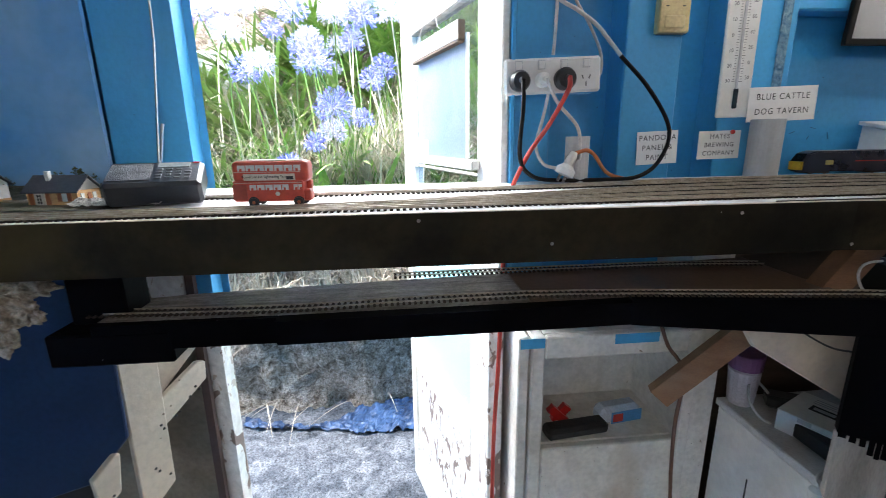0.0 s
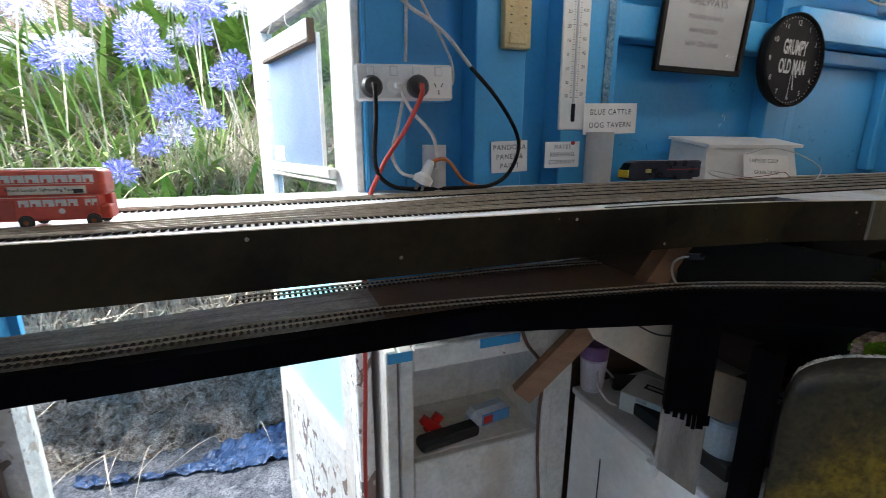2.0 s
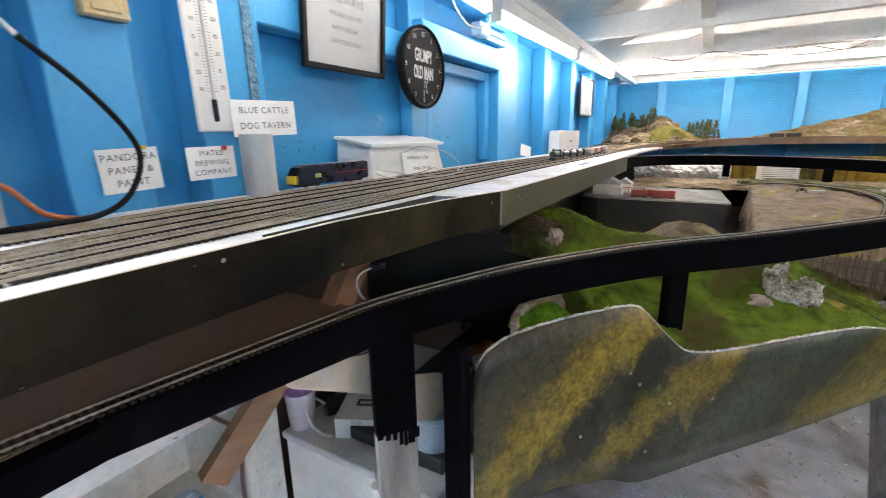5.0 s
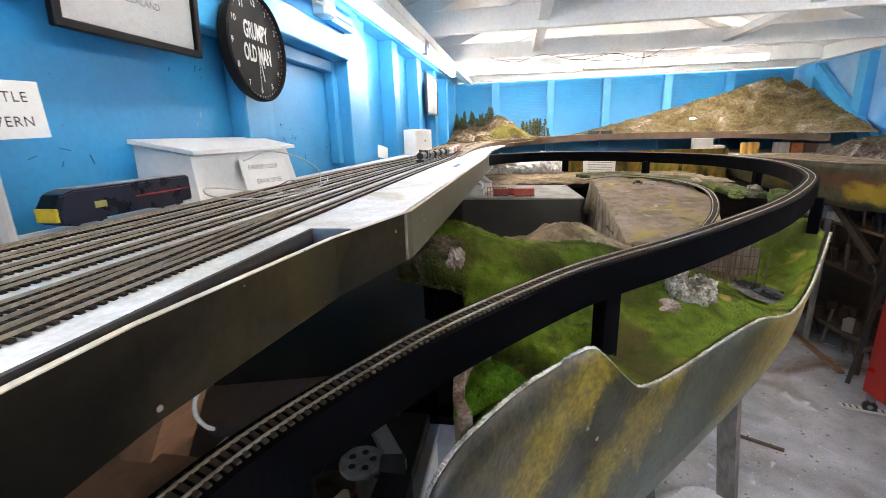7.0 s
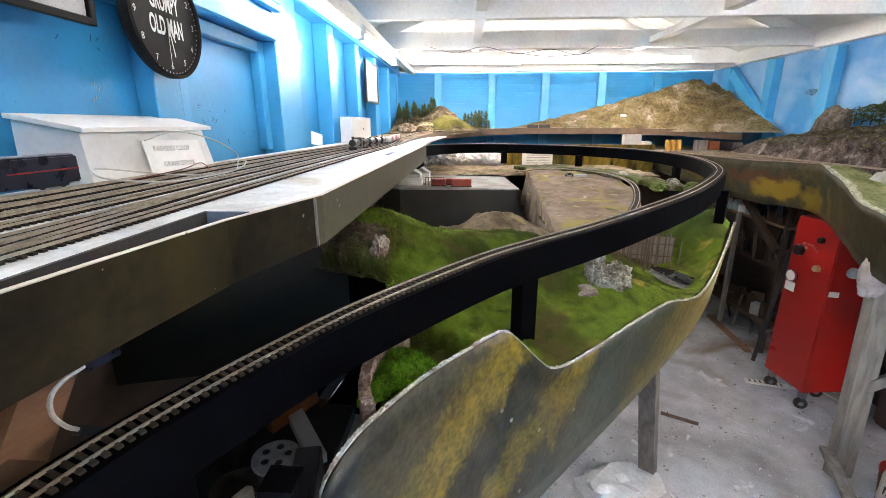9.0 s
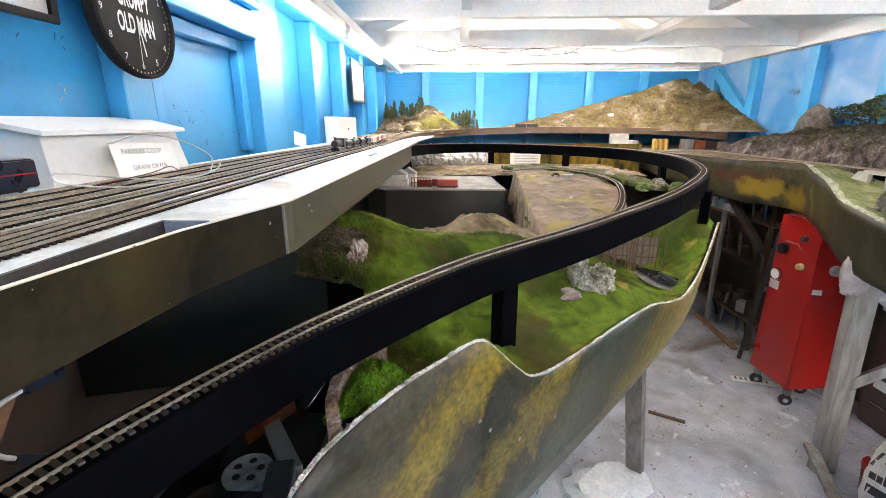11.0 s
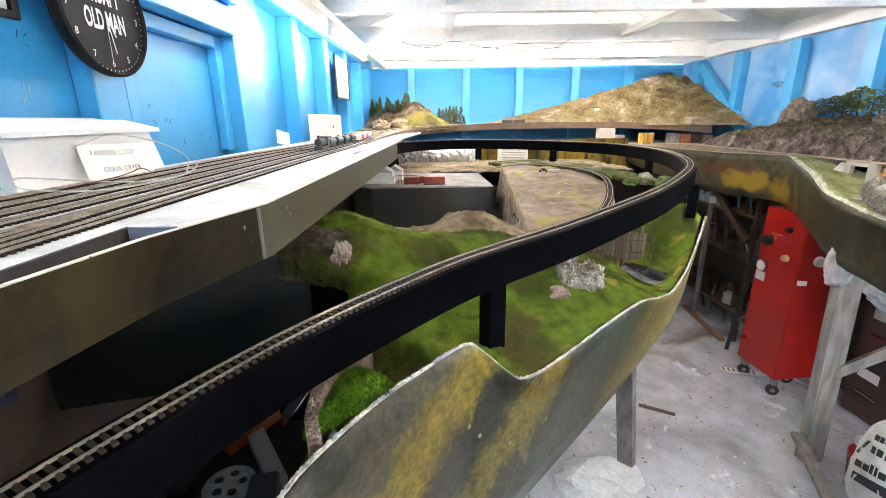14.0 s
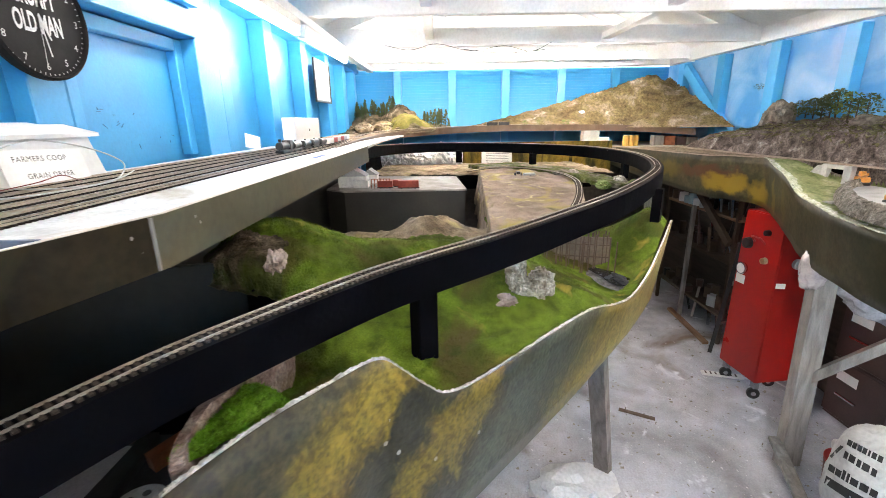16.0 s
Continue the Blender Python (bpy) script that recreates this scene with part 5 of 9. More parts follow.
def open_door():
    hx, hy, fx, fy = 0.318, 1.43, 0.158, 2.0
    ang = math.atan2(fy - hy, fx - hx)
    w = math.hypot(fx - hx, fy - hy)
    d = thing("open_door", (hx, hy, 0.22), "white panelled door standing open with flaking paint", "door", kind="structure")
    m = Matrix.Translation((hx, hy, 0)) @ Matrix.Rotation(ang, 4, "Z")

    def bar(name, a, b, z0, z1, mat=WHITE, t=0.018, label=""):
        return part(name, add_box(bmesh.new(), a, b, -t, t, z0, z1, 0.003, m), mat, d, label)
    w = 0.615
    bar("stile", -0.075, 0.0075, 1.36, 2.12)
    bar("stile", -0.075, 0.042, 0.22, 1.3595)
    bar("stile", 0.50, w, 1.36, 2.12)
    bar("stile", 0.565, w, 0.22, 1.3595)
    bar("rail", 0.008, 0.4995, 1.955, 2.12)
    bar("rail", 0.0425, 0.5645, 0.76, 0.83)
    bar("rail", 0.0425, 0.5645, 0.22, 0.36)
    bar("lower_panel", 0.0425, 0.5645, 0.36, 0.76, PEEL, 0.006, "flaking white lower panel")
    for a, z0, z1 in ((0.0435, 0.372, 0.748), (0.552, 0.372, 0.748)):
        bar("bead", a, a + 0.012, z0, z1, WHITE, 0.011)
    bar("bead", 0.0435, 0.5635, 0.748, 0.7595, WHITE, 0.011)
    bar("glass", 0.008, 0.4995, 1.42, 1.955, GLASS, 0.002).visible_shadow = False
    bar("glass", 0.0425, 0.5645, 0.83, 1.359, FROST, 0.003, "pale blue obscure glass").visible_shadow = False
    bar("rail", 0.008, 0.4995, 1.36, 1.42)
    for a, c, z0, z1 in ((0.505, 0.511, 1.56, 1.955), (0.0, 0.5045, 1.953, 1.960), (0.0, 0.5345, 1.545, 1.549)):
        bar("crack", a, c, z0, z1, GREY_WOOD, 0.0192, "weathered crack along the bead")
    b = thing("hanging_board", m @ Vector((0.3, 0.03, 1.6)), "blue grey board hung on the door from a pale batten", "notice board")
    mm = m
    part("board", add_box(bmesh.new(), 0.045, 0.405, 0.024, 0.030, 1.587, 1.872, 0.001, mm), M("blue_grey_board", (0.22, 0.29, 0.41), 0.6, (0.18, 0.25, 0.36), 6), b)
    part("board_edge", add_box(bmesh.new(), 0.040, 0.0445, 0.022, 0.031, 1.587, 1.872, 0.001, mm), WHITE, b, "pale edge of the board")
    part("batten", add_box(bmesh.new(), 0.05, 0.395, 0.031, 0.048, 1.858, 1.90, 0.002, mm), WHITE, b, "pale wooden batten")
    # Thin dark pieces on the batten's end and lower edge.
    part("end_grain", add_box(bmesh.new(), 0.0465, 0.0498, 0.0315, 0.0475, 1.856, 1.899, 0, mm), RAW_DARKER, b, "dark end of the batten")
    part("underside", add_box(bmesh.new(), 0.05, 0.395, 0.0315, 0.0485, 1.852, 1.8578, 0, mm), RAW_DARKER, b, "dark lower edge of the batten")
    part("ledge", add_box(bmesh.new(), -0.01, 0.46, 0.019, 0.040, 1.562, 1.586, 0.003, mm), WHITE, b, "narrow white ledge")
    part("label", add_box(bmesh.new(), 0.315, 0.395, 0.0305, 0.0315, 1.592, 1.632, 0, mm), PAPER, b, "small white card")
    part("hook_wire", tube(curve_through([m @ Vector(p) for p in ((0.13, 0.04, 1.885), (0.16, 0.044, 1.90), (0.19, 0.044, 1.915), (0.24, 0.03, 1.95))], 6), 0.0012, 6), GREY_WOOD, b, "thin hanging wire")
    part("hook_wire", tube(curve_through([m @ Vector(p) for p in ((0.36, 0.04, 1.87), (0.37, 0.046, 1.89), (0.35, 0.044, 1.91), (0.34, 0.03, 1.95))], 6), 0.0012, 6), GREY_WOOD, b, "thin hanging wire")


open_door()


def tarp():
    def f(u, v):
        x = -0.75 + 1.0 * u
        k = max(0, min(1, (u - 0.45) / 0.2))
        w = 0.035 + 0.17 * k * k * (3 - 2 * k) + 0.012 * math.sin(17 * u)
        y = 2.50 + w * (v - 0.5) * 1.3 - 0.05 * math.sin(5 * u) - 0.06 * u + 0.02 * bumps(u * 3, v, 4, 5)
        return (x, y, GROUND + 0.012 + 0.045 * abs(bumps(x * 1.6, y * 2.6, 7, 2, 3)) + (0.004 + 0.008 * u) * math.sin(math.pi * min(1, v * 1.3)))
    vs, fs = patch(f, 90, 26)
    tagged(link("tarpaulin", vs, fs, TARP), "crumpled dark blue tarpaulin on the gravel", "tarpaulin")


tarp()


def strips(rows, mat, name, parent=None):
    """Ribbon blades: (base, length, lean direction, lean, width, droop) each."""
    vs, fs = [], []
    for p, ln, a, lean, w, droop in rows:
        dx, dy = math.cos(a), math.sin(a)
        k = len(vs)
        n = 5
        for i in range(n + 1):
            t = i / n
            out = ln * (lean * t + 0.55 * droop * t * t)
            up = ln * (t * (1 - 0.25 * lean) - 0.55 * droop * t * t)
            ww = w * (1 - t ** 3) * 0.5 + 0.0006
            c = Vector((p[0] + dx * out, p[1] + dy * out, p[2] + up))
            s = Vector((-dy, dx, 0)) * ww
            vs += [c - s, c + s]
        fs += [(k + 2 * i, k + 2 * i + 1, k + 2 * i + 3, k + 2 * i + 2) for i in range(n)]
    return link(name, vs, fs, mat, parent)


def agapanthus(x, y, z, rnd, n=46, size=0.55):
    t = thing("agapanthus", (x, y, z), "agapanthus clump with long green strap leaves", "plant", "agapanthus on the bank")
    rows = []
    for _ in range(n):
        a = rnd.uniform(0, 2 * math.pi)
        r = rnd.uniform(0, 0.09)
        rows.append(((x + r * math.cos(a), y + r * math.sin(a), z - 0.03), size * rnd.uniform(0.6, 1.15), a, rnd.uniform(0.15, 0.95), rnd.uniform(0.022, 0.040), rnd.uniform(0.2, 1.0)))
    ob = strips(rows, LEAF, "leaf_mass", t)
    ob["kind"] = "stuff"
    return t


def bank_z(y):
    v = 0.35 + (y - 2.8) / 2.2
    return GROUND + 1.0 + 2.2 * (v - 0.35) if y > 2.8 else GROUND - 0.05 + 3.0 * (y - 2.62) / 0.5


_r = random.Random(5)
PLANTS = []
for k in range(80):
    px, py = -1.7 + 3.0 * ((k * 0.618) % 1), 2.78 + 1.5 * (k / 80) ** 1.1
    if px < -0.62 and py > 3.75:
        continue
    PLANTS.append(agapanthus(px, py, bank_z(py) - 0.02, _r, 60, 0.42 + 0.14 * _r.random()))

for k in range(16):
    px, py = -1.1 + 1.5 * ((k * 0.618 + 0.3) % 1), 2.70 + 0.1 * _r.random()
    PLANTS.append(agapanthus(px, py, 1.10 + 0.18 * _r.random(), _r, 46, 0.42))


def flower_head(x, y, z, r, mat, rnd, parent):
    base = Vector((x + rnd.uniform(-0.15, 0.15), 2.85, 1.25))
    c = Vector((x, y, z))
    mid = base.lerp(c, 0.55) + Vector((rnd.uniform(-0.03, 0.03), 0.02, 0.06))
    st = part("stalk", tube(curve_through([base, mid, c], 6), 0.0035, 6), STRAW if rnd.random() < 0.4 else LEAF, parent)
    vs, fs = [], []
    for _ in range(int(230 * (r / 0.08) ** 1.3)):
        u, a = rnd.uniform(-0.75, 1), rnd.uniform(0, 2 * math.pi)
        q = math.sqrt(1 - u * u)
        d = Vector((q * math.cos(a), q * math.sin(a), u))
        p = c + d * r * rnd.uniform(0.55, 1.12)
        e = d.orthogonal().normalized()
        g = d.cross(e)
        tw = rnd.uniform(0, 2)
        for j in range(3):
            b = tw + j * 2.094
            w = (e * math.cos(b) + g * math.sin(b))
            wl = (e * math.cos(b + 0.5) + g * math.sin(b + 0.5))
            k = len(vs)
            vs += [p - d * 0.010, p + w * 0.009 + d * 0.009, p + wl * 0.009 + d * 0.009]
            fs.append((k, k + 1, k + 2))
        k = len(vs)
        vs += [c + d * r * 0.1, c + d * r * 0.1 + e * 0.0007, p - d * 0.01]
        fs.append((k, k + 1, k + 2))
    link("flower_head", vs, fs, mat, parent)


def flower(x, z, r, mat, y=2.32):
    t = thing("agapanthus_flower", (x, 2.85, 1.25), "tall agapanthus stalk with a round violet flower head" if mat is FLOWER else "tall agapanthus stalk with a pale flower head", "flower", "agapanthus flowers")
    flower_head(x, y, z, r * 0.80, mat, _r, t)


for x, z, r, mt in ((-0.71, 2.17, 0.08, FLOWER), (-0.51, 1.92, 0.075, FLOWER), (-0.41, 2.10, 0.05, FLOWER), (-0.26, 2.05, 0.07, FLOWER_PALE), (-0.23, 1.97, 0.10, FLOWER), (-0.16, 1.77, 0.10, FLOWER), (-0.03, 1.72, 0.05, FLOWER), (0.06, 1.945, 0.065, FLOWER), (-0.02, 2.16, 0.08, FLOWER), (-0.14, 2.17, 0.07, FLOWER_PALE), (-0.31, 2.17, 0.075, FLOWER), (-0.35, 1.53, 0.06, FLOWER), (-0.25, 1.62, 0.05, FLOWER), (-0.43, 1.94, 0.07, FLOWER_PALE), (-0.62, 2.11, 0.08, FLOWER_PALE), (-0.19, 1.67, 0.07, FLOWER_PALE), (0.10, 2.2, 0.08, FLOWER_PALE), (-0.85, 2.0, 0.07, FLOWER)):
    flower(x, z, r, mt, 2.32 + 0.25 * _r.random())

for _ in range(12):
    fy = _r.uniform(2.8, 3.4)
    flower(_r.uniform(-1.0, 0.35), 1.64 + (fy - 0.4) * _r.uniform(0.12, 0.29), _r.uniform(0.05, 0.085), FLOWER if _r.random() < 0.65 else FLOWER_PALE, fy)

rows = []
for _ in range(5200):
    x, y = _r.uniform(-1.6, 1.4), _r.uniform(2.70, 3.5) if _r.random() < 0.985 else _r.uniform(2.58, 2.7)
    z = bank_z(max(2.64, y)) - 0.02
    rows.append(((x, y - 0.02, z), _r.uniform(0.10, 0.42), _r.uniform(-2.6, -0.5), _r.uniform(0.1, 0.9), _r.uniform(0.002, 0.006), _r.uniform(0.2, 1.4)))
tagged(strips(rows, STRAW, "dry_grass"), "pale dead straw and grass on the bank", "dry grass", kind="stuff")
rows = []
for _ in range(2600):
    x, y = _r.uniform(-0.95, 0.6) if _r.random() < 0.5 else _r.uniform(-0.12, 0.3), _r.uniform(2.45, 2.9)
    rows.append(((x, y, bank_z(max(2.7, y)) + 0.1), _r.uniform(0.3, 0.8), _r.uniform(-2.4, 2.4), _r.uniform(0.1, 0.5), _r.uniform(0.003, 0.007), _r.uniform(0.2, 0.9)))
tagged(strips(rows, STRAW, "seed_stalk_grass"), "tall pale seeding grass stalks among the leaves", "dry grass", kind="stuff")


solid("garden_wall", B(-1.3, -0.70, 3.55, 3.67, 1.6, 2.20, 0.01), CONCRETE, "low grey concrete garden wall above the bank", "wall", kind="structure")

# ---- on the north wall ----
def outlet():
    t = thing("power_outlet", (0.415, 1.28, 1.75), "white four gang wall socket with switches", "power socket")
    m = facing_south(0.417, 1.258, 1.752, 2.5)
    part("mount", B(0.345, 0.50, 1.268, 1.289, 1.72, 1.79), BLUE_STUD, t)
    part("faceplate", slab(0.192, 0.066, 0.01, m, 0.0048), WHITE_PLASTIC, t)
    for i in range(4):
        x = -0.068 + 0.0445 * i
        part("switch_surround", slab(0.0145, 0.0165, 0.0006, m @ Matrix.Translation((x, 0.02, 0.0004))), GREY_PVC, t)
        part("switch", slab(0.012, 0.014, 0.004, m @ Matrix.Translation((x, 0.02, 0.003)), 0.001), WHITE_PLASTIC, t)
        if i == 3:
            for a, b, r in ((-0.007, -0.005, 25), (0.007, -0.005, -25), (0, -0.018, 0)):
                part("pin_slot", slab(0.002, 0.008, 0.001, m @ Matrix.Translation((x + a, b, 0.0006)) @ Matrix.Rotation(radians(r), 4, "Z")), INK, t)

    def plug(i, mat, name, r=0.0195):
        c = m @ Matrix.Translation((-0.068 + 0.0445 * i, -0.008, 0))
        p = thing(name, c.translation, {"black_plug": "round black mains plug in the socket", "white_plug": "small white mains plug in the socket"}[name], "plug")
        part("body", lathe([(r, 0.0005), (r, 0.012), (r * 0.8, 0.02), (0.006, 0.022), (0.005, 0.034)], (0, 0, 0), 24, axis=c), mat, p, smooth=False)
        return c @ Vector((0, 0, 0.032))
    a, b, c = plug(0, BLACK_PLASTIC, "black_plug"), plug(1, WHITE_PLASTIC, "white_plug", 0.014), plug(2, BLACK_PLASTIC, "black_plug", 0.021)
    solid("black_cable", tube(curve_through([a, (a.x - 0.002, 1.215, 1.69), (0.345, 1.22, 1.60), (0.375, 1.235, 1.562), (0.43, 1.24, 1.552), (0.53, 1.245, 1.551), (0.60, 1.255, 1.553), (0.648, 1.265, 1.576), (0.677, 1.275, 1.625), (0.667, 1.275, 1.67), (0.618, 1.275, 1.735), (0.557, 1.272, 1.79)], 8), 0.0043), CORD_BLACK, "thin black mains cable looping over the board", "cable")
    solid("grey_flex", tube(curve_through([(0.5565, 1.272, 1.791), (0.532, 1.272, 1.817), (0.505, 1.273, 1.845), (0.465, 1.275, 1.872), (0.426, 1.28, 1.895), (0.375, 1.285, 1.95), (0.35, 1.29, 2.1)], 8), 0.0042), WHITE_CORD, "white taped end of the cable up the wall", "cable")
    solid("red_cable", tube(curve_through([c, (c.x - 0.01, 1.205, 1.72), (0.40, 1.22, 1.66), (0.36, 1.225, 1.60), (0.325, 1.225, 1.52), (0.318, 1.22, 1.45), (0.312, 1.21, 1.30), (0.305, 1.20, 1.15), (0.298, 1.20, 0.95), (0.298, 1.2, 0.5), (0.30, 1.2, 0.02)], 8), 0.0046), RED_CORD, "red extension cable hanging past the door jamb", "cable")
    solid("white_cable", tube(curve_through([b, (b.x + 0.02, 1.22, 1.70), (0.462, 1.235, 1.655), (0.472, 1.24, 1.61), (0.470, 1.235, 1.592)], 8), 0.0035), WHITE_CORD, "white flex hanging from the socket", "cable")
    solid("white_flex", tube(curve_through([(0.43, 1.285, 2.12), (0.425, 1.28, 1.85), (0.415, 1.275, 1.73), (0.40, 1.262, 1.67), (0.385, 1.25, 1.62), (0.40, 1.245, 1.585), (0.43, 1.24, 1.575)], 8), 0.0034), WHITE_CORD, "white flex running down behind the socket", "cable")
    solid("wall_flex", tube(curve_through([(0.40, 1.30, 2.05), (0.455, 1.28, 1.905), (0.49, 1.278, 1.85), (0.515, 1.275, 1.80), (0.518, 1.27, 1.765), (0.511, 1.266, 1.75)], 8), 0.003), WHITE_CORD, "thin white flex to the socket", "cable")
    solid("orange_cable", tube(curve_through([(0.462, 1.235, 1.605), (0.485, 1.24, 1.61), (0.505, 1.245, 1.60), (0.535, 1.25, 1.565), (0.575, 1.26, 1.551), (0.60, 1.27, 1.5505)], 8), 0.004), ORANGE_CORD, "orange flex lying on the board", "cable")
    k = thing("flex_connector", (0.435, 1.235, 1.556), "white loose mains plug standing on the board", "plug")
    ax = Matrix.Rotation(radians(25), 4, "Y")
    part("body", lathe([(0.008, 0), (0.019, 0.002), (0.019, 0.014), (0.011, 0.022), (0.008, 0.045), (0.006, 0.05)], (0.437, 1.232, 1.562), 18, axis=ax), WHITE_PLASTIC, k)
    for dx in (-0.006, 0.006):
        part("prong", add_box(bmesh.new(), -0.003 + dx, 0.003 + dx, -0.001, 0.001, -0.015, 0.0, 0, Matrix.Translation((0.437, 1.232, 1.563)) @ ax), CHROME, k, "metal prong")


outlet()


def wall_bits():
    t = thing("cream_thermostat", (0.69, 1.33, 1.84), "aged cream plastic thermostat on the stud", "thermostat")
    m = facing_south(0.689, 1.318, 1.905, 0.5)
    part("case", slab(0.068, 0.125, 0.02, m, 0.003), CREAM, t)
    part("dial_plate", slab(0.044, 0.024, 0.004, m @ Matrix.Translation((0, -0.042, 0.003)), 0.002), CREAM, t)
    for i in range(5):
        for s in (-1, 1):
            part("scale_mark", slab(0.006, 0.002, 0.0005, m @ Matrix.Translation((0.018 * s, -0.012 + 0.016 * i, 0.0007))), INK, t)
    th = thing("wall_thermometer", (0.863, 1.33, 1.68), "large white wall thermometer with black scale", "thermometer")
    m = facing_south(0.853, 1.33, 1.828, 0.8)
    part("board", slab(0.076, 0.31, 0.008, m, 0.003), WHITE_PLASTIC, th)
    part("glass_stem", slab(0.006, 0.25, 0.003, m @ Matrix.Translation((0, 0.02, 0.003)), 0.001), GREY_PVC, th)
    part("bulb", slab(0.012, 0.042, 0.004, m @ Matrix.Translation((0, -0.115, 0.004)), 0.002), DARK_GLASS, th, "dark fluid bulb")
    for i in range(42):
        long = i % 5 == 0
        for s in (-1, 1):
            part("tick", slab(0.007 if long else 0.004, 0.0009, 0.0004, m @ Matrix.Translation((0.0085 * s, -0.08 + 0.0053 * i, 0.0006))), INK, th)
    for i, (a, b) in enumerate((("30", "20"), ("20", "0"), ("10", "20"), ("0", "40"), ("10", "60"), ("20", "80"), ("30", "100"))):
        words(a, m @ Matrix.Translation((-0.022, -0.078 + 0.0305 * i, 0.0008)), 0.011, INK, th, "numeral")
        words(b, m @ Matrix.Translation((0.022, -0.072 + 0.0305 * i, 0.0008)), 0.011, INK, th, "numeral")

    def card(name, x, y, z, w, h, lines, tilt, size, label, gap=None):
        c = thing(name, (x, y, z - h / 2), label, "sign", "paper signs")
        m = facing_south(x, y, z, tilt)
        part("sheet", slab(w, h, 0.0012, m), PAPER, c)
        gap = gap or h / (len(lines) + 0.4)
        for i, l in enumerate(lines):
            words(l, m @ Matrix.Translation((0.0, gap * ((len(lines) - 1) / 2 - i), 0.0004)), size, INK, c, "handwriting", 1.15)
        return c, m
    c, m = card("paper_sign", 0.689, 1.334, 1.610, 0.095, 0.072, ["PANDORA", "PANEL &", "PAINT"], 2.5, 0.0165, "white hand lettered paper sign pinned to the stud")
    part("pin", lathe([(0.0035, 0), (0.004, 0.004)], (0.712, 1.332, 1.647), 10, axis=Matrix.Rotation(radians(90), 4, "X")), YELLOW, c, "yellow drawing pin")
    c, m = card("paper_sign", 0.836, 1.334, 1.614, 0.100, 0.062, ["MATES", "BREWING", "COMPANY"], 1, 0.0145, "white hand lettered paper sign with a red pin")
    part("pin", lathe([(0.0045, 0), (0.005, 0.004)], (0.862, 1.332, 1.642), 10, axis=Matrix.Rotation(radians(90), 4, "X")), RED, c, "red drawing pin")
    card("paper_sign", 0.964, 1.322, 1.701, 0.163, 0.073, ["BLUE CATTLE", "DOG TAVERN"], 2, 0.0185, "white hand lettered paper sign above a grey pipe", 0.031)
    for x, y, r, z in ((0.475, 1.262, 0.024, 1.637), (0.905, 1.285, 0.032, 1.667)):
        solid("grey_pipe", lathe([(r, BT), (r, z), (r * 0.86, z), (r * 0.86, z - 0.02)], (x, y, 0), 24), GREY_PVC, "upright grey plastic pipe standing on the board", "pipe", "pipes", smooth=False)
    solid("insulation_strip", B(0.945, 0.966, STUD - 0.004, STUD - 0.0005, 1.72, 2.1), M("flaky_dark_strip", (0.05, 0.16, 0.28), 0.8, (0.25, 0.4, 0.5), 60, 200, 0.9), "ragged dark strip of old tape down the stud", "tape")
    f = thing("framed_print", (1.29, 1.35, 1.83), "framed certificate with printed lines in a black frame", "picture frame")
    m = facing_south(1.265, 1.335, 1.957, 0, 0) @ Matrix.Rotation(radians(4), 4, "X")
    W, H = 0.30, 0.25
    part("backing", slab(W - 0.01, H - 0.01, 0.004, m @ Matrix.Translation((0, 0, -0.006))), M("greyed_paper", (0.52, 0.54, 0.56), 0.7, (0.44, 0.46, 0.48), 8), f)
    for a, b, w, h in ((0, H / 2, W, 0.014), (0, -H / 2, W, 0.014), (-W / 2, 0, 0.014, H + 0.014), (W / 2, 0, 0.014, H + 0.014)):
        part("frame_bar", slab(w, h, 0.014, m @ Matrix.Translation((a, b, 0.004)), 0.002), CORD_BLACK, f, "black frame side")
    for i, (l, s) in enumerate((("HERETAUNGA", 0.031), ("RAILWAYS", 0.029), ("MARAEKAKAHO", 0.017), ("HAWKES BAY", 0.017), ("NEW ZEALAND", 0.017))):
        words(l, m @ Matrix.Translation((0, 0.085 - (0, 0.043, 0.08, 0.112, 0.144)[i], -0.0055)), s, M("grey_print", (0.16, 0.16, 0.17), 0.7, bump=0), f, "print")
    g = part("glass", slab(W - 0.008, H - 0.008, 0.0015, m @ Matrix.Translation((0, 0, -0.001))), GLASS, f)
    g.visible_shadow = False
    k = thing("wall_clock", (1.60, 1.36, 1.745), "round black wall clock with silver lettering", "clock")
    m = facing_south(1.610, 1.322, 1.877, -1)
    r = 0.128
    part("case", lathe([(r * 0.95, -0.024), (r, -0.012), (r, 0.004), (r * 0.965, 0.008), (r * 0.95, 0.004), (r * 0.945, -0.002), (0.001, -0.002)], (0, 0, 0), 56, axis=m), M("matt_black_dial", (0.012, 0.012, 0.013), 0.65, bump=0, spec=0.15), k, smooth=False)
    for i in range(12):
        a = radians(90 - 30 * (i + 1))
        words(str(i + 1), m @ Matrix.Translation((0.101 * math.cos(a), 0.101 * math.sin(a), -0.0012)), 0.02, SILVER, k, "numeral")
    for i in range(60):
        a = radians(6 * i)
        part("minute_mark", slab(0.0016, 0.004, 0.0003, m @ Matrix.Rotation(a, 4, "Z") @ Matrix.Translation((0, 0.116, -0.0013))), SILVER, k)
    words("GRUMPY", m @ Matrix.Translation((0.0, 0.034, -0.0012)) @ Matrix.Diagonal((0.60, 1.25, 1, 1)), 0.043, SILVER, k, weight=0.0012)
    words("OLD MAN", m @ Matrix.Translation((0.0, -0.018, -0.0012)) @ Matrix.Diagonal((0.60, 1.25, 1, 1)), 0.043, SILVER, k, weight=0.0012)
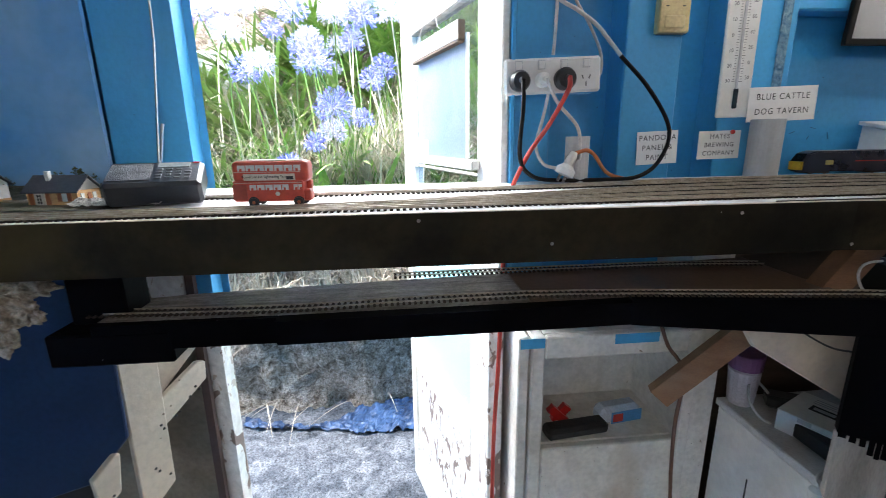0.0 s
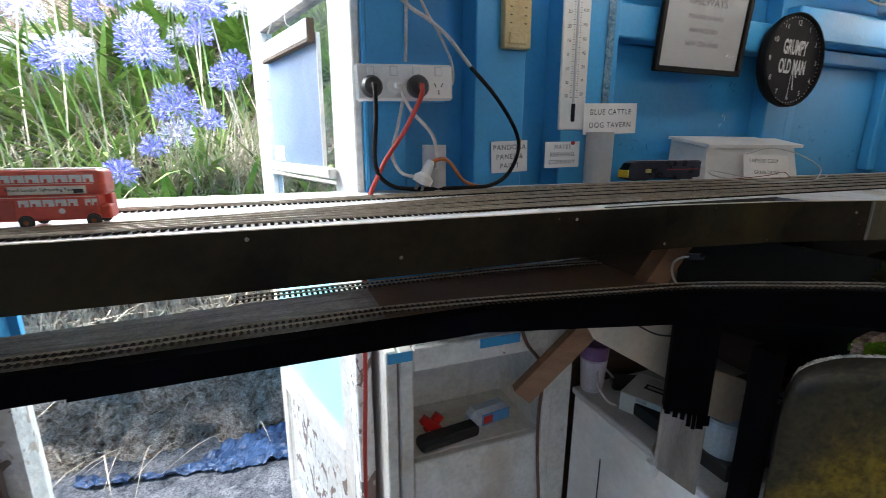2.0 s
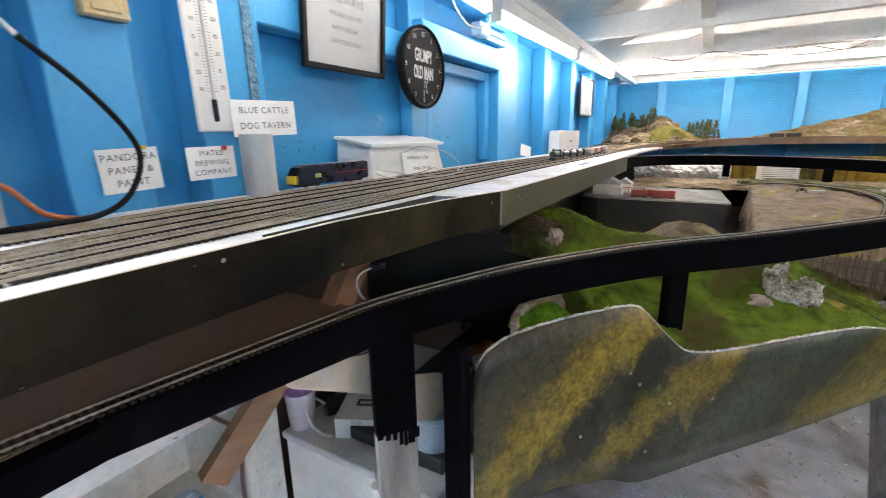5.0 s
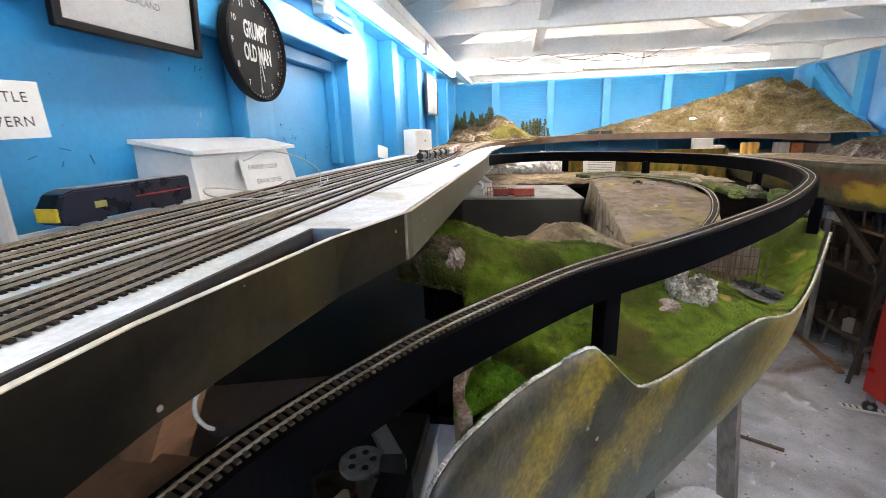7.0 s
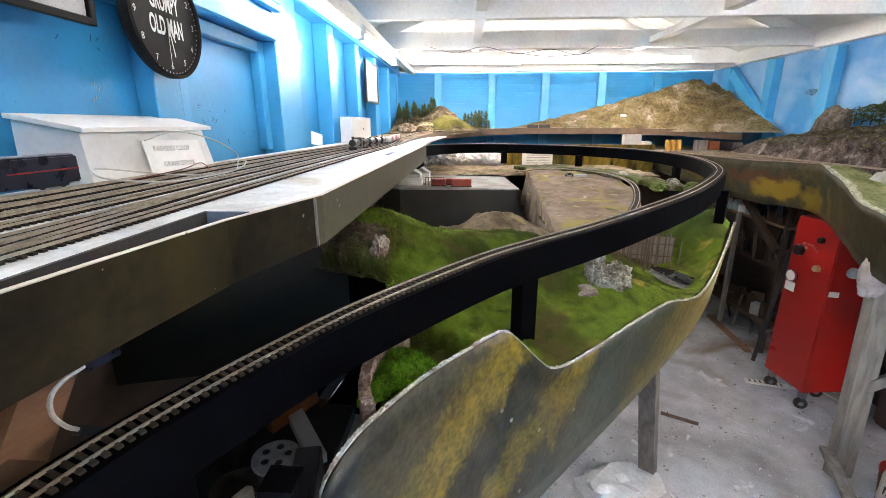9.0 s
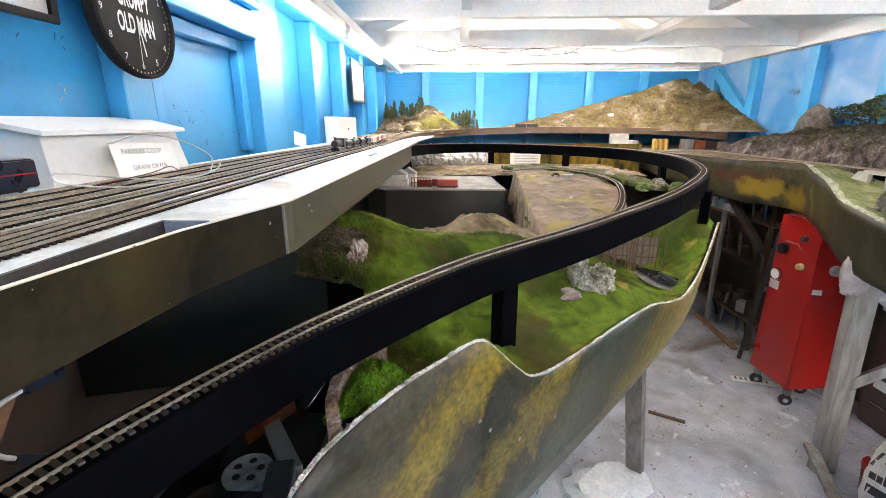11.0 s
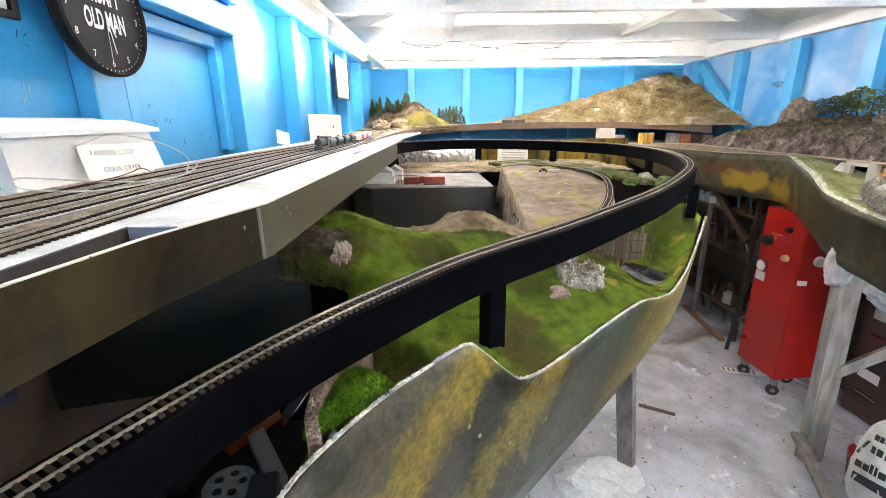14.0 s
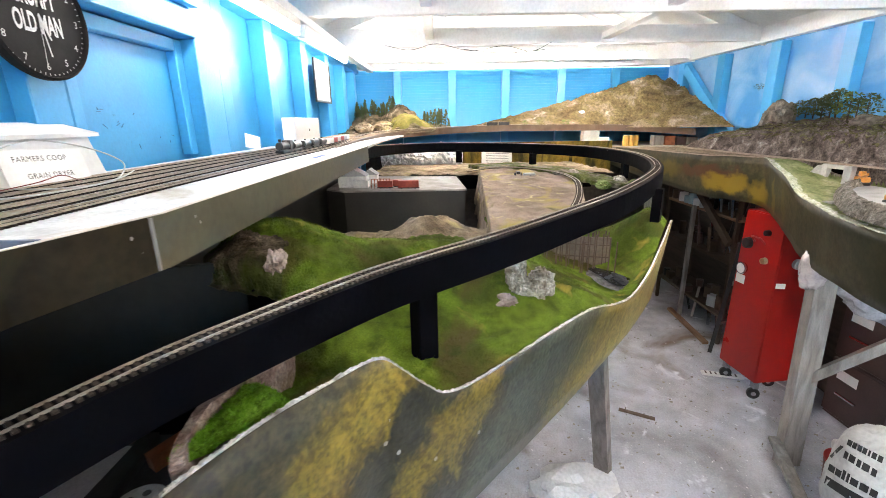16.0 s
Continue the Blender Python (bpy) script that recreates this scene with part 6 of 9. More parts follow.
    for a, ln, w in ((-155, 0.05, 0.0035), (-170, 0.08, 0.0025), (178, 0.095, 0.0008)):
        part("hand_bar", slab(w, ln, 0.0006, m @ Matrix.Rotation(radians(a), 4, "Z") @ Matrix.Translation((0, ln / 2, 0.001))), SILVER, k)
    # boarded window frames in the recesses
    w = thing("boarded_window", (1.95, 1.4, 1.55), "blue painted boarded window frame", "window", kind="structure")
    for a in ((1.72, 1.76, 1.385, 1.419, 1.55, 1.935), (2.22, 2.265, 1.385, 1.419, 1.55, 1.935), (1.76, 2.22, 1.385, 1.419, 1.895, 1.935)):
        part("frame_bar", B(*a, 0.003), BLUE_STUD, w)
    p = thing("framed_map", (3.97, 1.335, 1.79), "dark framed pale print high on the wall", "picture frame")
    m = facing_south(3.98, 1.325, 1.935)
    part("print", slab(0.40, 0.26, 0.003, m @ Matrix.Translation((0, 0, -0.002))), M("faded_print", (0.42, 0.44, 0.45), 0.7, (0.25, 0.27, 0.28), 22), p)
    for a, b, ww, hh in ((0, 0.135, 0.43, 0.014), (0, -0.135, 0.43, 0.014), (-0.208, 0, 0.014, 0.28), (0.208, 0, 0.014, 0.28)):
        part("frame_bar", slab(ww, hh, 0.013, m @ Matrix.Translation((a, b, 0.004)), 0.002), BLACK_PLASTIC, p)
    for z in (2.07, 2.045, 2.105):
        part("stud_block", B(2.05, 2.26, 1.30, 1.3295, z - 0.012, z + 0.01, 0.002), BLUE_STUD, wall_n)


wall_bits()
solid("ceiling_cable", tube(curve_through([(1.70, 1.27, 2.13), (1.72, 1.26, 2.07), (1.80, 1.25, 2.03), (1.90, 1.24, 2.045), (1.95, 1.23, 2.10), (1.90, 1.22, 2.13)], 8), 0.0035), WHITE_CORD, "white cable looping below the roof batten", "cable")
jb = thing("junction_box", (2.0, 1.3, 2.06), "pale square junction box on the wall plate", "junction box")
part("box", B(1.97, 2.05, 1.285, 1.3295, 2.035, 2.085, 0.004), CLEAN_BOX, jb)
part("lid", B(1.974, 2.046, 1.281, 1.2845, 2.039, 2.081, 0.002), CLEAN_BOX, jb)


# ---- on the yard board ----
def rounded(x0, x1, y0, y1, z0, z1, r, m, n=3):
    bm = add_box(bmesh.new(), x0, x1, y0, y1, z0, z1)
    bmesh.ops.bevel(bm, geom=bm.edges[:], offset=r, segments=n, profile=0.5, affect="EDGES")
    bmesh.ops.transform(bm, matrix=m, verts=bm.verts[:])
    return bm


def bus():
    t = thing("toy_double_decker_bus", (-0.065, 1.02, BT), "red toy double decker bus with white window bands", "toy bus")
    L, W = 0.106, 0.034
    m = Matrix.Translation((-0.065, 1.035, BT + 0.003)) @ Matrix.Rotation(radians(-3), 4, "Z")
    side = -W / 2
    part("lower_deck", rounded(-L / 2, L / 2 - 0.009, -W / 2, W / 2, 0.005, 0.034, 0.0022, m), BUS_RED, t)
    part("upper_deck", rounded(-L / 2, L / 2 - 0.001, -W / 2, W / 2, 0.0315, 0.061, 0.0065, m, 4), BUS_RED, t)
    part("bonnet", rounded(L / 2 - 0.0095, L / 2 + 0.001, -W / 2 + 0.002, 0.002, 0.005, 0.021, 0.0025, m), BUS_RED, t)
    part("driver_cab", rounded(L / 2 - 0.0095, L / 2 - 0.002, 0.003, W / 2, 0.005, 0.032, 0.002, m), BUS_RED, t)
    part("roof", rounded(-L / 2 + 0.007, L / 2 - 0.008, -W / 2 + 0.006, W / 2 - 0.006, 0.0605, 0.0622, 0.0008, m, 1), M("cream_roof", (0.72, 0.55, 0.46), 0.4, bump=0), t, "pale roof")
    for x0, x1 in ((-0.044, -0.0335), (-0.0322, -0.0205), (-0.0192, -0.0075), (-0.0062, 0.0055), (0.0068, 0.0185), (0.0198, 0.0315), (0.0328, 0.0425)):
        w = part("window", add_box(bmesh.new(), x0, x1, side - 0.0005, side + 0.001, 0.0475, 0.0555, 0, m), PALE_WINDOW, t)
        part("seat_back", add_box(bmesh.new(), x0 + 0.003, x0 + 0.0062, side - 0.0008, side - 0.0005, 0.0475, 0.0512, 0, m), BUS_RED, w)
    for x0, x1 in ((-0.030, -0.021), (-0.0195, -0.0095), (-0.008, 0.002), (0.0035, 0.0135), (0.015, 0.024), (0.031, 0.0365), (0.0375, 0.0425)):
        w = part("window", add_box(bmesh.new(), x0, x1, side - 0.0005, side + 0.001, 0.021, 0.0285, 0, m), PALE_WINDOW, t)
        part("seat_back", add_box(bmesh.new(), x0 + 0.002, x0 + 0.005, side - 0.0008, side - 0.0005, 0.021, 0.0245, 0, m), BUS_RED, w)
    for z in (0.0308, 0.0455):
        part("band", add_box(bmesh.new(), -L / 2 + 0.003, L / 2 - 0.011, side - 0.0006, side + 0.001, z, z + 0.0009, 0, m), M("cream_line", (0.7, 0.45, 0.36), 0.5, bump=0), t, "thin cream line")
    part("advert", add_box(bmesh.new(), -0.037, 0.034, side - 0.0005, side + 0.001, 0.0345, 0.0435, 0, m), M("cream_advert", (0.75, 0.68, 0.55), 0.5, bump=0), t, "cream advertising strip")
    words("Round London Sightseeing Tour", m @ Matrix.Translation((-0.008, side - 0.0008, 0.0395)) @ Matrix.Rotation(radians(90), 4, "X"), 0.0048, INK, t, weight=0.00008)
    for x, w in ((0.022, 0.006), (0.0275, 0.004)):
        part("advert_picture", add_box(bmesh.new(), x, x + w, side - 0.0008, side - 0.0005, 0.0355, 0.040, 0, m), INK, t, "dark skyline print")
    # Flat patch: the shade inside the platform is put into its red.
    part("platform", add_box(bmesh.new(), -L / 2 - 0.0005, -0.034, side - 0.0006, side + 0.001, 0.0075, 0.029, 0, m), M("shaded_red", (0.36, 0.05, 0.03), 0.5, bump=0), t, "darker red patch for the open rear platform")
    part("badge", lathe([(0.0032, 0.0), (0.003, 0.0006)], (0, 0, 0), 12, axis=m @ Matrix.Translation((0.008, side, 0.0155)) @ Matrix.Rotation(radians(90), 4, "X")), PALE_WINDOW, t, "small pale roundel")
    for x in (-0.026, 0.037):
        part("wheel_arch", lathe([(0.0078, 0.0), (0.0076, 0.0006)], (0, 0, 0), 18, axis=m @ Matrix.Translation((x, side, 0.0042)) @ Matrix.Rotation(radians(90), 4, "X")), INK, t, "dark wheel arch")
        for s in (-1, 1):
            w = part("wheel", lathe([(0.0064, -0.002), (0.0068, 0.0), (0.0064, 0.002)], (0, 0, 0), 18, axis=m @ Matrix.Translation((x, s * W / 2, 0.0038)) @ Matrix.Rotation(radians(90), 4, "X")), BLACK_PLASTIC, t)
            part("hub", lathe([(0.0026, 0.002), (0.002, 0.003)], (0, 0, 0), 10, axis=m @ Matrix.Translation((x, s * W / 2, 0.0038)) @ Matrix.Rotation(radians(90), 4, "X")), RUST, w)


bus()


KEY = M("grey_key", (0.10, 0.105, 0.115), 0.4, bump=0)


def radio():
    t = thing("portable_radio", (-0.235, 1.07, BT), "black portable radio with keypad and display", "radio")
    m = Matrix.Translation((-0.238, 1.05, BT + 0.0199)) @ Matrix.Rotation(radians(14), 4, "Z") @ Matrix.Rotation(radians(-66), 4, "X")
    part("body", add_box(bmesh.new(), -0.062, 0.062, -0.02, 0.018, -0.012 + 0.004, 0.062, 0.005, m), M("slate_plastic", (0.016, 0.019, 0.026), 0.35, (0.026, 0.03, 0.038), 20, 300, 0.1), t)
    y = -0.0205
    face = m @ Matrix.Translation((0, y, 0.027)) @ Matrix.Rotation(radians(90), 4, "X")
    part("grille", slab(0.054, 0.05, 0.001, face @ Matrix.Translation((-0.031, 0.0, 0.0005)), 0.0004), M("grey_grille", (0.055, 0.06, 0.07), 0.5, (0.03, 0.03, 0.035), 60, 900, 0.8), t, "grey speaker grille")
    part("display", slab(0.042, 0.014, 0.001, face @ Matrix.Translation((0.023, 0.02, 0.0006))), M("grey_lcd", (0.34, 0.37, 0.36), 0.2, bump=0), t, "grey display")
    for r in range(4):
        for c in range(4):
            part("key", slab(0.0085, 0.004, 0.001, face @ Matrix.Translation((0.006 + 0.0125 * c, 0.006 - 0.0085 * r, 0.0012)), 0.0004), KEY, t)
    part("power_key", slab(0.008, 0.003, 0.001, face @ Matrix.Translation((0.052, 0.026, 0.001))), RED, t, "small red key")
    part("stand", add_box(bmesh.new(), -0.03, 0.03, 0.045, 0.05, -0.0195, 0.02, 0.001, Matrix.Translation((-0.238, 1.05, BT + 0.0199)) @ Matrix.Rotation(radians(14), 4, "Z")), BLACK_PLASTIC, t, "folding back stand")
    part("aerial", tube(V((-0.268, 1.125, BT + 0.03), (-0.278, 1.20, BT + 0.25), (-0.285, 1.25, BT + 0.62)), 0.0018, 8), CHROME, t, "chrome telescopic aerial")
    part("aerial", tube(V((-0.268, 1.125, BT + 0.03), (-0.276, 1.18, BT + 0.12)), 0.0026, 8), CHROME, t)


radio()


def model_house(x, y, turn, w, d, h, rh, wall, label, size=1.0):
    t = thing("model_house", (x, y, BT), label, "model house", "model houses")
    m = Matrix.Translation((x, y, BT)) @ Matrix.Rotation(radians(turn), 4, "Z") @ Matrix.Scale(size, 4)
    bm = add_box(bmesh.new(), -w / 2, w / 2, -d / 2, d / 2, 0, h, 0, m)
    part("wall", bm, wall, t)
    for x in (-w / 2, w / 2):
        bm = bmesh.new()
        bm.faces.new([bm.verts.new(m @ Vector(p)) for p in ((x, -d / 2, h), (x, d / 2, h), (x, 0, h + rh * 0.93))])
        bmesh.ops.solidify(bm, geom=bm.faces[:], thickness=0.001)
        part("gable", bm, WHITE, t, "white gable end")
    for s in (-1, 1):
        bm = bmesh.new()
        o = 0.006
        e = [(-w / 2 - o, s * (d / 2 + o), h - 0.004), (w / 2 + o, s * (d / 2 + o), h - 0.004), (w / 2 + o, 0, h + rh), (-w / 2 - o, 0, h + rh)]
        vs = [bm.verts.new(m @ Vector(p)) for p in e] + [bm.verts.new(m @ (Vector(p) + Vector((0, 0, 0.002)))) for p in e]
        for f in ((3, 2, 1, 0), (4, 5, 6, 7), (0, 1, 5, 4), (1, 2, 6, 5), (2, 3, 7, 6), (3, 0, 4, 7)):
            bm.faces.new([vs[i] for i in f])
        bmesh.ops.recalc_face_normals(bm, faces=bm.faces)
        part("roof", bm, TILE, t)
    return t, m


def houses():
    t, m = model_house(-0.398, 1.105, -8, 0.10, 0.055, 0.030, 0.026, LOG, "model timber chalet with a dark tiled roof", 0.78)
    part("chimney", add_box(bmesh.new(), -0.022, -0.014, -0.012, -0.004, 0.04, 0.066, 0.0005, m), PALE_WINDOW, t, "pale chimney")
    part("door", add_box(bmesh.new(), -0.034, -0.014, -0.0292, -0.0270, 0.001, 0.026, 0, m), PALE_WINDOW, t, "white door with small panes")
    for i in range(6):
        part("pane", add_box(bmesh.new(), -0.029 + 0.005 * (i % 2), -0.0255 + 0.005 * (i % 2), -0.0296, -0.0291, 0.006 + 0.006 * (i // 2), 0.0105 + 0.006 * (i // 2), 0, m), DARK_GLASS, t)
    for x in (-0.045, -0.012, 0.012, 0.031):
        part("shutter", add_box(bmesh.new(), x, x + 0.008, -0.0294, -0.0272, 0.004 if x < -0.01 else 0.010, 0.026, 0, m), RUST, t)
    part("window", add_box(bmesh.new(), 0.0205, 0.0305, -0.0290, -0.0270, 0.010, 0.025, 0, m), PALE_WINDOW, t)
    for y in (-0.016, 0.0, 0.012):
        part("window", add_box(bmesh.new(), 0.0495, 0.0512, y - 0.004, y + 0.004, 0.01, 0.024, 0, m), PALE_WINDOW if y else RUST, t)
    t, m = model_house(-0.545, 1.13, -8, 0.06, 0.05, 0.032, 0.02, WHITE, "small white model house with an orange base")
    part("base", add_box(bmesh.new(), -0.0305, 0.0305, -0.0255, 0.0255, 0.0, 0.008, 0, m), LOG, t)

    def f(u, v):
        x, y = -0.8 + 0.52 * u, 1.03 + 0.26 * v
        return (x, y, BT + 0.002 + 0.004 * abs(bumps(x, y, 30, 2)) * math.sin(math.pi * u) + 0.03 * max(0, v - 0.6) * (u < 0.7))
    vs, fs = patch(f, 40, 20)
    tagged(link("scenic_ground", vs, fs, M("dark_scatter", (0.06, 0.07, 0.035), 0.95, (0.14, 0.12, 0.09), 30, 400, 0.8)), "dark scattered model ground round the houses", "model landscape")

    def g(u, v):
        x, y = -0.36 + 0.13 * u, 1.045 + 0.05 * v
        return (x, y, BT + 0.004 + 0.006 * abs(bumps(x, y, 60, 4)) + 0.006 * math.sin(math.pi * v))
    vs, fs = patch(g, 40, 16)
    tagged(link("ballast_mound", vs, fs, M("white_ballast", (0.66, 0.63, 0.58), 0.9, (0.45, 0.42, 0.38), 120, 500, 1.0)), "heap of pale crushed ballast beside the track", "ballast")
    solid("sky_board", B(-1.3, -0.44, 1.295, 1.305, BT, 2.1), SKYBLUE, "sky blue backdrop board with painted white clouds", "painted panel")
    for k in range(26):
        x = -0.78 + 0.34 * _r.random()
        h = _r.uniform(0.02, 0.05)
        model_tree(x, 1.285 - 0.02 * _r.random(), BT, h, CONIFER, _r, 40, 0.5, "model_hedge_bush", "dark green model bush against the backdrop")


def model_tree(x, y, z, h, mat, rnd, n=90, spread=0.26, name="model_tree", label="small dark green model conifer", cat="model tree", cone=True, group="model trees"):
    t = thing(name, (x, y, z), label, cat, group)
    part("trunk", lathe([(h * 0.035, -0.004), (h * 0.02, h * 0.55), (h * 0.008, h * 0.95)], (x, y, z), 6), BARK, t)
    vs, fs = [], []
    for _ in range(int(n * 1.9)):
        u = rnd.random() ** 0.8
        r = (h * spread * (1.05 - u) if cone else h * spread * math.sqrt(max(0.05, 1 - (2 * u - 1) ** 2))) * math.sqrt(rnd.uniform(0.15, 1))
        a = rnd.uniform(0, 6.283)
        c = Vector((x + r * math.cos(a), y + r * math.sin(a), z + h * (0.12 + 0.88 * u if cone else 0.12 + 0.88 * u)))
        s = h * rnd.uniform(0.028, 0.065) if cone else h * rnd.uniform(0.04, 0.085)
        d1 = Vector((rnd.uniform(-1, 1), rnd.uniform(-1, 1), rnd.uniform(-0.5, 0.5))).normalized() * s
        d2 = Vector((rnd.uniform(-1, 1), rnd.uniform(-1, 1), rnd.uniform(-0.8, 0.8))).normalized() * s
        k = len(vs)
        vs += [c - d1, c + d2, c + d1, c - d2]
        fs.append((k, k + 1, k + 2, k + 3))
    link("crown", vs, fs, mat, t)
    return t


houses()


def locomotive():
    t = thing("toy_electric_locomotive", (1.11, 1.267, BT), "navy blue model locomotive with a yellow nose", "toy locomotive")
    m = Matrix.Translation((1.088, 1.267, BT + 0.005)) @ Matrix.Rotation(radians(-1), 4, "Z")
    L, W, H = 0.235, 0.037, 0.048
    prof = [(-L / 2 + 0.004, 0.005), (-L / 2, 0.018), (-L / 2 + 0.012, 0.043), (-L / 2 + 0.026, H), (L / 2 - 0.002, H), (L / 2, H - 0.004), (L / 2, 0.006)]
    bm = bmesh.new()
    a = [bm.verts.new(m @ Vector((x, -W / 2, z))) for x, z in prof]
    b = [bm.verts.new(m @ Vector((x, W / 2, z))) for x, z in prof]
    bm.faces.new(a), bm.faces.new(b[::-1])
    for i in range(len(prof)):
        j = (i + 1) % len(prof)
        bm.faces.new((a[j], a[i], b[i], b[j]))
    bmesh.ops.recalc_face_normals(bm, faces=bm.faces)
    bmesh.ops.bevel(bm, geom=bm.edges[:], offset=0.0025, segments=2, affect="EDGES")
    part("body", bm, NAVY, t)
    part("nose", add_box(bmesh.new(), -L / 2 - 0.0012, -L / 2 + 0.004, -W / 2 + 0.002, W / 2 - 0.002, 0.009, 0.027, 0.001, m), YELLOW, t, "yellow warning nose")
    bm = bmesh.new()
    vs = [bm.verts.new(m @ Vector(p)) for p in ((-L / 2 + 0.0005, -W / 2 + 0.004, 0.0275), (-L / 2 + 0.0005, W / 2 - 0.004, 0.0275), (-L / 2 + 0.0112, W / 2 - 0.005, 0.043), (-L / 2 + 0.0112, -W / 2 + 0.005, 0.043))]
    bm.faces.new(vs)
    bmesh.ops.solidify(bm, geom=bm.faces[:], thickness=0.0008)
    part("windscreen", bm, DARK_GLASS, t)
    part("roof_panel", add_box(bmesh.new(), -L / 2 + 0.03, L / 2 - 0.006, -W / 2 + 0.004, W / 2 - 0.004, H, H + 0.0015, 0.0006, m), M("grey_roof", (0.24, 0.24, 0.26), 0.5, bump=0.02), t, "grey roof")
    part("stripe", add_box(bmesh.new(), -L / 2 + 0.12, L / 2 - 0.002, -W / 2 - 0.0004, -W / 2 + 0.001, 0.026, 0.028, 0, m), RED, t, "thin red stripe")
    part("badge", add_box(bmesh.new(), -L / 2 + 0.052, -L / 2 + 0.070, -W / 2 - 0.0005, -W / 2 + 0.001, 0.02, 0.029, 0, m), M("gold_badge", (0.45, 0.40, 0.12), 0.5, bump=0), t, "dull gold badge")
    for x in (-0.075, 0.07):
        part("bogie", add_box(bmesh.new(), x - 0.027, x + 0.027, -W / 2 + 0.003, W / 2 - 0.003, 0.002, 0.0105, 0.001, m), BLACK_PLASTIC, t)
        for dx in (-0.017, 0.017):
            part("wheel", lathe([(0.0065, -0.001), (0.0065, 0.001)], (0, 0, 0), 14, axis=m @ Matrix.Translation((x + dx, -W / 2 + 0.005, 0.0065)) @ Matrix.Rotation(radians(90), 4, "X")), BLACK_PLASTIC, t)
    part("coupling", add_box(bmesh.new(), L / 2, L / 2 + 0.012, -0.004, 0.004, 0.008, 0.011, 0, m), BLACK_PLASTIC, t)


locomotive()


def goods_train():
    cols = [BLACK_PLASTIC, BLACK_PLASTIC, BLACK_PLASTIC, BLACK_PLASTIC, BLACK_PLASTIC, WHITE_PLASTIC, RED, WHITE_PLASTIC, RED, GREY_PVC, WHITE_PLASTIC]
    tint = {5: "white", 6: "red", 7: "white", 8: "red", 9: "grey", 10: "white"}
    for i, mt in enumerate(cols):
        x = 2.16 + 0.112 * i
        y = 1.03 - 0.004 * min(i, 5) + 0.066 * max(0, x - 2.72)
        m = Matrix.Translation((x, y, BT + 0.005))
        if i == 0:
            t = thing("toy_steam_locomotive", (x, y, BT), "black model steam locomotive on the yard track", "toy locomotive")
            part("frame", add_box(bmesh.new(), -0.05, 0.05, -0.014, 0.014, 0.004, 0.014, 0.001, m), BLACK_PLASTIC, t)
            part("boiler", lathe([(0.003, -0.052), (0.013, -0.05), (0.013, 0.03)], (0, 0, 0), 18, axis=m @ Matrix.Translation((0, 0, 0.027)) @ Matrix.Rotation(radians(90), 4, "Y")), BLACK_PLASTIC, t)
            part("cab", add_box(bmesh.new(), 0.022, 0.05, -0.016, 0.016, 0.014, 0.045, 0.002, m), BLACK_PLASTIC, t)
            part("chimney", lathe([(0.004, 0.038), (0.005, 0.05)], (x - 0.04, y, BT + 0.005), 10), BLACK_PLASTIC, t)
            part("dome", lathe([(0.006, 0.036), (0.004, 0.045)], (x - 0.008, y, BT + 0.005), 10), BLACK_PLASTIC, t)
            part("front_plate", lathe([(0.0105, -0.0525), (0.010, -0.0535)], (0, 0, 0), 18, axis=m @ Matrix.Translation((0, 0, 0.027)) @ Matrix.Rotation(radians(90), 4, "Y")), BLACK_PLASTIC, t)
        elif i in (1, 2, 3, 4):
            t = thing("toy_tank_wagon", (x, y, BT), "black model tank wagon on the yard track", "toy wagon", "goods train")
            part("tank", lathe([(0.004, -0.044), (0.0135, -0.041), (0.0135, 0.041), (0.004, 0.044)], (0, 0, 0), 18, axis=m @ Matrix.Translation((0, 0, 0.024)) @ Matrix.Rotation(radians(90), 4, "Y")), mt, t)
            part("frame", add_box(bmesh.new(), -0.048, 0.048, -0.012, 0.012, 0.006, 0.0105, 0.0008, m), BLACK_PLASTIC, t)
            part("dome", lathe([(0.005, 0.036), (0.004, 0.042)], (x, y, BT + 0.005), 10), mt, t)
        else:
            t = thing("toy_goods_wagon", (x, y, BT), tint[i] + " model goods wagon on the yard track", "toy wagon", "goods train")
            part("body", add_box(bmesh.new(), -0.046, 0.046, -0.014, 0.014, 0.009, 0.032, 0.001, m), mt, t)
            part("frame", add_box(bmesh.new(), -0.048, 0.048, -0.012, 0.012, 0.005, 0.0088, 0.0006, m), BLACK_PLASTIC, t)
        for dx in (-0.03, 0.03):
            for s in (-1, 1):
                part("wheel", lathe([(0.006, -0.001), (0.006, 0.001)], (0, 0, 0), 12, axis=m @ Matrix.Translation((dx, s * 0.0085, 0.006)) @ Matrix.Rotation(radians(90), 4, "X")), BLACK_PLASTIC, t)


goods_train()


CLEAN = M("clean_white_paint", (0.80, 0.80, 0.79), 0.45, (0.74, 0.73, 0.72), 6, 90, 0.08, amount=0.2)


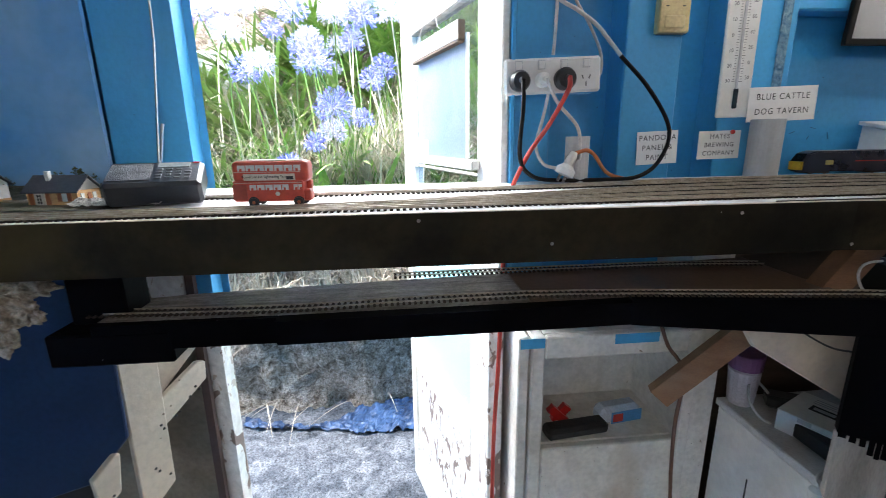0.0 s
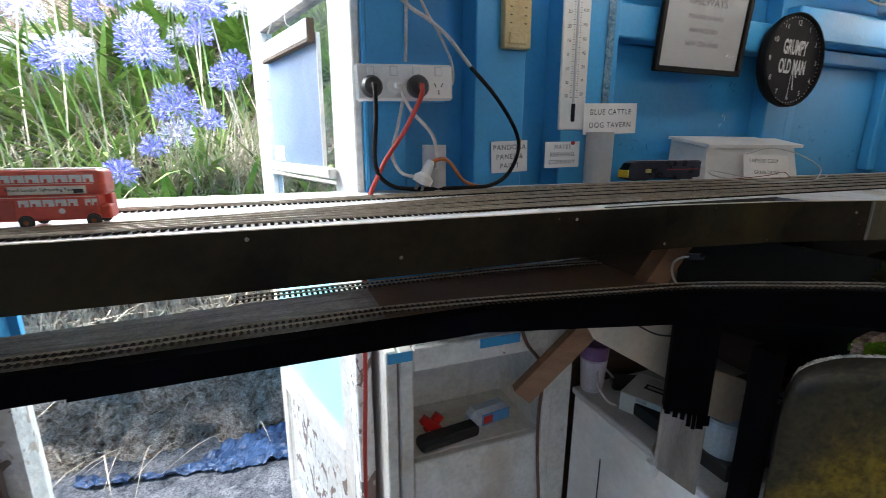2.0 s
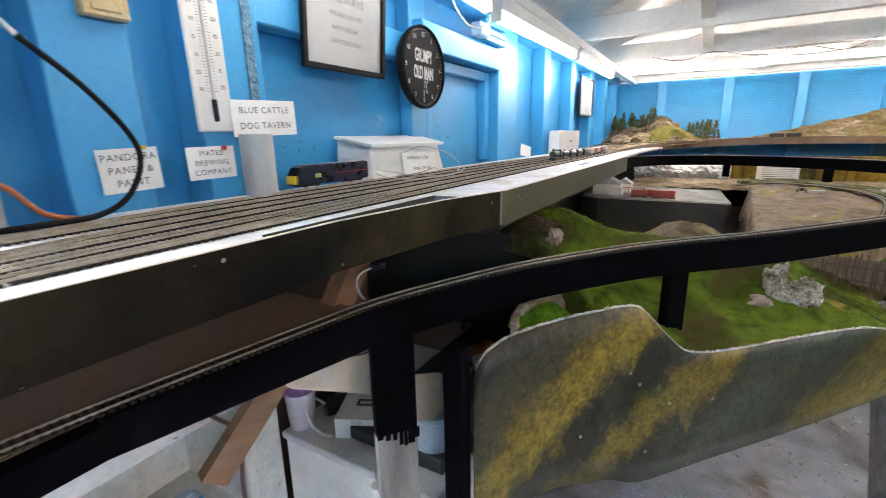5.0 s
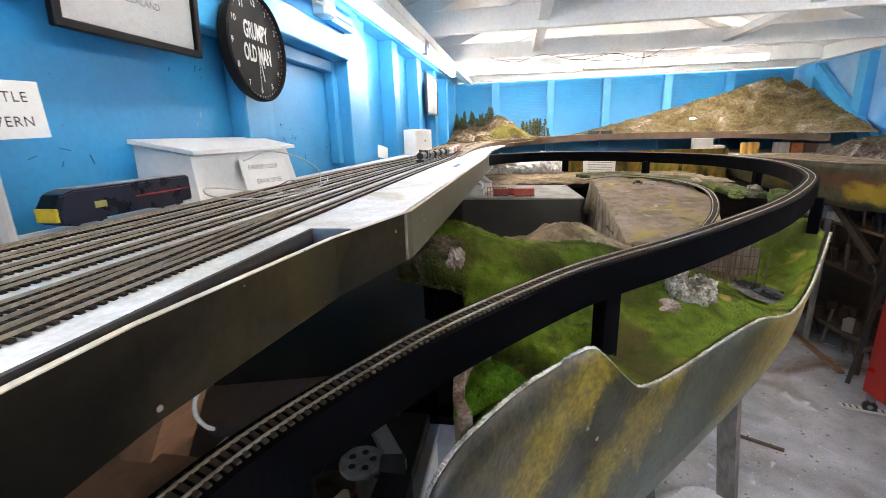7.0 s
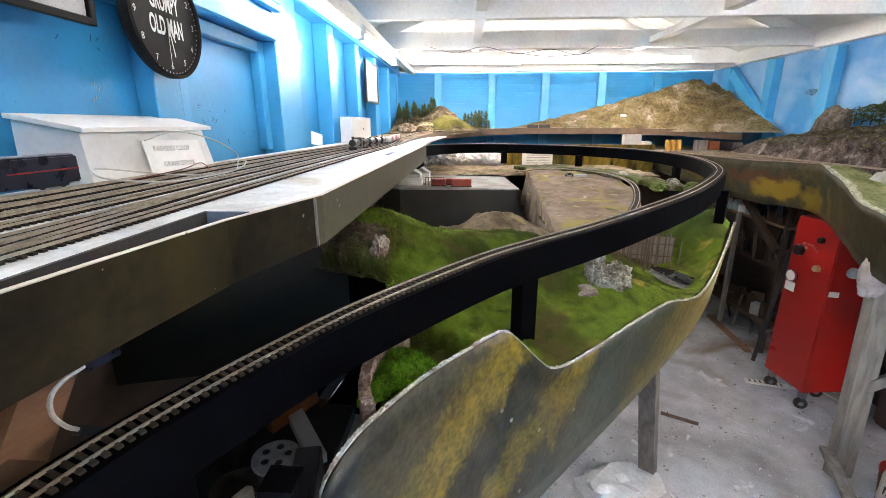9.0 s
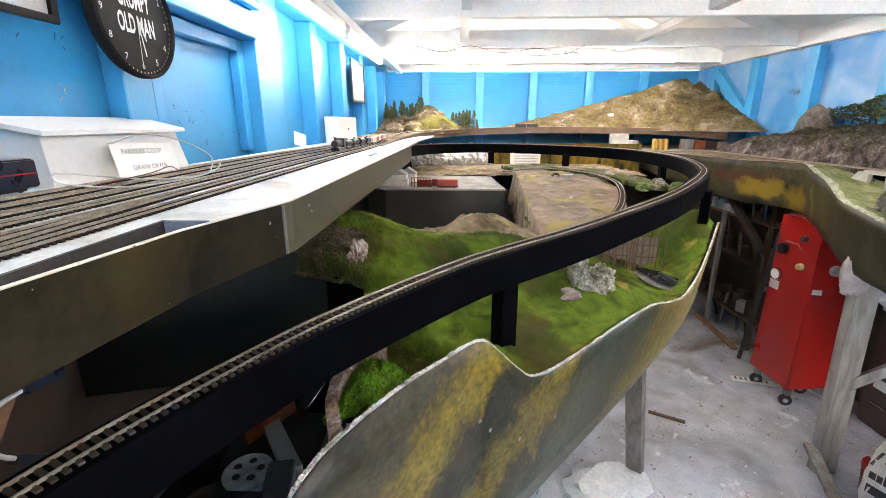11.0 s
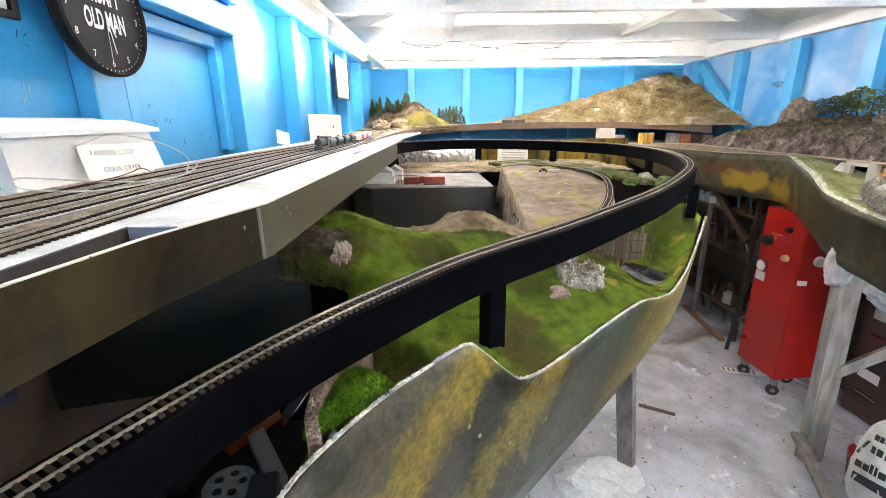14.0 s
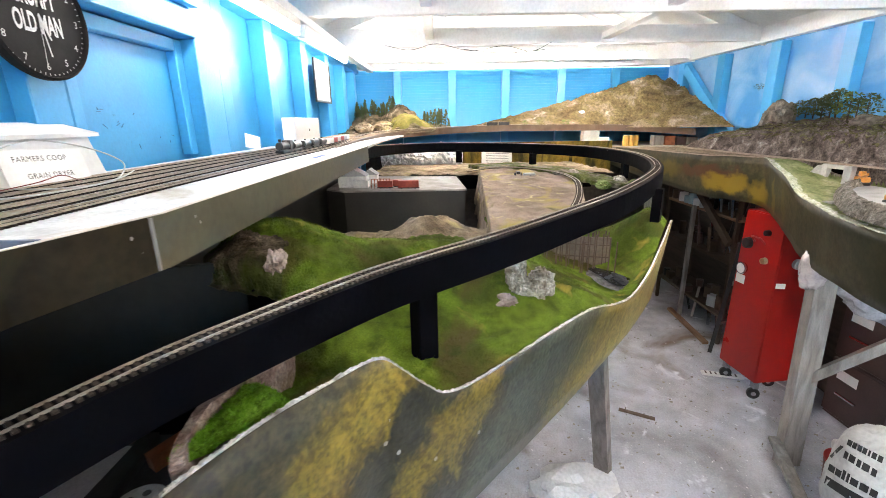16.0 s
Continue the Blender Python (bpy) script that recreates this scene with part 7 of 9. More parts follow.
def farm_box():
    t = thing("white_lidded_box", (1.44, 1.3, BT), "white painted wooden box with a sloping lid", "box")
    bm = bmesh.new()
    lo = [(1.25, 1.268), (1.637, 1.272), (1.675, 1.395), (1.25, 1.395)]
    hi = [(1.25, 1.275, 1.63), (1.61, 1.278, 1.63), (1.655, 1.395, 1.652), (1.255, 1.395, 1.652)]
    vs = [bm.verts.new((x, y, BT)) for x, y in lo] + [bm.verts.new(p) for p in hi]
    for f in ((3, 2, 1, 0), (4, 5, 6, 7), (0, 1, 5, 4), (1, 2, 6, 5), (2, 3, 7, 6), (3, 0, 4, 7)):
        bm.faces.new([vs[i] for i in f])
    part("box", bm, CLEAN, t)
    bm = bmesh.new()
    e = [(1.238, 1.258, 1.631), (1.625, 1.262, 1.631), (1.675, 1.395, 1.655), (1.243, 1.395, 1.655)]
    vs = [bm.verts.new(p) for p in e] + [bm.verts.new((p[0], p[1], p[2] + 0.008)) for p in e]
    for f in ((3, 2, 1, 0), (4, 5, 6, 7), (0, 1, 5, 4), (1, 2, 6, 5), (2, 3, 7, 6), (3, 0, 4, 7)):
        bm.faces.new([vs[i] for i in f])
    part("lid", bm, CLEAN, t)
    c = thing("paper_sign", (1.54, 1.25, BT), "white hand lettered card leaning on the white box", "sign", "paper signs")
    m = Matrix.Translation((1.455, 1.246, BT + 0.033)) @ Matrix.Rotation(radians(78), 4, "X") @ Matrix.Rotation(radians(-2), 4, "Z")
    part("sheet", slab(0.185, 0.066, 0.001, m), PAPER, c)
    words("FARMERS COOP", m @ Matrix.Translation((-0.01, 0.016, 0.0005)), 0.0145, INK, c, "handwriting", 1.15)
    words("GRAIN DRYER", m @ Matrix.Translation((0.0, -0.016, 0.0005)), 0.0145, INK, c, "handwriting", 1.15)
    loop = [(1.30, 1.20, BT + 0.07), (1.36, 1.18, BT + 0.085), (1.46, 1.17, BT + 0.068), (1.535, 1.16, BT + 0.035), (1.50, 1.14, BT + 0.012), (1.40, 1.10, BT + 0.007), (1.32, 1.13, BT + 0.008), (1.30, 1.19, BT + 0.012), (1.24, 1.22, BT + 0.025), (1.19, 1.21, BT + 0.03), (1.16, 1.17, BT + 0.02), (1.22, 1.12, BT + 0.008), (1.34, 1.09, BT + 0.008), (1.44, 1.10, BT + 0.012), (1.52, 1.13, BT + 0.016), (1.55, 1.15, BT + 0.014)]
    solid("thin_wire", tube(curve_through(loop, 6), 0.0014, 6), WHITE_CORD, "loose tangle of thin white wire on the tracks", "wire")
    curl = [(1.24, 1.19, BT + 0.008), (1.30, 1.14, BT + 0.02), (1.34, 1.13, BT + 0.028), (1.38, 1.14, BT + 0.018), (1.42, 1.16, BT + 0.008)]
    solid("thin_wire", tube(curve_through(curl, 6), 0.0009, 6), MAROON, "loose end of thin dark wire on the tracks", "wire")
    t = thing("small_white_cabinet", (3.0, 1.28, BT), "small white box with a door at the back of the yard", "box")
    part("box", B(2.96, 3.44, 1.24, 1.305, BT, 1.682, 0.002), CLEAN, t)
    part("door", B(2.97, 3.23, 1.2365, 1.2395, 1.56, 1.675, 0.001), CLEAN, t)
    part("knob", B(3.20, 3.21, 1.233, 1.2363, 1.61, 1.622), BLACK_PLASTIC, t)
    solid("small_card", slab(0.16, 0.058, 0.001, facing_south(2.62, 1.325, BT + 0.03, -8)), PAPER, "small white card leaning against the wall", "card")
    t = thing("deck_hatch", (1.06, 0.9, BT), "blue grey end of the sunken slot in the board", "hatch")
    part("end_block", B(1.005, 1.02, 0.862, 0.93, 1.50, BT - 0.0125), M("slate_blue_paint", (0.18, 0.21, 0.30), 0.6), t)
    for x, y, w, d, mt in ((1.9, 0.90, 0.10, 0.02, PAPER), (2.05, 0.885, 0.12, 0.014, M("faded_blue_print", (0.12, 0.18, 0.40), 0.7, bump=0))):
        solid("paper_scrap", B(x - w / 2, x + w / 2, y - d / 2, y + d / 2, BT + 0.0005, BT + 0.0015), mt, "paper scrap lying on the grey board", "paper")


farm_box()


# ---- under the boards, beside the door ----
def shelf_unit():
    t = thing("white_shelf_unit", (0.52, 1.3, 0), "white painted open shelf unit built against the wall", "shelf unit")
    part("stile", B(0.3455, 0.368, 1.185, 1.40, 0, 1.238, 0.003), WHITE, t)
    part("stile", B(0.372, 0.400, 1.18, 1.40, 0, 1.238, 0.003), WHITE, t)
    part("top_rail", B(0.401, 0.715, 1.18, 1.20, 1.188, 1.238, 0.003), WHITE, t)
    part("top", B(0.401, 0.715, 1.2005, 1.40, 1.222, 1.238), WHITE, t)
    part("back", B(0.401, 0.717, 1.385, 1.40, 0, 1.22), WHITE, t)
    part("side", B(0.7155, 0.742, 1.18, 1.40, 0, 1.238, 0.003), WHITE, t)
    part("shelf", B(0.401, 0.715, 1.20, 1.384, 0.955, 0.972, 0.002), WHITE, t)
    part("front_board", B(0.401, 0.715, 1.18, 1.199, 0.5, 0.972, 0.003), WHITE, t)
    for x0, x1 in ((0.347, 0.398), (0.548, 0.645)):
        part("paint_patch", B(x0, x1, 1.1785, 1.1795, 1.216, 1.2375), BLUE_STUD, t, "splash of blue wall paint")
    g = thing("soap_pack", (0.57, 1.3, 0.9725), "blue and white plastic wrapped soap pack", "packet")
    m = Matrix.Translation((0.612, 1.27, 0.9725)) @ Matrix.Rotation(radians(8), 4, "Z")
    part("pack", add_box(bmesh.new(), -0.055, 0.055, -0.03, 0.02, 0, 0.045, 0.014, m), M("clear_wrap", (0.62, 0.72, 0.82), 0.25, (0.5, 0.62, 0.75), 30), g)
    part("print", add_box(bmesh.new(), -0.03, 0.05, -0.0312, -0.0302, 0.008, 0.037, 0, m), M("blue_print", (0.08, 0.32, 0.68), 0.4), g, "blue printed band")
    part("print", add_box(bmesh.new(), -0.026, 0.0, -0.032, -0.0313, 0.012, 0.032, 0, m), RED, g, "red printed patch")
    g = thing("red_clip", (0.455, 1.25, 0.9725), "small red plastic clip on the shelf", "clip")
    m = Matrix.Translation((0.465, 1.255, 0.9725))
    part("jaw", beam(m @ Vector((-0.022, 0, 0.05)), m @ Vector((0.018, 0, 0.012)), 0.014, 0.02), RED, g)
    part("jaw", beam(m @ Vector((0.022, 0.004, 0.05)), m @ Vector((-0.01, 0.004, 0.012)), 0.014, 0.02), RED, g)
    part("foot", add_box(bmesh.new(), -0.012, 0.014, -0.01, 0.01, 0, 0.016, 0.002, m), WHITE_PLASTIC, g)
    solid("black_brush", add_box(bmesh.new(), -0.075, 0.075, -0.022, 0.022, 0, 0.028, 0.008, Matrix.Translation((0.495, 1.225, 0.9725)) @ Matrix.Rotation(radians(6), 4, "Z")), M("black_bristle", (0.012, 0.011, 0.011), 0.9, (0.03, 0.026, 0.024), 60, 400, 0.9), "black bristle brush lying on the shelf", "brush")
    solid("brown_cable", tube(curve_through([(0.64, 1.172, 1.26), (0.66, 1.17, 1.21), (0.705, 1.172, 1.14), (0.70, 1.172, 1.02), (0.705, 1.172, 0.9), (0.72, 1.172, 0.7), (0.72, 1.17, 0.3), (0.72, 1.16, 0.01)], 8), 0.004), M("brown_flex", (0.16, 0.07, 0.045), 0.5, bump=0.02), "thin brown cable hanging down the shelf side", "cable")
    solid("wall_panel", B(0.345, 1.45, 1.4005, 1.4185, 0, 1.24), WHITE, "white painted lower wall lining", "wall panel", kind="structure")
    # Brown board, toned dark and extended to stand for unlit space.
    solid("back_board", B(0.8425, 2.3, 1.338, 1.352, 0, BT - 0.016), M("shaded_brown_board", (0.085, 0.055, 0.038), 0.6, (0.06, 0.038, 0.027), 4, 90, 0.1, stretch=(1, 6, 6)), "bare brown board, toned dark for the unlit space", "panel")
    solid("white_post", B(0.7425, 0.842, 1.24, 1.40, 0, 1.44, 0.003), WHITE, "white painted upright with stains beside the shelf", "post")


shelf_unit()


# Brace pine darkened in colour for the dim place under the yard board.
BRACE_BROWN = M("dimmed_pine", (0.27, 0.14, 0.075), 0.55, (0.17, 0.085, 0.045), 5, 90, 0.15, amount=0.5, stretch=(1, 6, 6))
# Cupboard white, raised to carry the daylight from the door.
DAYLIT_WHITE = R("daylit_white_paint", ((0.72, 0.70, 0.66), (0.82, 0.81, 0.79), (0.85, 0.85, 0.84)), 3.0, rough=0.4, fine=90, bump=0.1, spec=0.4, grain=0.12, over=(((0.30, 0.24, 0.18), 26.0, (1, 1, 0.5), 0.70, 0.76),))


def bench_things():
    t = thing("white_chest", (1.05, 1.03, 0), "white painted cupboard with a dusty top", "cupboard")
    part("body", B(0.85, 1.33, 0.845, 1.235, 0, 1.012, 0.004), DAYLIT_WHITE, t)
    part("top", B(0.845, 1.34, 0.84, 1.24, 1.0125, 1.03, 0.003), M("dusty_white_top", (0.62, 0.62, 0.62), 0.5, (0.48, 0.47, 0.46), 8), t, "dusty grey top")
    part("door_gap", B(0.8485, 0.8498, 1.12, 1.123, 0.1, 0.9), INK, t)
    b = thing("adaptor_box", (0.96, 1.12, 1.03), "white carton holding a power adaptor", "carton")
    m = Matrix.Translation((0.886, 1.118, 1.0305)) @ Matrix.Rotation(radians(-65), 4, "Z")
    part("carton", add_box(bmesh.new(), 0, 0.096, 0, 0.12, 0, 0.045, 0.001, m), PAPER, b)
    part("flap", add_box(bmesh.new(), 0, 0.096, 0, 0.12, 0.0455, 0.047, 0, m), PAPER, b)
    part("thumb_notch", add_box(bmesh.new(), 0.036, 0.06, -0.0006, 0.0, 0.036, 0.0446, 0, m), GREY_PVC, b)
    part("printed_band", add_box(bmesh.new(), 0.034, 0.082, 0.05, 0.075, 0.0472, 0.0477, 0, m), INK, b, "dark printed band")
    part("printed_band", add_box(bmesh.new(), 0.04, 0.076, 0.057, 0.068, 0.0477, 0.0481, 0, m), GREY_PVC, b, "pale lettering bar")
    for i in range(3):
        part("printed_bar", add_box(bmesh.new(), 0.03, 0.085, 0.085 + 0.009 * i, 0.088 + 0.009 * i, 0.0472, 0.0476, 0, m), GREY_PVC, b)
    solid("power_adaptor", add_box(bmesh.new(), -0.045, 0.045, -0.022, 0.022, 0, 0.03, 0.006, Matrix.Translation((0.975, 1.18, 1.0305)) @ Matrix.Rotation(radians(-30), 4, "Z")), BLACK_PLASTIC, "black power adaptor beside the carton", "adaptor")
    solid("adaptor_lead", tube(curve_through([(0.945, 1.195, 1.05), (0.915, 1.205, 1.085), (0.88, 1.19, 1.095), (0.862, 1.165, 1.07), (0.868, 1.14, 1.045), (0.884, 1.125, 1.036)], 8), 0.003), WHITE_CORD, "white lead curling off the cupboard top", "cable")
    j = thing("purple_jar", (0.845, 1.21, 1.03), "purple and white plastic jar", "jar")
    part("jar", lathe([(0.024, 0), (0.027, 0.006), (0.033, 0.085), (0.031, 0.09)], (0.885, 1.215, 1.0305), 22), M("cloudy_white_plastic", (0.55, 0.52, 0.58), 0.35), j)
    part("lid", lathe([(0.034, 0.0905), (0.036, 0.125), (0.034, 0.128)], (0.885, 1.215, 1.0305), 22), M("purple_plastic", (0.20, 0.09, 0.22), 0.4), j, "purple lid")
    p = thing("blue_paint_pot", (0.95, 0.90, 1.03), "pale blue plastic paint pot", "pot")
    part("pot", lathe([(0.036, 0), (0.04, 0.002), (0.042, 0.10)], (0.945, 0.905, 1.0305), 24), M("pale_blue_plastic", (0.42, 0.55, 0.68), 0.5, (0.5, 0.55, 0.6), 12), p)
    part("rim", lathe([(0.044, 0.1), (0.044, 0.108), (0.038, 0.108)], (0.945, 0.905, 1.0305), 24), M("pale_blue_rim", (0.35, 0.45, 0.55), 0.5), p)
    m = Matrix.Translation((0.797, 0.885, 0)) @ Matrix.Rotation(radians(-38), 4, "Z")
    b = thing("bracket_post", (0.80, 0.88, 1.06), "timber bracket half painted black", "post")
    part("painted_end", add_box(bmesh.new(), -0.034, 0.034, -0.011, 0.011, 1.192, 1.391, 0.002, m), BLACK, b)
    bm = add_box(bmesh.new(), -0.034, 0.034, -0.0108, 0.0108, 1.055, 1.1915, 0.002, m)
    for v in bm.verts:
        if v.co.z < 1.1:
            v.co.z -= 0.6 * (m.inverted() @ v.co).x
    part("raw_end", bm, GREY_WOOD, b, "bare weathered lower end")
    a = -0.033
    while a < 0.030:
        w = _r.uniform(0.003, 0.012)
        part("paint_drip", add_box(bmesh.new(), a, a + w, -0.0116, -0.0109, 1.190 - 0.022 * math.exp(-((a - 0.012) / 0.016) ** 2) - _r.uniform(0.001, 0.006), 1.196, 0, m), BLACK, b)
        a += w * _r.uniform(0.8, 1.5)
    g = thing("ply_gusset", (0.78, 1.0, 1.28), "pale plywood gusset board under the deck", "bracket")
    part("board", plate([(0.664, 1.345), (0.672, 1.322), (0.692, 1.292), (0.897, 1.166), (0.897, 1.325)], 0.994, 1.006), RAW_PALE, g)
    part("thin_lead", tube(curve_through([(0.76, 0.99, 1.325), (0.79, 0.988, 1.305), (0.83, 0.988, 1.285), (0.87, 0.988, 1.275)], 6), 0.0018, 6), INK, g)
    solid("ply_offcut", plate([(0.838, 1.268), (0.948, 1.218), (0.954, 1.118), (0.855, 1.17)], 0.884, 0.894), RAW_PALE, "pale plywood offcut behind the bracket", "board")
    solid("pine_brace", beam((0.636, 1.15, 1.105), (0.785, 1.10, 1.285), 0.026, 0.046), RAW_WOOD, "diagonal pine brace under the deck", "brace")
    solid("pine_brace", beam((0.775, 0.985, 1.375), (0.872, 0.985, 1.50), 0.03, 0.045), BRACE_BROWN, "diagonal pine brace under the yard board", "brace")
    c = thing("cable_joint", (0.86, 0.95, 1.405), "blue inline connectors joined by a white lead", "connector")
    part("connector", beam((0.833, 0.947, 1.449), (0.868, 0.947, 1.446), 0.008, 0.010), NAVY, c, "dark blue connector")
    part("lead", tube(curve_through([(0.833, 0.947, 1.449), (0.814, 0.947, 1.448), (0.801, 0.947, 1.442), (0.798, 0.947, 1.428), (0.806, 0.947, 1.411), (0.816, 0.947, 1.4)], 8), 0.0019), WHITE_CORD, c)
    part("connector", beam((0.814, 0.947, 1.401), (0.844, 0.947, 1.375), 0.007, 0.008), NAVY, c, "dark blue connector")
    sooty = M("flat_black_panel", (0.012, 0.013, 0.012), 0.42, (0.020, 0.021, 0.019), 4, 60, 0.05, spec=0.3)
    # Added black sheet: hides the blue wall and stands for dim space.
    solid("under_board_dark", B(1.46, 3.9, 1.10, 1.115, 1.05, BT - 0.0155), sooty, "black sheet added for the dark space under the board", "panel")
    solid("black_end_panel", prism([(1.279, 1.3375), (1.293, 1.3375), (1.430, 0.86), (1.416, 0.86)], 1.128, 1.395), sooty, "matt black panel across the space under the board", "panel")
    solid("black_post", add_box(bmesh.new(), -0.014, 0.014, -0.031, 0.031, 1.0505, 1.356, 0.003, Matrix.Translation((1.376, 0.818, 0)) @ Matrix.Rotation(radians(14), 4, "Z")), BLACK, "black painted post carrying the hill edge", "post")
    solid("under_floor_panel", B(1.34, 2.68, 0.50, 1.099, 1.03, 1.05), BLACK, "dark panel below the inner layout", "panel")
    r = thing("cable_reel", (1.10, 0.93, 1.045), "scratched pale plastic reel on the clutter", "reel")
    part("flange", lathe([(0.036, 0), (0.037, 0.003), (0.037, 0.008), (0.034, 0.009)], (1.09, 0.925, 1.128), 30), M("scratched_grey_plastic", (0.45, 0.46, 0.48), 0.4, (0.25, 0.26, 0.27), 60, 200), r)
    part("core", lathe([(0.018, 0), (0.018, 0.055)], (1.09, 0.925, 1.072), 24), GREY_PVC, r)
    part("flange", lathe([(0.036, 0), (0.037, 0.003), (0.036, 0.007)], (1.09, 0.925, 1.064), 30), GREY_PVC, r)
    for i in range(5):
        a = i * 1.257
        part("hole_mark", lathe([(0.006, 0.0092), (0.0055, 0.0098)], (1.09 + 0.019 * math.cos(a), 0.925 + 0.019 * math.sin(a), 1.128), 12), INK, r)
    n = thing("old_tin", (1.05, 0.975, 1.03), "open rusty tin among the clutter", "tin")
    part("wall", lathe([(0.042, 0), (0.042, 0.085), (0.040, 0.085), (0.040, 0.003)], (1.045, 0.965, 1.0305), 30), M("dull_tin", (0.22, 0.18, 0.14), 0.45, (0.12, 0.09, 0.07), 30, metal=0.6), n)
    solid("clutter_tray", B(0.90, 1.33, 0.86, 1.09, 1.0305, 1.0635, 0.003), M("dark_tray", (0.02, 0.02, 0.024), 0.5), "dark tray of odds and ends on the cupboard", "tray")
    solid("grey_block", add_box(bmesh.new(), -0.055, 0.055, -0.02, 0.02, 1.064, 1.15, 0.003, Matrix.Translation((1.045, 0.862, 0)) @ Matrix.Rotation(radians(12), 4, "Z")), M("grey_block_felt", (0.07, 0.07, 0.085), 0.8, (0.05, 0.05, 0.06), 60, 300, 0.4), "grey rectangular block among the clutter", "block")
    solid("orange_offcut", beam((1.22, 1.0, 1.09), (1.31, 0.94, 1.10), 0.025, 0.03), RUST, "orange brown wooden offcut", "offcut")
    solid("steel_ruler", beam((1.30, 0.93, 1.075), (1.40, 0.86, 1.16), 0.026, 0.003), CHROME, "steel rule leaning among the clutter", "ruler")
    for a, b, w, mt in (((0.93, 0.90, 1.075), (1.02, 1.0, 1.08), 0.02, DEEP_BLUE), ((1.15, 0.88, 1.075), (1.27, 0.97, 1.085), 0.03, GREY_PVC), ((1.12, 1.03, 1.08), (1.30, 1.05, 1.08), 0.03, BLACK_PLASTIC), ((1.0, 0.89, 1.09), (1.05, 0.93, 1.10), 0.012, RED)):
        solid("tool_offcut", beam(a, b, w, 0.02), mt, "loose offcut lying in the tray", "offcut", "offcuts")
    c = thing("hanging_plug", (0.845, 0.97, 0.95), "white mains plug hanging on its lead over the cupboard edge", "plug")
    part("lead", tube(curve_through([(0.93, 1.0, 1.045), (0.86, 0.985, 1.037), (0.842, 0.975, 1.03), (0.837, 0.966, 1.028), (0.8365, 0.965, 1.022)], 6), 0.0022, 7), WHITE_CORD, c)
    part("body", lathe([(0.004, 0.0), (0.009, 0.006), (0.013, 0.022), (0.013, 0.036), (0.004, 0.042)], (0.8365, 0.965, 0.981), 16), WHITE_PLASTIC, c)


bench_things()


def left_of_door():
    s = thing("dark_blue_sheet", (-0.5, 1.105, 1.04), "dark blue painted sheet leaning under the board", "sheet")
    part("panel", plate([(-0.375, 1.5335), (-0.377, 1.27), (-0.382, 1.131), (-0.456, 1.041), (-0.66, 0.98), (-0.9, 0.98), (-0.9, 1.5335)], 1.10, 1.108), DEEP_BLUE, s)
    for x, z in ((-0.40, 1.42), (-0.42, 1.30)):
        part("screw", lathe([(0.006, 0), (0.004, 0.003)], (x, 1.0995, z), 12, axis=Matrix.Rotation(radians(90), 4, "X")), INK, s)
    t = thing("slatted_crate", (-0.42, 1.3, 0.0), "crate of bare nailed timber slats", "crate")

    def slat(pts, back=0.0):
        """A board of the crate, whose open side is turned to the doorway."""
        bm = plate(pts, -0.007, 0.007)
        bm.transform(Matrix.Translation((-0.372 - 0.848 * back, 1.157 + 0.53 * back, 0)) @ Matrix.Rotation(radians(58), 4, "Z"))
        part("slat", bm, RAW_PALE, t)
    slat([(-0.038, 1.31), (0.027, 1.31), (0.027, 1.236), (0.02, 0.978), (-0.031, 0.945), (-0.043, 0.975)])
    slat([(0.022, 1.147), (0.112, 1.19), (0.13, 1.184), (0.127, 1.145), (0.038, 1.095), (0.027, 1.093)], 0.018)
    slat([(0.03, 1.215), (0.035, 1.248), (0.138, 1.24), (0.128, 1.216), (0.041, 1.15)], 0.034)
    slat([(-0.11, 1.078), (-0.072, 1.103), (-0.062, 1.101), (-0.072, 1.028), (-0.106, 1.006)])
    part("slat", plate([(-0.445, 1.28), (-0.447, 1.47), (-0.336, 1.47), (-0.339, 1.28)], 1.288, 1.298), PEEL, t, "flaking white board")
    part("post", beam((-0.328, 1.285, 0), (-0.322, 1.285, 1.5), 0.016, 0.016), BROWN_STEEL, t, "rough dark brown upright")
    m = Matrix.Translation((-0.372, 1.157, 0)) @ Matrix.Rotation(radians(58), 4, "Z")
    for x, back, z in ((0.012, 0, 1.11), (0.016, 0, 1.10), (-0.012, 0, 1.03), (-0.006, 0, 1.02), (0.012, 0, 1.0), (0.10, 0.018, 1.14), (0.107, 0.018, 1.13), (0.085, 0.018, 1.125), (0.06, 0.018, 1.105), (0.052, 0.018, 1.10), (-0.085, 0, 1.03), (-0.09, 0, 1.01)):
        part("nail_head", lathe([(0.0028, 0), (0.002, 0.0015)], (0, 0, 0), 8, axis=m @ Matrix.Translation((x, back - 0.0072, z)) @ Matrix.Rotation(radians(90), 4, "X")), INK, t)
    solid("inner_board", B(-0.60, -0.334, 1.302, 1.3095, 0.3, 1.25), M("dusty_inner_board", (0.30, 0.26, 0.20), 0.8, (0.18, 0.15, 0.11), 8, 90, 0.3), "dusty brown board behind the slats", "board")
    for c, r, sd in (((-0.395, 0.985, 1.455), (0.045, 0.012, 0.016), 7), ((-0.41, 0.985, 1.42), (0.032, 0.012, 0.03), 9), ((-0.43, 0.985, 1.385), (0.014, 0.01, 0.03), 13)):
        solid("plaster_lump", lump(c, r, sd, rough=0.9), R("torn_plaster", ((0.12, 0.08, 0.05), (0.35, 0.29, 0.22), (0.62, 0.58, 0.52)), 26, fine=150, bump=1.0), "torn plaster scenery edge under the board", "plaster")
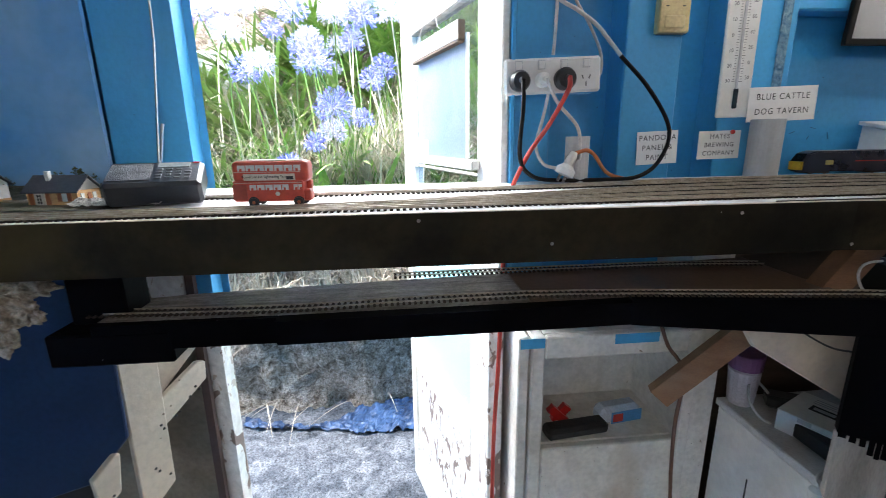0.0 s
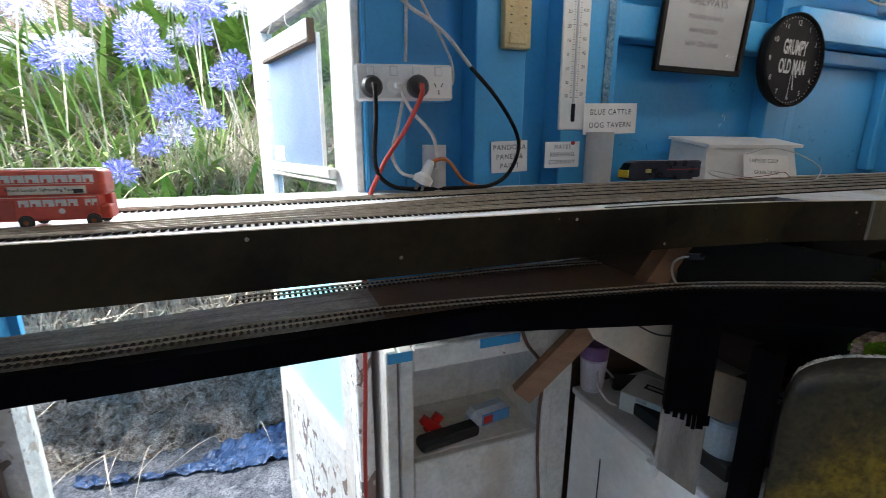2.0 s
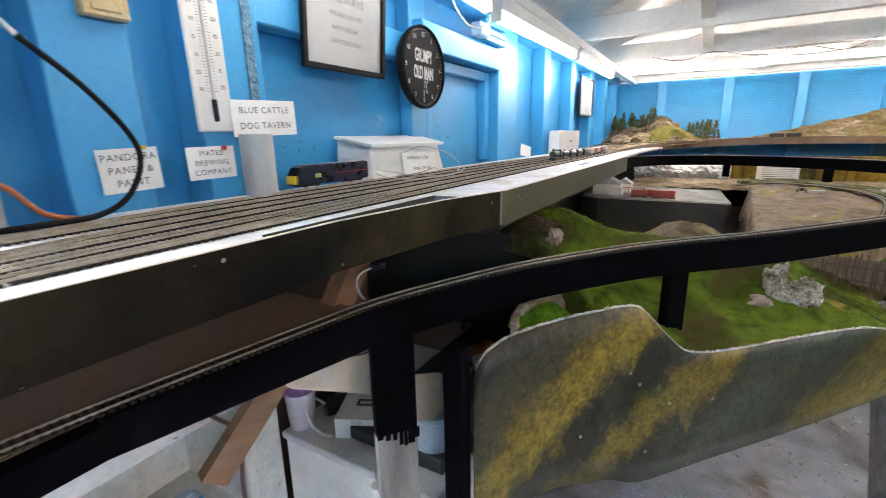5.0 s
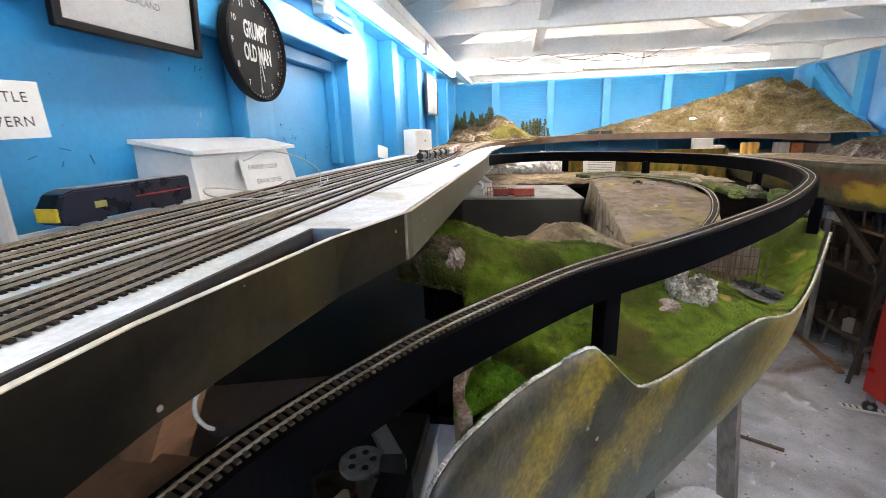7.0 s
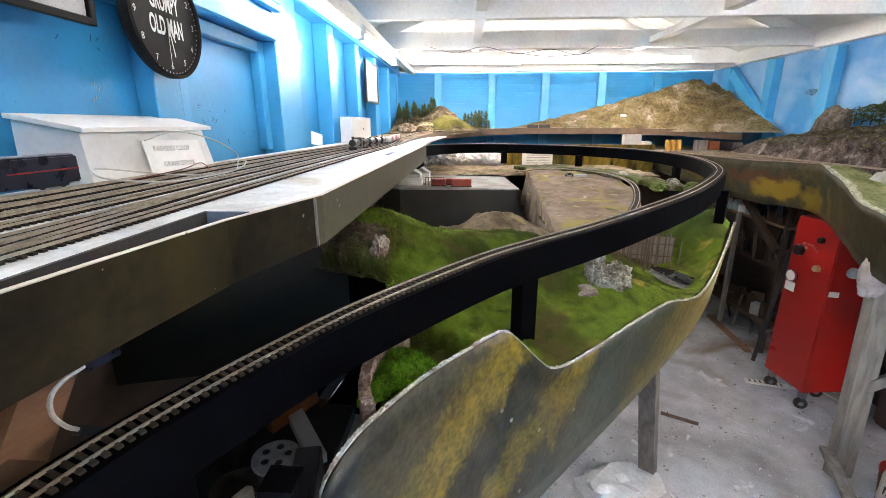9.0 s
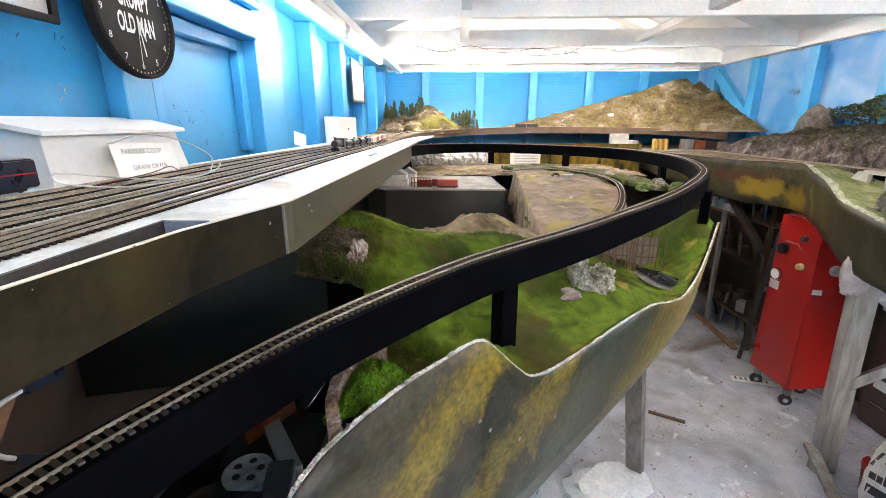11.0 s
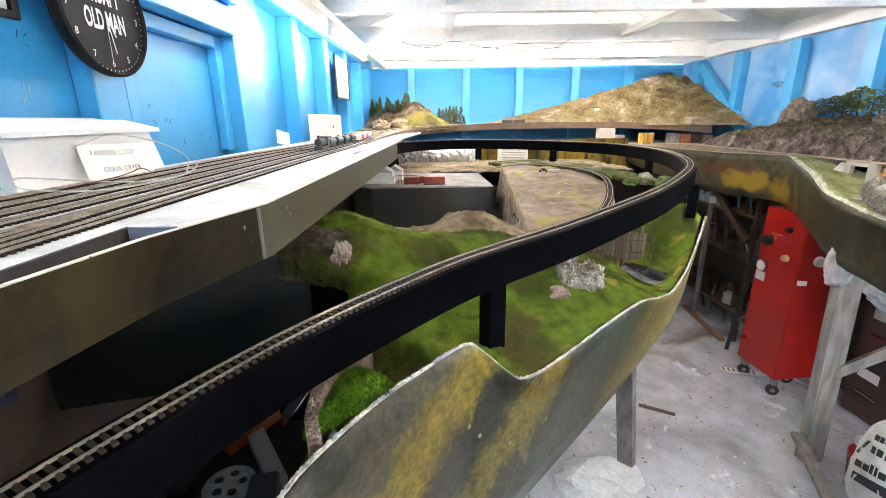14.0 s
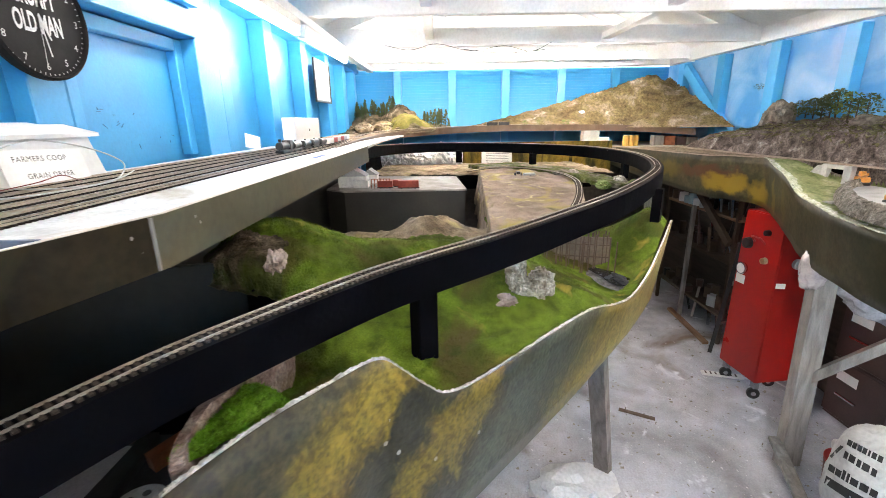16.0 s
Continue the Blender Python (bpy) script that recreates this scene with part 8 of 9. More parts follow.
    # Plain dark panel covering the wall behind the crate.
    solid("dark_side_panel", B(-1.2, -0.61, 1.31, 1.33, 0, 1.5), M("dark_panel_tone", (0.03, 0.026, 0.024), 0.8), "dark panel behind the crate", "panel", kind="structure")
    t = thing("deck_bracket", (-0.3, 1.0, 1.31), "black block carrying the end of the deck", "bracket")
    part("block", B(-0.36, -0.20, 0.956, 1.05, 1.345, 1.391, 0.003), BLACK, t)
    part("hanger", B(-0.345, -0.27, 0.99, 1.05, 1.3915, 1.48, 0.003), BLACK, t)


def lump(c, r, seed, n=4, rough=0.25):
    """A rough stone: a ball pushed about by noise."""
    bm = bmesh.new()
    bmesh.ops.create_icosphere(bm, subdivisions=n, radius=1.0)
    for v in bm.verts:
        d = v.co.normalized()
        k = 1 + 0.55 * rough * noise.fractal(d * 1.5 + Vector((seed, 0, 0)), 0.9, 2.0, 5) - 0.4 * rough * abs(noise.noise(d * 3.4 + Vector((seed, 3, 0))))
        v.co = Vector((c[0] + r[0] * d.x * k, c[1] + r[1] * d.y * k, c[2] + r[2] * d.z * k))
    return bm


left_of_door()


# ---- scenery on the green land ----
RAW_BROWN = M("brown_fence_wood", (0.13, 0.085, 0.055), 0.8, (0.08, 0.055, 0.04), 30, 200, 0.2)


def green_details():
    for c, r, sd, lb in (((1.505, 0.322, 1.312), (0.022, 0.026, 0.055), 2, "white veined grey model rock outcrop"), ((1.53, 0.262, 1.292), (0.034, 0.032, 0.036), 5, "white veined grey model rock outcrop"), ((1.50, 0.285, 1.285), (0.024, 0.036, 0.032), 17, "white veined grey model rock outcrop"), ((1.458, 0.352, 1.276), (0.028, 0.026, 0.018), 3, "small brown grey model boulder"), ((1.385, 0.805, 1.385), (0.028, 0.022, 0.04), 6, "pale pink grey model rock on the hill edge"), ((1.405, 0.785, 1.36), (0.022, 0.02, 0.03), 8, "pale pink grey model rock on the hill edge")):
        solid("model_rock", lump(c, r, sd, rough=0.75), ROCK if sd not in (3, 6, 8) else M("pink_rock", (0.45, 0.36, 0.32), 0.9, (0.24, 0.17, 0.14), 30, 180, 0.8), lb, "model rock", "model rocks")
    edge = [p + Vector((0, 0.003 * bumps(p.x, 0, 24, 1), 0.005 * bumps(p.x, 1, 20, 2))) for p in curve_through([(0.910, 0.726, 1.357), (0.943, 0.738, 1.360), (0.99, 0.743, 1.361), (1.035, 0.737, 1.359), (1.09, 0.727, 1.352), (1.14, 0.722, 1.335), (1.22, 0.732, 1.285)], 10)]
    bm = sweep(edge, [(-0.008, -0.05), (0.006, -0.05), (0.007, 0.004), (-0.006, 0.006)])
    solid("plaster_edge", bm, R("pink_plaster", ((0.12, 0.075, 0.06), (0.26, 0.18, 0.15), (0.38, 0.30, 0.26)), 30, fine=200, bump=1.0), "pinkish plaster edge of the green land", "plaster")
    f = thing("paling_fence", (1.92, 0.06, 1.2), "grey brown model paling fence by the pond", "model fence")
    for i in range(56):
        k = i / 55
        x, y = 2.0 - 0.07 * k, 0.25 - 0.31 * k
        h = 0.055 + 0.012 * _r.random()
        part("paling", add_box(bmesh.new(), -0.0012, 0.0012, -0.0016, 0.0016, 1.185, 1.235 + h, 0, Matrix.Translation((x, y, 0)) @ Matrix.Rotation(radians(_r.uniform(-4, 4)), 4, "Y")), RAW_BROWN, f)
    part("backing", beam((2.014, 0.26, 1.236), (1.944, -0.055, 1.236), 0.004, 0.10), M("dull_brown_backing", (0.15, 0.115, 0.085), 0.9, (0.22, 0.18, 0.14), 25, 200, 0.3), f, "dull brown board behind the palings")
    part("rail", beam((1.986, 0.20, 1.265), (1.926, -0.05, 1.265), 0.002, 0.003), RAW_BROWN, f)
    part("rail", beam((1.986, 0.20, 1.225), (1.926, -0.05, 1.225), 0.002, 0.003), RAW_BROWN, f)

    def pond(u, v):
        a = 6.2832 * u
        rr = v * (1 + 0.25 * math.sin(3 * a + 1))
        return (1.868 + 0.10 * rr * math.cos(a) - 0.04 * rr * math.sin(a), -0.022 + 0.06 * rr * math.sin(a) + 0.045 * rr * math.cos(a), 1.184 + 0.003 * bumps(u * 6, v, 5))
    vs, fs = patch(pond, 40, 10)
    tagged(link("pond_shore", vs, fs, R("grey_shore", ((0.10, 0.095, 0.09), (0.20, 0.195, 0.19), (0.30, 0.29, 0.285)), 26, fine=260, bump=0.6, grain=0.5)), "grey sandy shore round the model pond", "model landscape")
    vs, fs = patch(lambda u, v: tuple(Vector((0.72 * (pond(u, v)[0] - 1.868) + 1.856, 0.6 * (pond(u, v)[1] + 0.022) - 0.03, 1.1885))), 40, 6)
    tagged(link("model_pond", vs, fs, M("dark_pond", (0.010, 0.012, 0.022), 0.25, (0.016, 0.019, 0.032), 20, spec=0.4, bump=0.1)), "dark glossy model pond below the viaduct", "model pond")
    solid("black_rag", lump((1.82, -0.045, 1.189), (0.05, 0.018, 0.008), 4, rough=0.6), M("black_rubble", (0.02, 0.022, 0.03), 0.7), "small heap of black rubble at the pond", "rubble")
    def mound(u, v):
        near = Vector((0.918, 0.735, 0)).lerp(Vector((1.06, 0.618, 0)), u)
        far = Vector((0.922, 0.742, 0)).lerp(Vector((1.12, 0.722, 0)), u)
        p = near.lerp(far, v)
        k = max(0, (u - 0.62) / 0.38)
        return (p.x, p.y, 1.350 + 0.010 * math.sin(math.pi * v) - 0.09 * k * k * (3 - 2 * k) + 0.004 * bumps(p.x, p.y, 40, 3))
    vs, fs = patch(mound, 60, 16)
    tagged(link("green_mound", vs, fs, BRIGHT_FLOCK, smooth=True), "small mound of bright green flock, lifted for light", "model landscape")
    vs, fs = [], []
    for _ in range(7000):
        p = Vector(mound(_r.random(), _r.random()))
        a = _r.uniform(0, 6.28)
        d = Vector((math.cos(a), math.sin(a), 0)) * _r.uniform(0.0005, 0.0012)
        k = len(vs)
        vs += [p - d, p + d, p + Vector((_r.uniform(-0.003, 0.003), _r.uniform(-0.003, 0.003), _r.uniform(0.002, 0.006)))]
        fs.append((k, k + 1, k + 2))
    tagged(link("mound_tuft", vs, fs, BRIGHT_FLOCK), "short bright green flock tufts on the mound, lifted for light", "model grass", kind="stuff")
    vs, fs = [], []
    for _ in range(60000):
        u, v = _r.random(), _r.random()
        q = rim_at(u)
        reach = 0.012 + (0.10 + 0.55 * min(1, u * 2.2)) * v
        x, y = q.x + 0.008 + reach * 0.74, q.y + 0.008 + reach * 0.67
        edge_y = land_edge(x, y) - 0.004
        if y > edge_y or (x > 1.76 and y > 0.29) or (abs(x - 1.83) < 0.12 and abs(y + 0.02) < 0.10) or bumps(x, y, 9, 12) < -0.35 or shoulder(x, y):
            continue
        k = min(1, reach / 0.05)
        z = land_height(x, y) * k + (q.z - 0.006) * (1 - k) + (0.010 * bumps(x, y, 12, 1) + 0.003 * bumps(x, y, 60, 2)) * k
        h = _r.uniform(0.002, 0.006)
        a = _r.uniform(0, 6.28)
        d = Vector((math.cos(a), math.sin(a), 0)) * _r.uniform(0.0005, 0.0014)
        n = len(vs)
        vs += [Vector((x, y, z - 0.001)) - d, Vector((x, y, z - 0.001)) + d, Vector((x + _r.uniform(-0.004, 0.004), y + _r.uniform(-0.004, 0.004), z + h))]
        fs.append((n, n + 1, n + 2))
    tagged(link("grass_tuft", vs, fs, GRASS), "short bright green flock tufts on the hillside", "model grass", kind="stuff")


green_details()


# ---- inside the loop ----
def inner_details():
    t = thing("white_model_station", (2.9, 0.9, 1.3385), "white model station house with grey roofs", "model house", "model houses")

    def gable(x0, x1, y0, y1, h, rh, along_x):
        part("wall", B(x0, x1, y0, y1, 1.3385, 1.3385 + h), WHITE, t)
        z = 1.3385 + h
        bm = bmesh.new()
        o = 0.004
        if along_x:
            r = [(x0 - o, (y0 + y1) / 2, z + rh), (x1 + o, (y0 + y1) / 2, z + rh)]
            e = [(x0 - o, y0 - o, z), (x1 + o, y0 - o, z), (x1 + o, y1 + o, z), (x0 - o, y1 + o, z)]
            q = [bm.verts.new(p) for p in e + r]
            for f in ((0, 1, 5, 4), (2, 3, 4, 5), (0, 4, 3), (1, 2, 5)):
                bm.faces.new([q[i] for i in f])
        else:
            r = [((x0 + x1) / 2, y0 - o, z + rh), ((x0 + x1) / 2, y1 + o, z + rh)]
            e = [(x0 - o, y0 - o, z), (x0 - o, y1 + o, z), (x1 + o, y1 + o, z), (x1 + o, y0 - o, z)]
            q = [bm.verts.new(p) for p in e + r]
            for f in ((0, 1, 5, 4), (2, 3, 4, 5), (0, 4, 3), (1, 2, 5)):
                bm.faces.new([q[i] for i in f])
        part("roof", bm, M("pale_grey_roof", (0.45, 0.45, 0.46), 0.6), t)
    gable(2.80, 2.90, 0.86, 1.0, 0.055, 0.04, True)
    gable(2.78, 2.85, 0.85, 0.92, 0.035, 0.0, False)
    gable(2.90, 2.98, 0.82, 0.90, 0.05, 0.03, True)
    for i, (x, y, l, h) in enumerate(((2.735, 0.645, 0.10, 0.034), (2.76, 0.76, 0.07, 0.03), (2.79, 0.72, 0.08, 0.03))):
        w = thing("toy_goods_wagon", (x, y, 1.3385), "dull red model goods wagon on the platform", "toy wagon", "platform wagons")
        part("body", B(x - 0.014, x + 0.014, y - l / 2, y + l / 2, 1.345, 1.345 + h, 0.001), M("dull_red", (0.32, 0.055, 0.035), 0.5, (0.24, 0.04, 0.03), 60), w)
        part("chassis", B(x - 0.012, x + 0.012, y - l / 2 - 0.004, y + l / 2 + 0.004, 1.341, 1.3448), BLACK_PLASTIC, w)
        for dy in (-l / 3, l / 3):
            part("wheel", lathe([(0.005, -0.013), (0.005, 0.013)], (0, 0, 0), 10, axis=Matrix.Translation((x, y + dy, 1.3435)) @ Matrix.Rotation(radians(90), 4, "Y")), BLACK_PLASTIC, w)
    f = thing("red_model_fence", (2.75, 0.78, 1.3385), "thin red model framework beside the station", "model fence")
    for i in range(7):
        part("post", B(2.748, 2.751, 0.735 + 0.015 * i, 0.738 + 0.015 * i, 1.3385, 1.385), RUST, f)
    for z in (1.36, 1.383):
        part("bar", B(2.748, 2.751, 0.735, 0.83, z, z + 0.003), RUST, f)
    track("inner_track", [(2.95, 0.34, 1.392), (3.1, 0.18, 1.393), (3.05, 0.02, 1.393), (2.85, -0.10, 1.392), (2.6, -0.12, 1.390), (2.35, -0.07, 1.385), (2.15, 0.0, 1.36), (1.98, 0.10, 1.33)], "inner curved track round the brown field")
    m = thing("model_tractor", (2.78, 0.09, 1.39), "tiny model tractor with a grey trailer", "model vehicle")
    part("bonnet", B(2.765, 2.80, 0.095, 0.112, 1.396, 1.408, 0.001), BLACK_PLASTIC, m)
    part("trailer", B(2.72, 2.75, 0.03, 0.085, 1.394, 1.404, 0.001), GREY_PVC, m)
    for x, y, r in ((2.77, 0.118, 0.008), (2.77, 0.09, 0.008), (2.795, 0.118, 0.005), (2.735, 0.05, 0.005)):
        part("wheel", lathe([(r, -0.002), (r, 0.002)], (0, 0, 0), 12, axis=Matrix.Translation((x, y, 1.388 + r)) @ Matrix.Rotation(radians(90), 4, "X")), BLACK_PLASTIC, m)

    def strip(u, v):
        a = radians(-100 + 125 * u)
        r = 0.30 + 0.22 * v
        x, y = 2.62 + (r * 1.9) * math.cos(a), 0.10 + r * 0.92 * math.sin(a)
        return (x, y, 1.372 - 0.02 * v + 0.010 * bumps(x, y, 14, 3, 6))
    vs, fs = patch(strip, 160, 40)
    ob = link("loop_verge", vs, fs, R("rough_verge", ((0.06, 0.085, 0.02), (0.12, 0.14, 0.04), (0.20, 0.18, 0.14), (0.33, 0.31, 0.27)), 8, fine=200, bump=1.0, grain=0.8), smooth=True)
    tagged(ob, "patchy green and grey verge outside the inner track", "model landscape")
    md = ob.modifiers.new("thick", "SOLIDIFY")
    md.thickness, md.offset = 0.02, -1
    for c, r, sd in (((2.35, -0.30, 1.385), (0.05, 0.035, 0.03), 3), ((2.6, -0.33, 1.385), (0.04, 0.025, 0.018), 6), ((2.95, -0.22, 1.385), (0.06, 0.02, 0.012), 9), ((2.5, -0.22, 1.375), (0.05, 0.03, 0.02), 12)):
        solid("model_rock", lump(c, r, sd, rough=0.5), BUSH if sd in (3, 12) else ROCK, "small mossy model rock on the verge", "model rock", "model rocks")
    n = thing("foil_bundle", (4.35, 0.6, 1.3), "crumpled silver plastic sheet behind the loop", "plastic sheet")
    vs, fs = patch(lambda u, v: (4.42 - 0.10 * math.sin(math.pi * v) - 0.06 * abs(bumps(u * 3, v, 3.5, 5, 2)) - 0.02 * abs(bumps(u * 3, v, 11, 8, 2)), 0.30 + 0.68 * u, 1.27 + 0.185 * v + (0.04 * bumps(u * 2, 0, 3, 4) + 0.02 * abs(bumps(u * 6, v, 4, 7, 2))) * v), 70, 26)
    link("sheet", vs, fs, M("crumpled_silver", (0.88, 0.88, 0.89), 0.3, (0.70, 0.71, 0.72), 40, 90, 0.6), n)
    p = thing("ruled_paper", (4.46, 0.0, 1.27), "sheet of white paper with ruled lines", "paper")
    part("sheet", B(4.462, 4.4655, -0.135, 0.128, 1.275, 1.43), PAPER, p)
    for i in range(9):
        part("line", B(4.4605, 4.4615, -0.11, 0.09, 1.29 + 0.014 * i, 1.2925 + 0.014 * i), INK, p)
    g = thing("green_shelf_strip", (4.2, 0.5, 1.28), "brown and green model meadow behind the loop", "model landscape")
    vs, fs = patch(lambda u, v: (3.45 + 1.0 * v, 0.95 - 1.6 * u, 1.318 - 0.02 * v + 0.014 * bumps(u * 2, v, 9, 2, 6)), 90, 50)
    link("meadow", vs, fs, BROWN, g, smooth=True)
    part("base", B(3.76, 4.44, -0.6, 0.93, 1.18, 1.25), BLACK, g)


inner_details()


# ---- along the end wall ----
def rear_details():
    for i in range(3):
        solid("yellow_silo", lathe([(0.023, 0), (0.023, 0.085), (0.018, 0.092)], (4.585, -1.158 - 0.046 * i, 1.415), 18), M("ochre_silo", (0.62, 0.38, 0.08), 0.5), "ochre yellow model silo", "model silo", "silos")
    for y0, y1, z in ((-0.93, -0.785, 1.55), (-1.02, -0.935, 1.49)):
        solid("white_model_block", B(4.60, 4.68, y0, y1, 1.415, z, 0.002), M("cream_card", (0.66, 0.64, 0.58), 0.6), "plain cream model factory block", "model building", "model blocks")
    b = thing("brown_model_sheds", (4.65, -1.65, 1.41), "row of weathered brown model sheds under the shelf", "model building")
    for i in range(4):
        part("shed", B(4.62, 4.70, -1.52 - 0.10 * i, -1.43 - 0.10 * i, 1.40, 1.50 - 0.006 * i, 0.002), (GREY_WOOD, RUST, BROWN_STEEL, GREY_WOOD)[i], b)
    solid("lower_rear_deck", B(4.49, 5.49, -1.86, -0.4, 1.385, 1.414), M("dusty_rear_deck", (0.30, 0.27, 0.22), 0.8), "dusty lower deck of the layout in the corner", "model railway baseboard")
    rnd = random.Random(11)

    for k in range(66):
        if k < 48:
            x, y = rnd.uniform(4.95, 5.4), rnd.uniform(0.93, 1.32)
        else:
            x, y = rnd.uniform(4.85, 5.3), rnd.uniform(0.38, 0.64)
        model_tree(x, y, 1.555 + rear_hill(x, y), rnd.uniform(0.08, 0.17), CONIFER, rnd, 90, rnd.uniform(0.2, 0.34))
    for y in (-0.30, -0.42, -0.66, -0.70):
        model_tree(4.8, y, 1.60, 0.05, BUSH, rnd, 60, 0.5, "model_bush", "small round dark model bush by the rear track", "model tree", False)
    for c, r, sd in (((4.75, 1.0, 1.60), (0.10, 0.10, 0.06), 3), ((5.05, 0.80, 1.70), (0.12, 0.1, 0.06), 5), ((4.6, 1.15, 1.60), (0.10, 0.08, 0.05), 8)):
        solid("model_rock", lump(c, r, sd, rough=0.5), BROWN, "rough brown model outcrop on the rear hill", "model rock", "model rocks")
    solid("white_stone", lump((4.86, -0.84, 1.715), (0.02, 0.03, 0.014), 2, rough=0.6), PAPER, "white plaster chip on the mountain", "chip")
    t = thing("rear_model_train", (4.83, -0.15, 1.605), "dark model train standing on the rear shelf", "toy train")
    for i in range(2):
        part("wagon", B(4.81, 4.835, -0.05 - 0.11 * i, 0.05 - 0.11 * i, 1.607, 1.635, 0.002), BLACK_PLASTIC, t)
    track("rear_track", [(3.6, 1.06, BT + 0.008), (4.2, 0.98, 1.577), (4.65, 0.62, 1.592), (4.82, 0.1, 1.604), (4.83, -0.5, 1.606), (4.78, -1.2, 1.596)], "single track along the rear shelf")
    k = thing("roof_wiring", (4.11, 0.2, 2.19), "loose thin wires pinned along the tie beam", "wire")
    part("wire", tube(curve_through([(4.12, 0.9, 2.2), (4.12, 0.7, 2.16), (4.12, 0.5, 2.2), (4.12, 0.25, 2.15), (4.12, 0.0, 2.18), (4.12, -0.2, 2.14), (4.12, -0.35, 2.2)], 6), 0.002, 5), BLACK_PLASTIC, k)
    part("wire", tube(curve_through([(4.12, 0.3, 2.16), (4.12, 0.0, 2.13), (4.12, -0.3, 2.15)], 6), 0.002, 5), BLACK_PLASTIC, k)


rear_details()


# ---- the south side and the floor ----
PALE_TEAL = M("pale_teal_plastic", (0.30, 0.45, 0.50), 0.5, (0.40, 0.48, 0.50), 30)


def south_details():
    rnd = random.Random(3)
    for c, r, sd in (((3.72, -1.84, 1.655), (0.115, 0.045, 0.095), 4), ((3.81, -1.84, 1.61), (0.06, 0.05, 0.10), 9), ((3.63, -1.83, 1.64), (0.05, 0.05, 0.09), 21), ((3.03, -1.79, 1.62), (0.06, 0.05, 0.035), 11), ((2.94, -1.77, 1.60), (0.06, 0.05, 0.04), 13), ((2.75, -1.76, 1.60), (0.10, 0.06, 0.05), 17)):
        solid("model_crag", lump(c, r, sd, rough=0.55), M("crag", (0.20, 0.165, 0.135), 0.95, (0.10, 0.085, 0.07), 30, 180, 0.9), "grey brown model crag on the hillside", "model rock", "model rocks")
    for x, z, h in ((3.55, 1.645, 0.10), (3.49, 1.64, 0.105), (3.43, 1.635, 0.12), (3.37, 1.635, 0.125), (3.31, 1.64, 0.14), (3.27, 1.64, 0.155)):
        model_tree(x, -1.84, z, h, CONIFER, rnd, 90, 0.42, "model_broadleaf", "dark green bushy model tree on the hilltop", "model tree", False)
    for x, z, h in ((3.13, 1.62, 0.15), (3.08, 1.62, 0.12), (3.02, 1.63, 0.13), (2.86, 1.63, 0.12)):
        model_tree(x, -1.79, z, h, BUSH if x > 3.1 else CONIFER, rnd, 80, 0.5, "model_broadleaf", "sparse olive model tree on the hillside", "model tree", False)
    for k in range(130):
        x = rnd.uniform(2.5, 4.4)
        y = -1.64 - 0.2 * rnd.random()
        model_tree(x, y, (1.525 if x < 3.9 else 1.525 - 0.2 * (x - 3.9)) + 0.25 * (-1.64 - y), rnd.uniform(0.015, 0.035), BUSH if k % 3 else CONIFER, rnd, 26, 0.75, "model_scrub", "small tuft of olive model scrub", "model tree", False, "scrub tufts")
    t = thing("tunnel_portal", (2.85, -1.55, 1.33), "pale grey model tunnel portal", "model tunnel")
    pale = M("pale_portal", (0.50, 0.49, 0.47), 0.8, (0.38, 0.37, 0.35), 30, 200, 0.2)
    for x0, x1, z0, z1 in ((2.885, 2.92, 1.318, 1.408), (2.745, 2.79, 1.318, 1.408), (2.7905, 2.8845, 1.388, 1.408)):
        part("face", B(x0, x1, -1.552, -1.525, z0, z1, 0.002), pale, t)
    part("mouth", B(2.791, 2.884, -1.552, -1.548, 1.318, 1.3875), M("tunnel_dark", (0.002, 0.002, 0.002), 1.0, bump=0, spec=0), t, "black tunnel mouth")
    bm = plate([(0, 1.318), (0.075, 1.318), (0.02, 1.40), (0, 1.40)], -0.005, 0.005)
    bm.transform(Matrix.Translation((2.921, -1.53, 0)) @ Matrix.Rotation(radians(42), 4, "Z"))
    part("wing", bm, pale, t)
    m = Matrix.Translation((2.66, -1.50, 0)) @ Matrix.Rotation(radians(-20), 4, "Z")
    orange = M("orange_plant_paint", (0.62, 0.27, 0.04), 0.5, (0.45, 0.18, 0.03), 40)
    e = thing("model_excavator", (2.66, -1.50, 1.33), "orange model excavator at the edge of the quarry", "model vehicle")
    part("body", add_box(bmesh.new(), -0.045, 0.02, -0.02, 0.02, 1.348, 1.372, 0.004, m), orange, e)
    part("cab", add_box(bmesh.new(), 0.0, 0.025, -0.018, 0.004, 1.3725, 1.395, 0.003, m), orange, e)
    part("tracks", add_box(bmesh.new(), -0.045, 0.03, -0.024, 0.024, 1.332, 1.3475, 0.004, m), BLACK_PLASTIC, e)
    part("boom", beam(m @ Vector((-0.03, 0.012, 1.37)), m @ Vector((-0.085, 0.015, 1.39)), 0.008, 0.01), orange, e)
    d = thing("model_dumper", (2.2, -1.2, 1.33), "small orange model dumper on the quarry floor", "model vehicle")
    part("skip", B(2.17, 2.22, -1.21, -1.18, 1.343, 1.362, 0.003), orange, d)
    part("wheels", B(2.168, 2.222, -1.212, -1.178, 1.3335, 1.3428, 0.003), BLACK_PLASTIC, d)
    bank = curve_through([(2.66, -1.53, 0), (2.60, -1.40, 0), (2.45, -1.245, 0), (2.17, -1.035, 0), (1.98, -0.965, 0), (1.72, -0.95, 0)], 10)

    def rubble(u, v):
        k = u * (len(bank) - 1)
        i = min(len(bank) - 2, int(k))
        q = bank[i].lerp(bank[i + 1], k - i)
